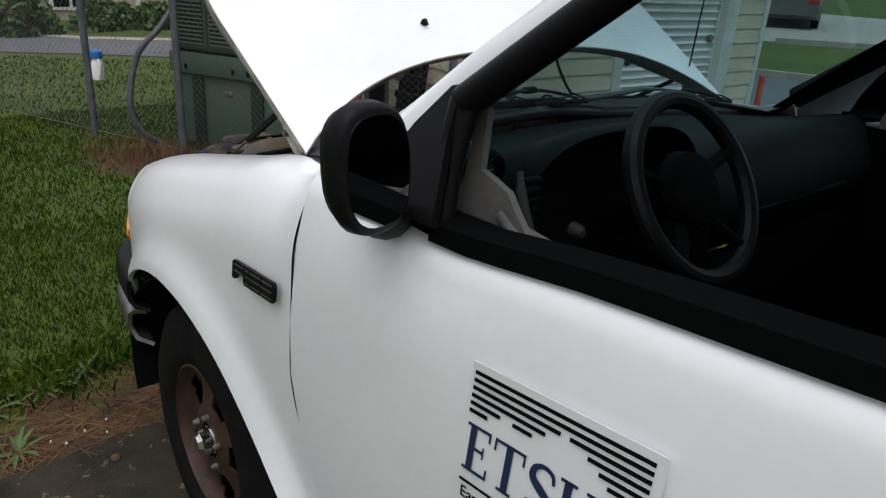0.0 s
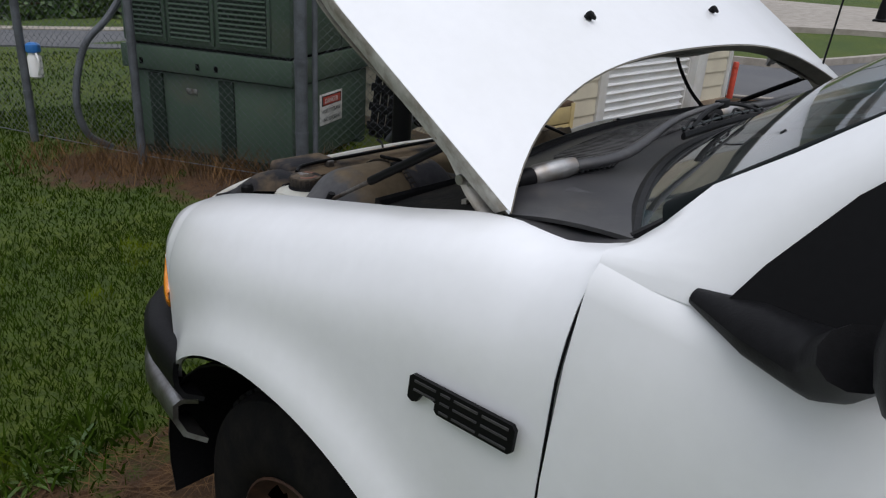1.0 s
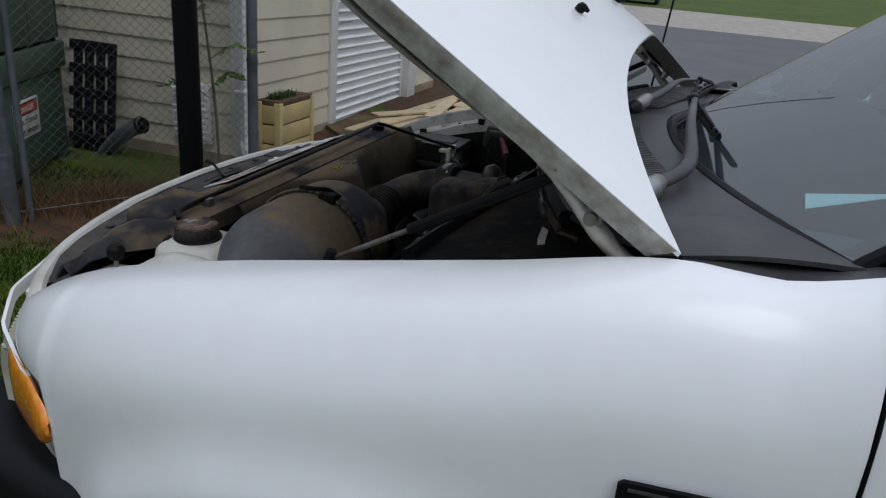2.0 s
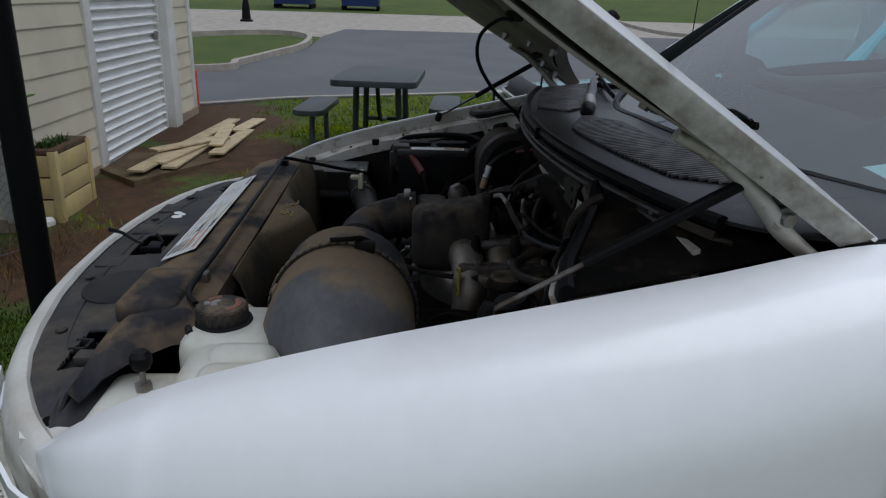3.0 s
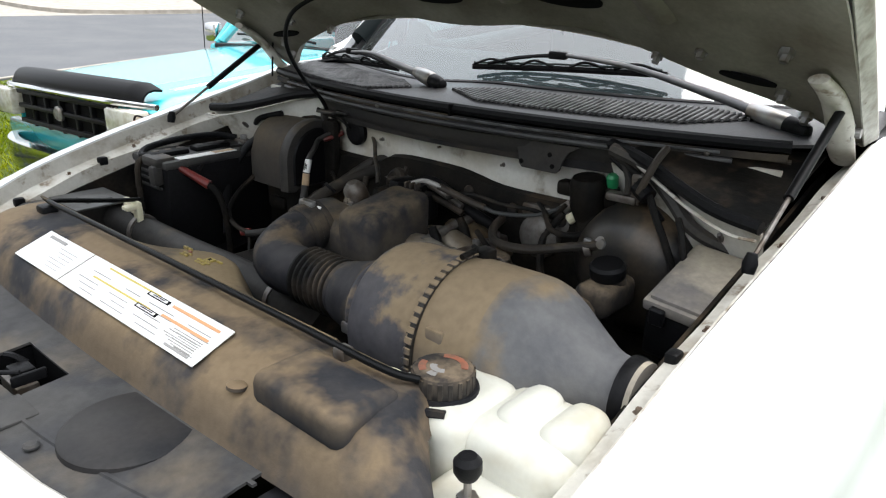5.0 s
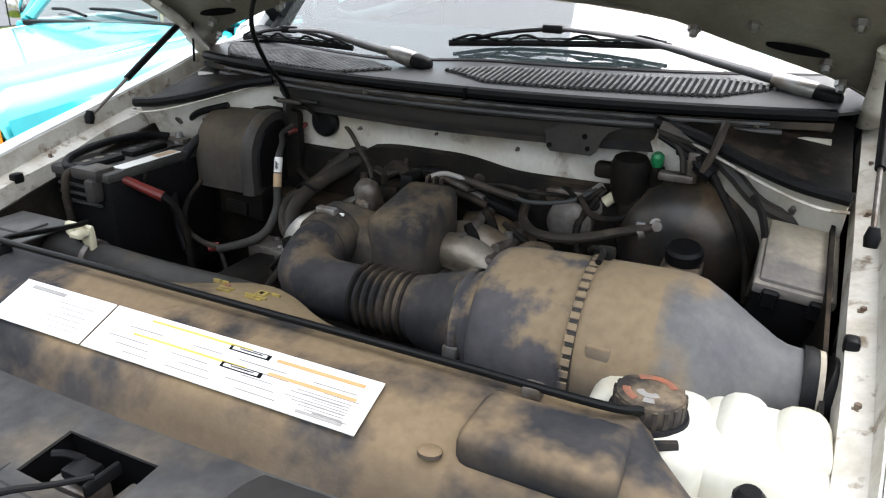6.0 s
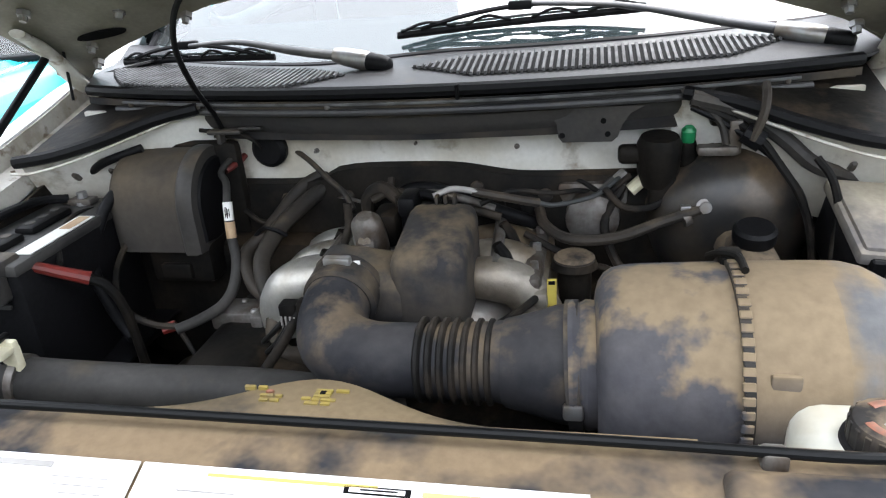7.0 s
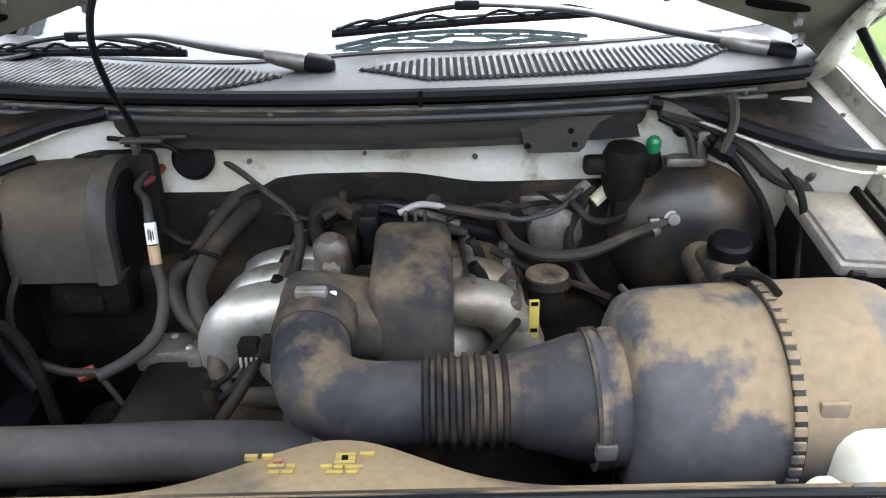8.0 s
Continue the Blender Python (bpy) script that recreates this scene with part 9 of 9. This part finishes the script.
    me = bpy.data.meshes.new("crown")
    me.from_pydata(V, [], F)
    me.materials.append(M["leaf"])
    ob = new("crown", me)
    ob.parent, ob.matrix_parent_inverse = t, t.matrix_basis.inverted()


sapling()


def picnic_table():
    zt, zb, c = 0.85, 0.585, (4.72, 0.575)
    g = gz(4.7)
    t = thing("picnic_table", "dark green coated metal picnic table with two benches", "picnic table", (c[0], c[1], g))
    def slab(x0, x1, y0, y1, z, th, r):
        pts = []
        for cx, cy, a0 in ((x1 - r, y1 - r, 0), (x0 + r, y1 - r, 90), (x0 + r, y0 + r, 180), (x1 - r, y0 + r, 270)):
            pts += [(cx + r * math.cos(radians(a0 + a)), cy + r * math.sin(radians(a0 + a))) for a in (0, 22, 45, 68, 90)]
        return prism(pts, z - th, z, 0.008)
    turn = Matrix.Translation((c[0], c[1], 0)) @ Matrix.Rotation(radians(-5), 4, "Z") @ Matrix.Translation((-c[0], -c[1], 0))
    def put(name, bm, label=""):
        bmesh.ops.transform(bm, verts=bm.verts, matrix=turn)
        return part(name, bm, "picnic", t, label)
    put("tabletop", slab(4.14, 5.32, 0.23, 0.92, zt, 0.05, 0.09), "dark green perforated top")
    put("bench", slab(4.55, 5.5, -0.10, 0.16, zb, 0.045, 0.11), "dark green bench seat")
    put("bench", slab(4.25, 5.15, 1.0, 1.26, zb, 0.045, 0.11), "dark green bench seat")
    for x in (4.42, 5.02):
        for y in (0.40, 0.74):
            put("leg", tube([(x, y, zt - 0.04), (x, y + (0.02 if y > 0.5 else -0.02), g + 0.03)], 0.026, 10, 0))
        put("foot_bar", tube([(x, -0.02, g + 0.03), (x, 1.14, g + 0.03)], 0.024, 10, 0))
        for y, s in ((0.03, -1), (1.13, 1)):
            put("bench_leg", tube([(x + 0.1, y, zb - 0.03), (x + 0.06, y, (zb + g) / 2), (x, y - s * 0.02, g + 0.03)], 0.024, 10, 5))
    put("cross_brace", tube([(4.42, 0.57, zt - 0.06), (4.6, 0.57, 0.5), (5.02, 0.57, 0.42)], 0.018, 8, 4))
    put("cross_bar", tube([(4.42, 0.40, 0.42), (4.42, 0.74, 0.42)], 0.018, 8, 0))
    put("cross_bar", tube([(5.02, 0.40, 0.42), (5.02, 0.74, 0.42)], 0.018, 8, 0))


picnic_table()


# ---- the teal pickup parked alongside ----
def teal_truck():
    cx, fy, g = 3.0, -0.32, gz(3.1)
    t = thing("pickup_truck", "teal older pickup truck with black hood deflector and chrome trim", "truck", (cx, -2.2, g))
    def X(x):
        return cx + x
    # hood and fenders as one skin, round at the edges
    def skin(u, v):
        y = fy - 0.02 - 1.50 * v
        z = 1.035 + 0.13 * v
        x = u * (0.90 + 0.03 * v)
        drop = 0.03 * abs(u) ** 2 + 0.16 * max(0, (abs(u) - 0.86) / 0.14) ** 2.5 + 0.06 * max(0, 0.06 - v) / 0.06
        return (X(x), y - 0.10 * u * u * (1 - v), z - drop + (0.012 if abs(u) < 0.72 else 0))
    part("hood", sheet(skin, lin(-1, 1, 45), lin(0, 1, 14), 0.02), "teal", t, "glossy teal hood", 40)
    for s in (-1, 1):
        part("fender", sheet(lambda y, k: (X(s * (0.905 + 0.03 * interp(y, [fy - 1.52, fy - 0.02], [1, 0]) + 0.02 * math.sin(math.pi * k * 0.9))), y - 0.12 * max(0.0, 1 - (fy - y) / 0.45), interp(k, [0, 1], [0.885 + 0.13 * (fy - y) / 1.5, max(0.5, 0.42 + 0.46 * math.sqrt(max(0, 1 - ((y - (fy - 0.72)) / 0.47) ** 2)))])), lin(fy - 0.02, fy - 1.52, 30), lin(0, 1, 8)), "teal", t, "teal fender", 50)
        part("pinstripe", tube([skin(s * 0.80, v) for v in lin(0.02, 1, 8)], 0.004, 6, 2), "chrome", t)
        part("side_moulding", box(X(s * 0.955), X(s * 0.97), -5.2, fy - 0.15, 0.70, 0.74, 0.006), "chrome", t)
        def corner(a, dx=0.0):
            return X(s * (smooth(a, [0, 0.4, 0.6, 1], [0.80, 0.90, 0.925, 0.935]) + dx)), smooth(a, [0, 0.4, 0.6, 1], [fy + 0.03, fy + 0.018, fy - 0.005, fy - 0.06])
        lamp = part("corner_lamp", sheet(lambda a, b: (*corner(a), 0.80 + 0.13 * b), lin(0.45, 1, 10), lin(0, 1, 3), 0.03), "amber", t, "amber corner lamp")
        part("lamp_bezel", tube([(*corner(a, 0.004), z) for a, z in ((0.42, 0.79), (0.7, 0.79), (1, 0.79), (1.0, 0.94), (0.7, 0.94), (0.42, 0.94), (0.42, 0.79))], 0.005, 8, 5), "black_sat", lamp)
        part("headlamp", box(X(s * 0.60), X(s * 0.905), fy - 0.06, fy + 0.018, 0.80, 0.965, 0.015), "lens", t, "clear rectangular headlamp")
    part("hood_deflector", sheet(lambda u, j: (X(u * 0.80), fy - 0.05 - 0.08 * u * u + [-0.06, -0.02, 0.015, 0.038, 0.05, 0.055, 0.052][j], [1.098, 1.104, 1.096, 1.075, 1.05, 1.025, 1.01][j] - 0.02 * u * u - 0.03 * max(0.0, abs(u) - 0.9) / 0.1), lin(-1, 1, 41), range(7), 0.012), "black_sat", t, "glossy black hood deflector", 40)
    gr = part("grille", box(X(-0.58), X(0.58), fy - 0.08, fy - 0.04, 0.74, 0.99, 0.01), "ink_and_shade", t, "black grille with chrome surround")
    for z in (0.77, 0.865, 0.955):
        part("grille_bar", box(X(-0.57), X(0.57), fy - 0.045, fy - 0.012, z - 0.014, z + 0.014, 0.006), "black", gr)
    for x in (-0.38, -0.19, 0.0, 0.19, 0.38):
        part("grille_bar", box(X(x - 0.012), X(x + 0.012), fy - 0.042, fy - 0.016, 0.745, 0.985, 0.004), "black", gr)
    part("emblem", lathe((X(0), fy - 0.02, 0.865), (X(0), fy + 0.004, 0.865), [(0, 0.045), (0.6, 0.045), (1, 0.035)], 24), "steel", gr, "plain oval emblem")
    part("grille_surround", tube([(X(-0.90), fy - 0.10, 0.975), (X(-0.6), fy - 0.01, 0.992), (X(0), fy + 0.01, 0.998), (X(0.6), fy - 0.01, 0.992), (X(0.90), fy - 0.10, 0.975)], 0.016, 8, 5), "chrome", gr)
    part("valance", box(X(-0.90), X(0.90), fy - 0.12, fy - 0.05, 0.60, 0.75, 0.02), "teal", t)
    part("bumper", sheet(lambda u, j: (X(u * 0.96), fy + 0.10 - 0.22 * u ** 4 + [-0.06, 0.0, 0.01, 0.0, -0.06][j], [0.66, 0.655, 0.58, 0.49, 0.47][j]), lin(-1, 1, 33), range(5), 0.012), "chrome", t, "chrome front bumper", 40)
    # cab
    yb = fy - 1.53
    def screen(u, v):
        return (X(u * (0.80 - 0.10 * v)), yb + 0.06 - 0.07 * u * u - 0.52 * v, 1.18 + 0.55 * v)
    w = part("windscreen", sheet(screen, lin(-1, 1, 13), lin(0, 1, 7)), "side_glass", t)
    w.visible_shadow = False
    for a, b in (((-0.45, 0.02), (0.25, 0.06)), ((0.25, 0.02), (0.72, 0.05))):
        part("wiper", tube([Vector(screen(a[0], a[1])) + Vector((0, 0.02, 0.02)), Vector(screen((a[0] + b[0]) / 2, 0.07)) + Vector((0, 0.03, 0.03)), Vector(screen(b[0], b[1] + 0.04)) + Vector((0, 0.02, 0.02))], 0.010, 8, 5), "black", t, "black wiper")
    part("cowl_vent", box(X(-0.80), X(0.80), yb - 0.02, yb + 0.06, 1.14, 1.175, 0.01), "black", t)
    for s in (-1, 1):
        part("a_pillar", tube([screen(s * 1.02, 0), screen(s * 1.02, 0.5), screen(s * 1.02, 1)], 0.035, 10, 4), "teal", t, "teal pillar")
        part("door", box(X(s * 0.86), X(s * 0.945), yb - 1.15, yb + 0.02, 0.48, 1.17, 0.03), "teal", t, "teal door")
        part("window_frame", tube([(X(s * 0.88), yb - 0.02, 1.17), (X(s * 0.80), yb - 0.36, 1.62), (X(s * 0.76), yb - 0.52, 1.72), (X(s * 0.76), yb - 1.10, 1.73), (X(s * 0.87), yb - 1.15, 1.18)], 0.03, 8, 4), "teal", t)
        q = part("side_window", sheet(lambda a, b: (X(s * (0.88 - 0.11 * b)), yb - 0.10 - 0.30 * b - (1.02 - 0.30 * b) * a, 1.18 + 0.52 * b), (0, 1), (0, 1), 0.003), "side_glass", t)
        q.visible_shadow = False
        part("mirror", box(X(s * 1.0), X(s * 1.16), yb - 0.16, yb - 0.08, 1.17, 1.33, 0.03), "chrome", t, "door mirror")
        part("bed_side", box(X(s * 0.86), X(s * 0.955), -5.3, yb - 1.25, 0.55, 1.22, 0.03), "teal", t)
        for y in (fy - 0.72, -4.3):
            k = part("wheel", lathe((X(s * 0.70), y, g + 0.37), (X(s * 0.925), y, g + 0.37), [(0, 0.24), (0.02, 0.34), (0.15, 0.37), (0.85, 0.37), (0.98, 0.34), (1, 0.24), (0.9, 0.20), (0.85, 0.05)], 36), "tyre", t)
            part("rim", lathe((X(s * 0.88), y, g + 0.37), (X(s * 0.915), y, g + 0.37), [(0, 0.205), (0.6, 0.20), (0.7, 0.10), (1, 0.06)], 28), "steel", k)
    part("cab_back", join(box(X(-0.87), X(0.87), yb - 1.22, yb - 1.16, 0.55, 1.20, 0.02), box(X(-0.78), X(-0.60), yb - 1.22, yb - 1.16, 1.20, 1.74), box(X(0.60), X(0.78), yb - 1.22, yb - 1.16, 1.20, 1.74)), "teal", t)
    part("roof", sheet(lambda u, v: (X(u * 0.73), yb - 0.44 - 0.80 * v, 1.75 + 0.03 * (1 - u * u)), lin(-1, 1, 9), lin(0, 1, 5), 0.03), "teal", t, "teal roof")
    part("dash", box(X(-0.78), X(0.78), yb - 0.35, yb - 0.05, 0.9, 1.15, 0.03), "dash", t)
    part("seat", join(box(X(-0.7), X(0.7), yb - 1.1, yb - 0.6, 0.7, 0.95, 0.05), box(X(-0.7), X(0.7), yb - 1.14, yb - 0.98, 0.9, 1.35, 0.05)), "cloth", t)
    part("tailgate", box(X(-0.86), X(0.86), -5.33, -5.27, 0.6, 1.2, 0.02), "teal", t)
    part("bed_floor", box(X(-0.86), X(0.86), -5.27, yb - 1.25, 0.6, 0.68), "dark", t)
    part("chassis", box(X(-0.6), X(0.6), -5.2, fy - 0.2, 0.36, 0.6, 0.03), "ink_and_shade", t)
    part("antenna", tube([(X(0.83), yb + 0.12, 1.14), (X(0.85), yb + 0.08, 1.9)], 0.004, 6, 0), "black", t)
    t.scale.z = 0.90
    t.rotation_euler.y = radians(2.0)


teal_truck()


# ---- far things ----
def bush(x, y, rx, ry, h, seed, name="bush"):
    b = thing(name, "dense dark green clipped shrub by the road", "shrub", (x, y, gz(x)))
    rng = np.random.default_rng(seed)
    V, F = [], []
    for i in range(1500):
        th, ph = rng.uniform(0, 6.283), math.acos(rng.uniform(-0.2, 1))
        r = rng.uniform(0.72, 1.05) * (1 + 0.12 * math.sin(5 * th + seed) * math.sin(3 * ph))
        p = Vector((x + rx * r * math.sin(ph) * math.cos(th), y + ry * r * math.sin(ph) * math.sin(th), gz(x) + max(0.02, h * r * math.cos(ph) * 0.9 + 0.1 * h)))
        d = Vector(rng.normal(0, 1, 3)).normalized() * 0.07
        e = d.cross(Vector(rng.normal(0, 1, 3))).normalized() * 0.04
        k = len(V)
        V.extend([tuple(p - d), tuple(p + e), tuple(p + d), tuple(p - e)])
        F.append((k, k + 1, k + 2, k + 3))
    me = bpy.data.meshes.new("foliage")
    me.from_pydata(V, [], F)
    me.materials.append(M["leaf"])
    ob = new("foliage", me)
    ob.parent, ob.matrix_parent_inverse = b, b.matrix_basis.inverted()
    part("stems", lathe((x, y, gz(x) - 0.05), (x, y, gz(x) + h * 0.7), [(0, rx * 0.15), (0.3, rx * 0.55), (0.8, rx * 0.6), (1, rx * 0.3)], 10), "soil", b)


for i, (x, y, rx, ry, h) in enumerate(((1.15, 13.2, 0.62, 0.5, 0.75), (2.75, 13.7, 0.6, 0.45, 0.5), (3.6, 13.4, 0.5, 0.4, 0.45), (4.4, 13.0, 0.6, 0.5, 0.7), (5.3, 12.6, 0.6, 0.5, 0.8), (-0.3, 14.2, 0.8, 0.6, 0.8))):
    bush(x, y, rx, ry, h, i + 1)


def house(x0, x1, y, h, label):
    b = thing("house", label, "house", ((x0 + x1) / 2, y + 3, 0))
    part("wall", box(x0, x1, y, y + 6, -0.1, h), "far_wall", b)
    part("roof", loft([[(x, y - 0.4, h), (x, y + 3, h + 1.8), (x, y + 6.4, h)] for x in (x0 - 0.3, x1 + 0.3)]), "roofing", b)
    n = int((x1 - x0) / 1.7)
    for i in range(n):
        x = x0 + 0.5 + 1.7 * i
        if i % 2:
            d = part("door", box(x, x + 0.9, y - 0.05, y + 0.02, 0, 2.05, 0.01), "trimw", b)
            part("door_panel", box(x + 0.1, x + 0.8, y - 0.07, y - 0.045, 0.1, 1.95, 0.01), "far_wall", d)
        else:
            f = part("window", box(x, x + 0.8, y - 0.05, y + 0.02, 0.25, 1.6, 0.01), "trimw", b)
            part("pane", box(x + 0.07, x + 0.37, y - 0.06, y - 0.045, 0.32, 1.53), "ink_and_shade", f)
            part("pane", box(x + 0.43, x + 0.73, y - 0.06, y - 0.045, 0.32, 1.53), "ink_and_shade", f)


house(1.7, 8.9, 15.6, 2.8, "tan low house beyond the road with white window frames")
house(-14, -5, 30, 3.0, "tan low house across the road to the rear")


def dumpster(x, y):
    z = gz(x)
    d = thing("dumpster", "dark blue steel waste container at the lot's edge", "dumpster", (x, y, z), "blue dumpsters")
    part("body", loft([[(x - 0.8, y - 0.72, z + 0.15), (x + 0.8, y - 0.72, z + 0.15), (x + 0.8, y + 0.72, z + 0.15), (x - 0.8, y + 0.72, z + 0.15)], [(x - 1.0, y - 0.85, z + 1.3), (x + 0.8, y - 0.85, z + 1.6), (x + 0.8, y + 0.85, z + 1.6), (x - 1.0, y + 0.85, z + 1.3)]]), "blue", d)
    part("rim", tube([(x - 1.0, y - 0.87, z + 1.3), (x + 0.82, y - 0.87, z + 1.6), (x + 0.82, y + 0.87, z + 1.6), (x - 1.0, y + 0.87, z + 1.3), (x - 1.0, y - 0.87, z + 1.3)], 0.05, 6, 0), "blue", d)
    part("lid", box(x - 0.95, x + 0.8, y - 0.8, y + 0.8, z + 1.62, z + 1.68, 0.02), "black", d)
    part("notice", box(x - 0.96, x - 0.93, y - 0.2, y + 0.05, z + 0.75, z + 1.05), "label", d, "white notice")
    for yy in (-0.7, 0.7):
        part("skid", box(x - 0.8, x + 0.8, y + yy - 0.05, y + yy + 0.05, z, z + 0.16), "ink_and_shade", d)


dumpster(30.0, 5.0)
dumpster(30.0, 2.3)


def street_lamp(x, y):
    z = gz(x)
    s = thing("street_lamp", "black cast lamp post on the grass island", "street lamp", (x, y, z))
    part("base", lathe((x, y, z), (x, y, z + 0.7), [(0, 0.2), (0.1, 0.2), (0.15, 0.14), (0.7, 0.11), (1, 0.07)], 20), "black_sat", s)
    part("shaft", lathe((x, y, z + 0.65), (x, y, z + 4.2), [(0, 0.065), (1, 0.05)], 16), "black_sat", s)
    part("lantern", lathe((x, y, z + 4.2), (x, y, z + 4.8), [(0, 0.08), (0.1, 0.16), (0.7, 0.2), (0.8, 0.24), (1, 0.03)], 16), "trimw", s)


street_lamp(22.3, 5.4)


def sedan(x, y, yaw):
    z = gz(x)
    q = Matrix.Translation((x, y, z)) @ Matrix.Rotation(radians(yaw), 4, "Z")
    c = thing("sedan", "pewter sedan parked on the far lot", "car", (x, y, z))
    def sec(yy, w, z0, z1, tw):
        return [q @ Vector(p) for p in ((-w, yy, z0), (-w, yy, z1 - 0.12), (-tw, yy, z1), (tw, yy, z1), (w, yy, z1 - 0.12), (w, yy, z0))]
    part("body", loft([sec(-2.25, 0.78, 0.35, 0.85, 0.7), sec(-2.1, 0.86, 0.25, 0.95, 0.75), sec(-1.0, 0.88, 0.22, 0.98, 0.8), sec(1.0, 0.88, 0.22, 0.95, 0.8), sec(2.0, 0.84, 0.25, 0.85, 0.7), sec(2.25, 0.7, 0.35, 0.7, 0.6)]), "carpaint", c, "", 50)
    part("cabin", loft([sec(-1.55, 0.75, 0.9, 1.0, 0.7), sec(-0.9, 0.72, 0.9, 1.38, 0.58), sec(0.2, 0.72, 0.9, 1.40, 0.58), sec(1.0, 0.75, 0.9, 0.98, 0.7)]), "ink_and_shade", c, "dark glazed cabin", 50)
    part("roof", box(-0.56, 0.56, -0.9, 0.2, 1.37, 1.42, 0.03, 2, q), "carpaint", c)
    for sx in (-1, 1):
        part("tail_lamp", box(sx * 0.5, sx * 0.8, -2.27, -2.2, 0.68, 0.82, 0.02, 2, q), "tail", c, "red tail lamp")
        for yy in (-1.35, 1.4):
            a, b = q @ Vector((sx * 0.68, yy, 0.31)), q @ Vector((sx * 0.89, yy, 0.31))
            part("wheel", lathe(a, b, [(0, 0.2), (0.05, 0.3), (0.9, 0.31), (1, 0.28), (1, 0.18), (0.95, 0.05)], 24), "tyre", c)


sedan(21.9, 9.9, -65)
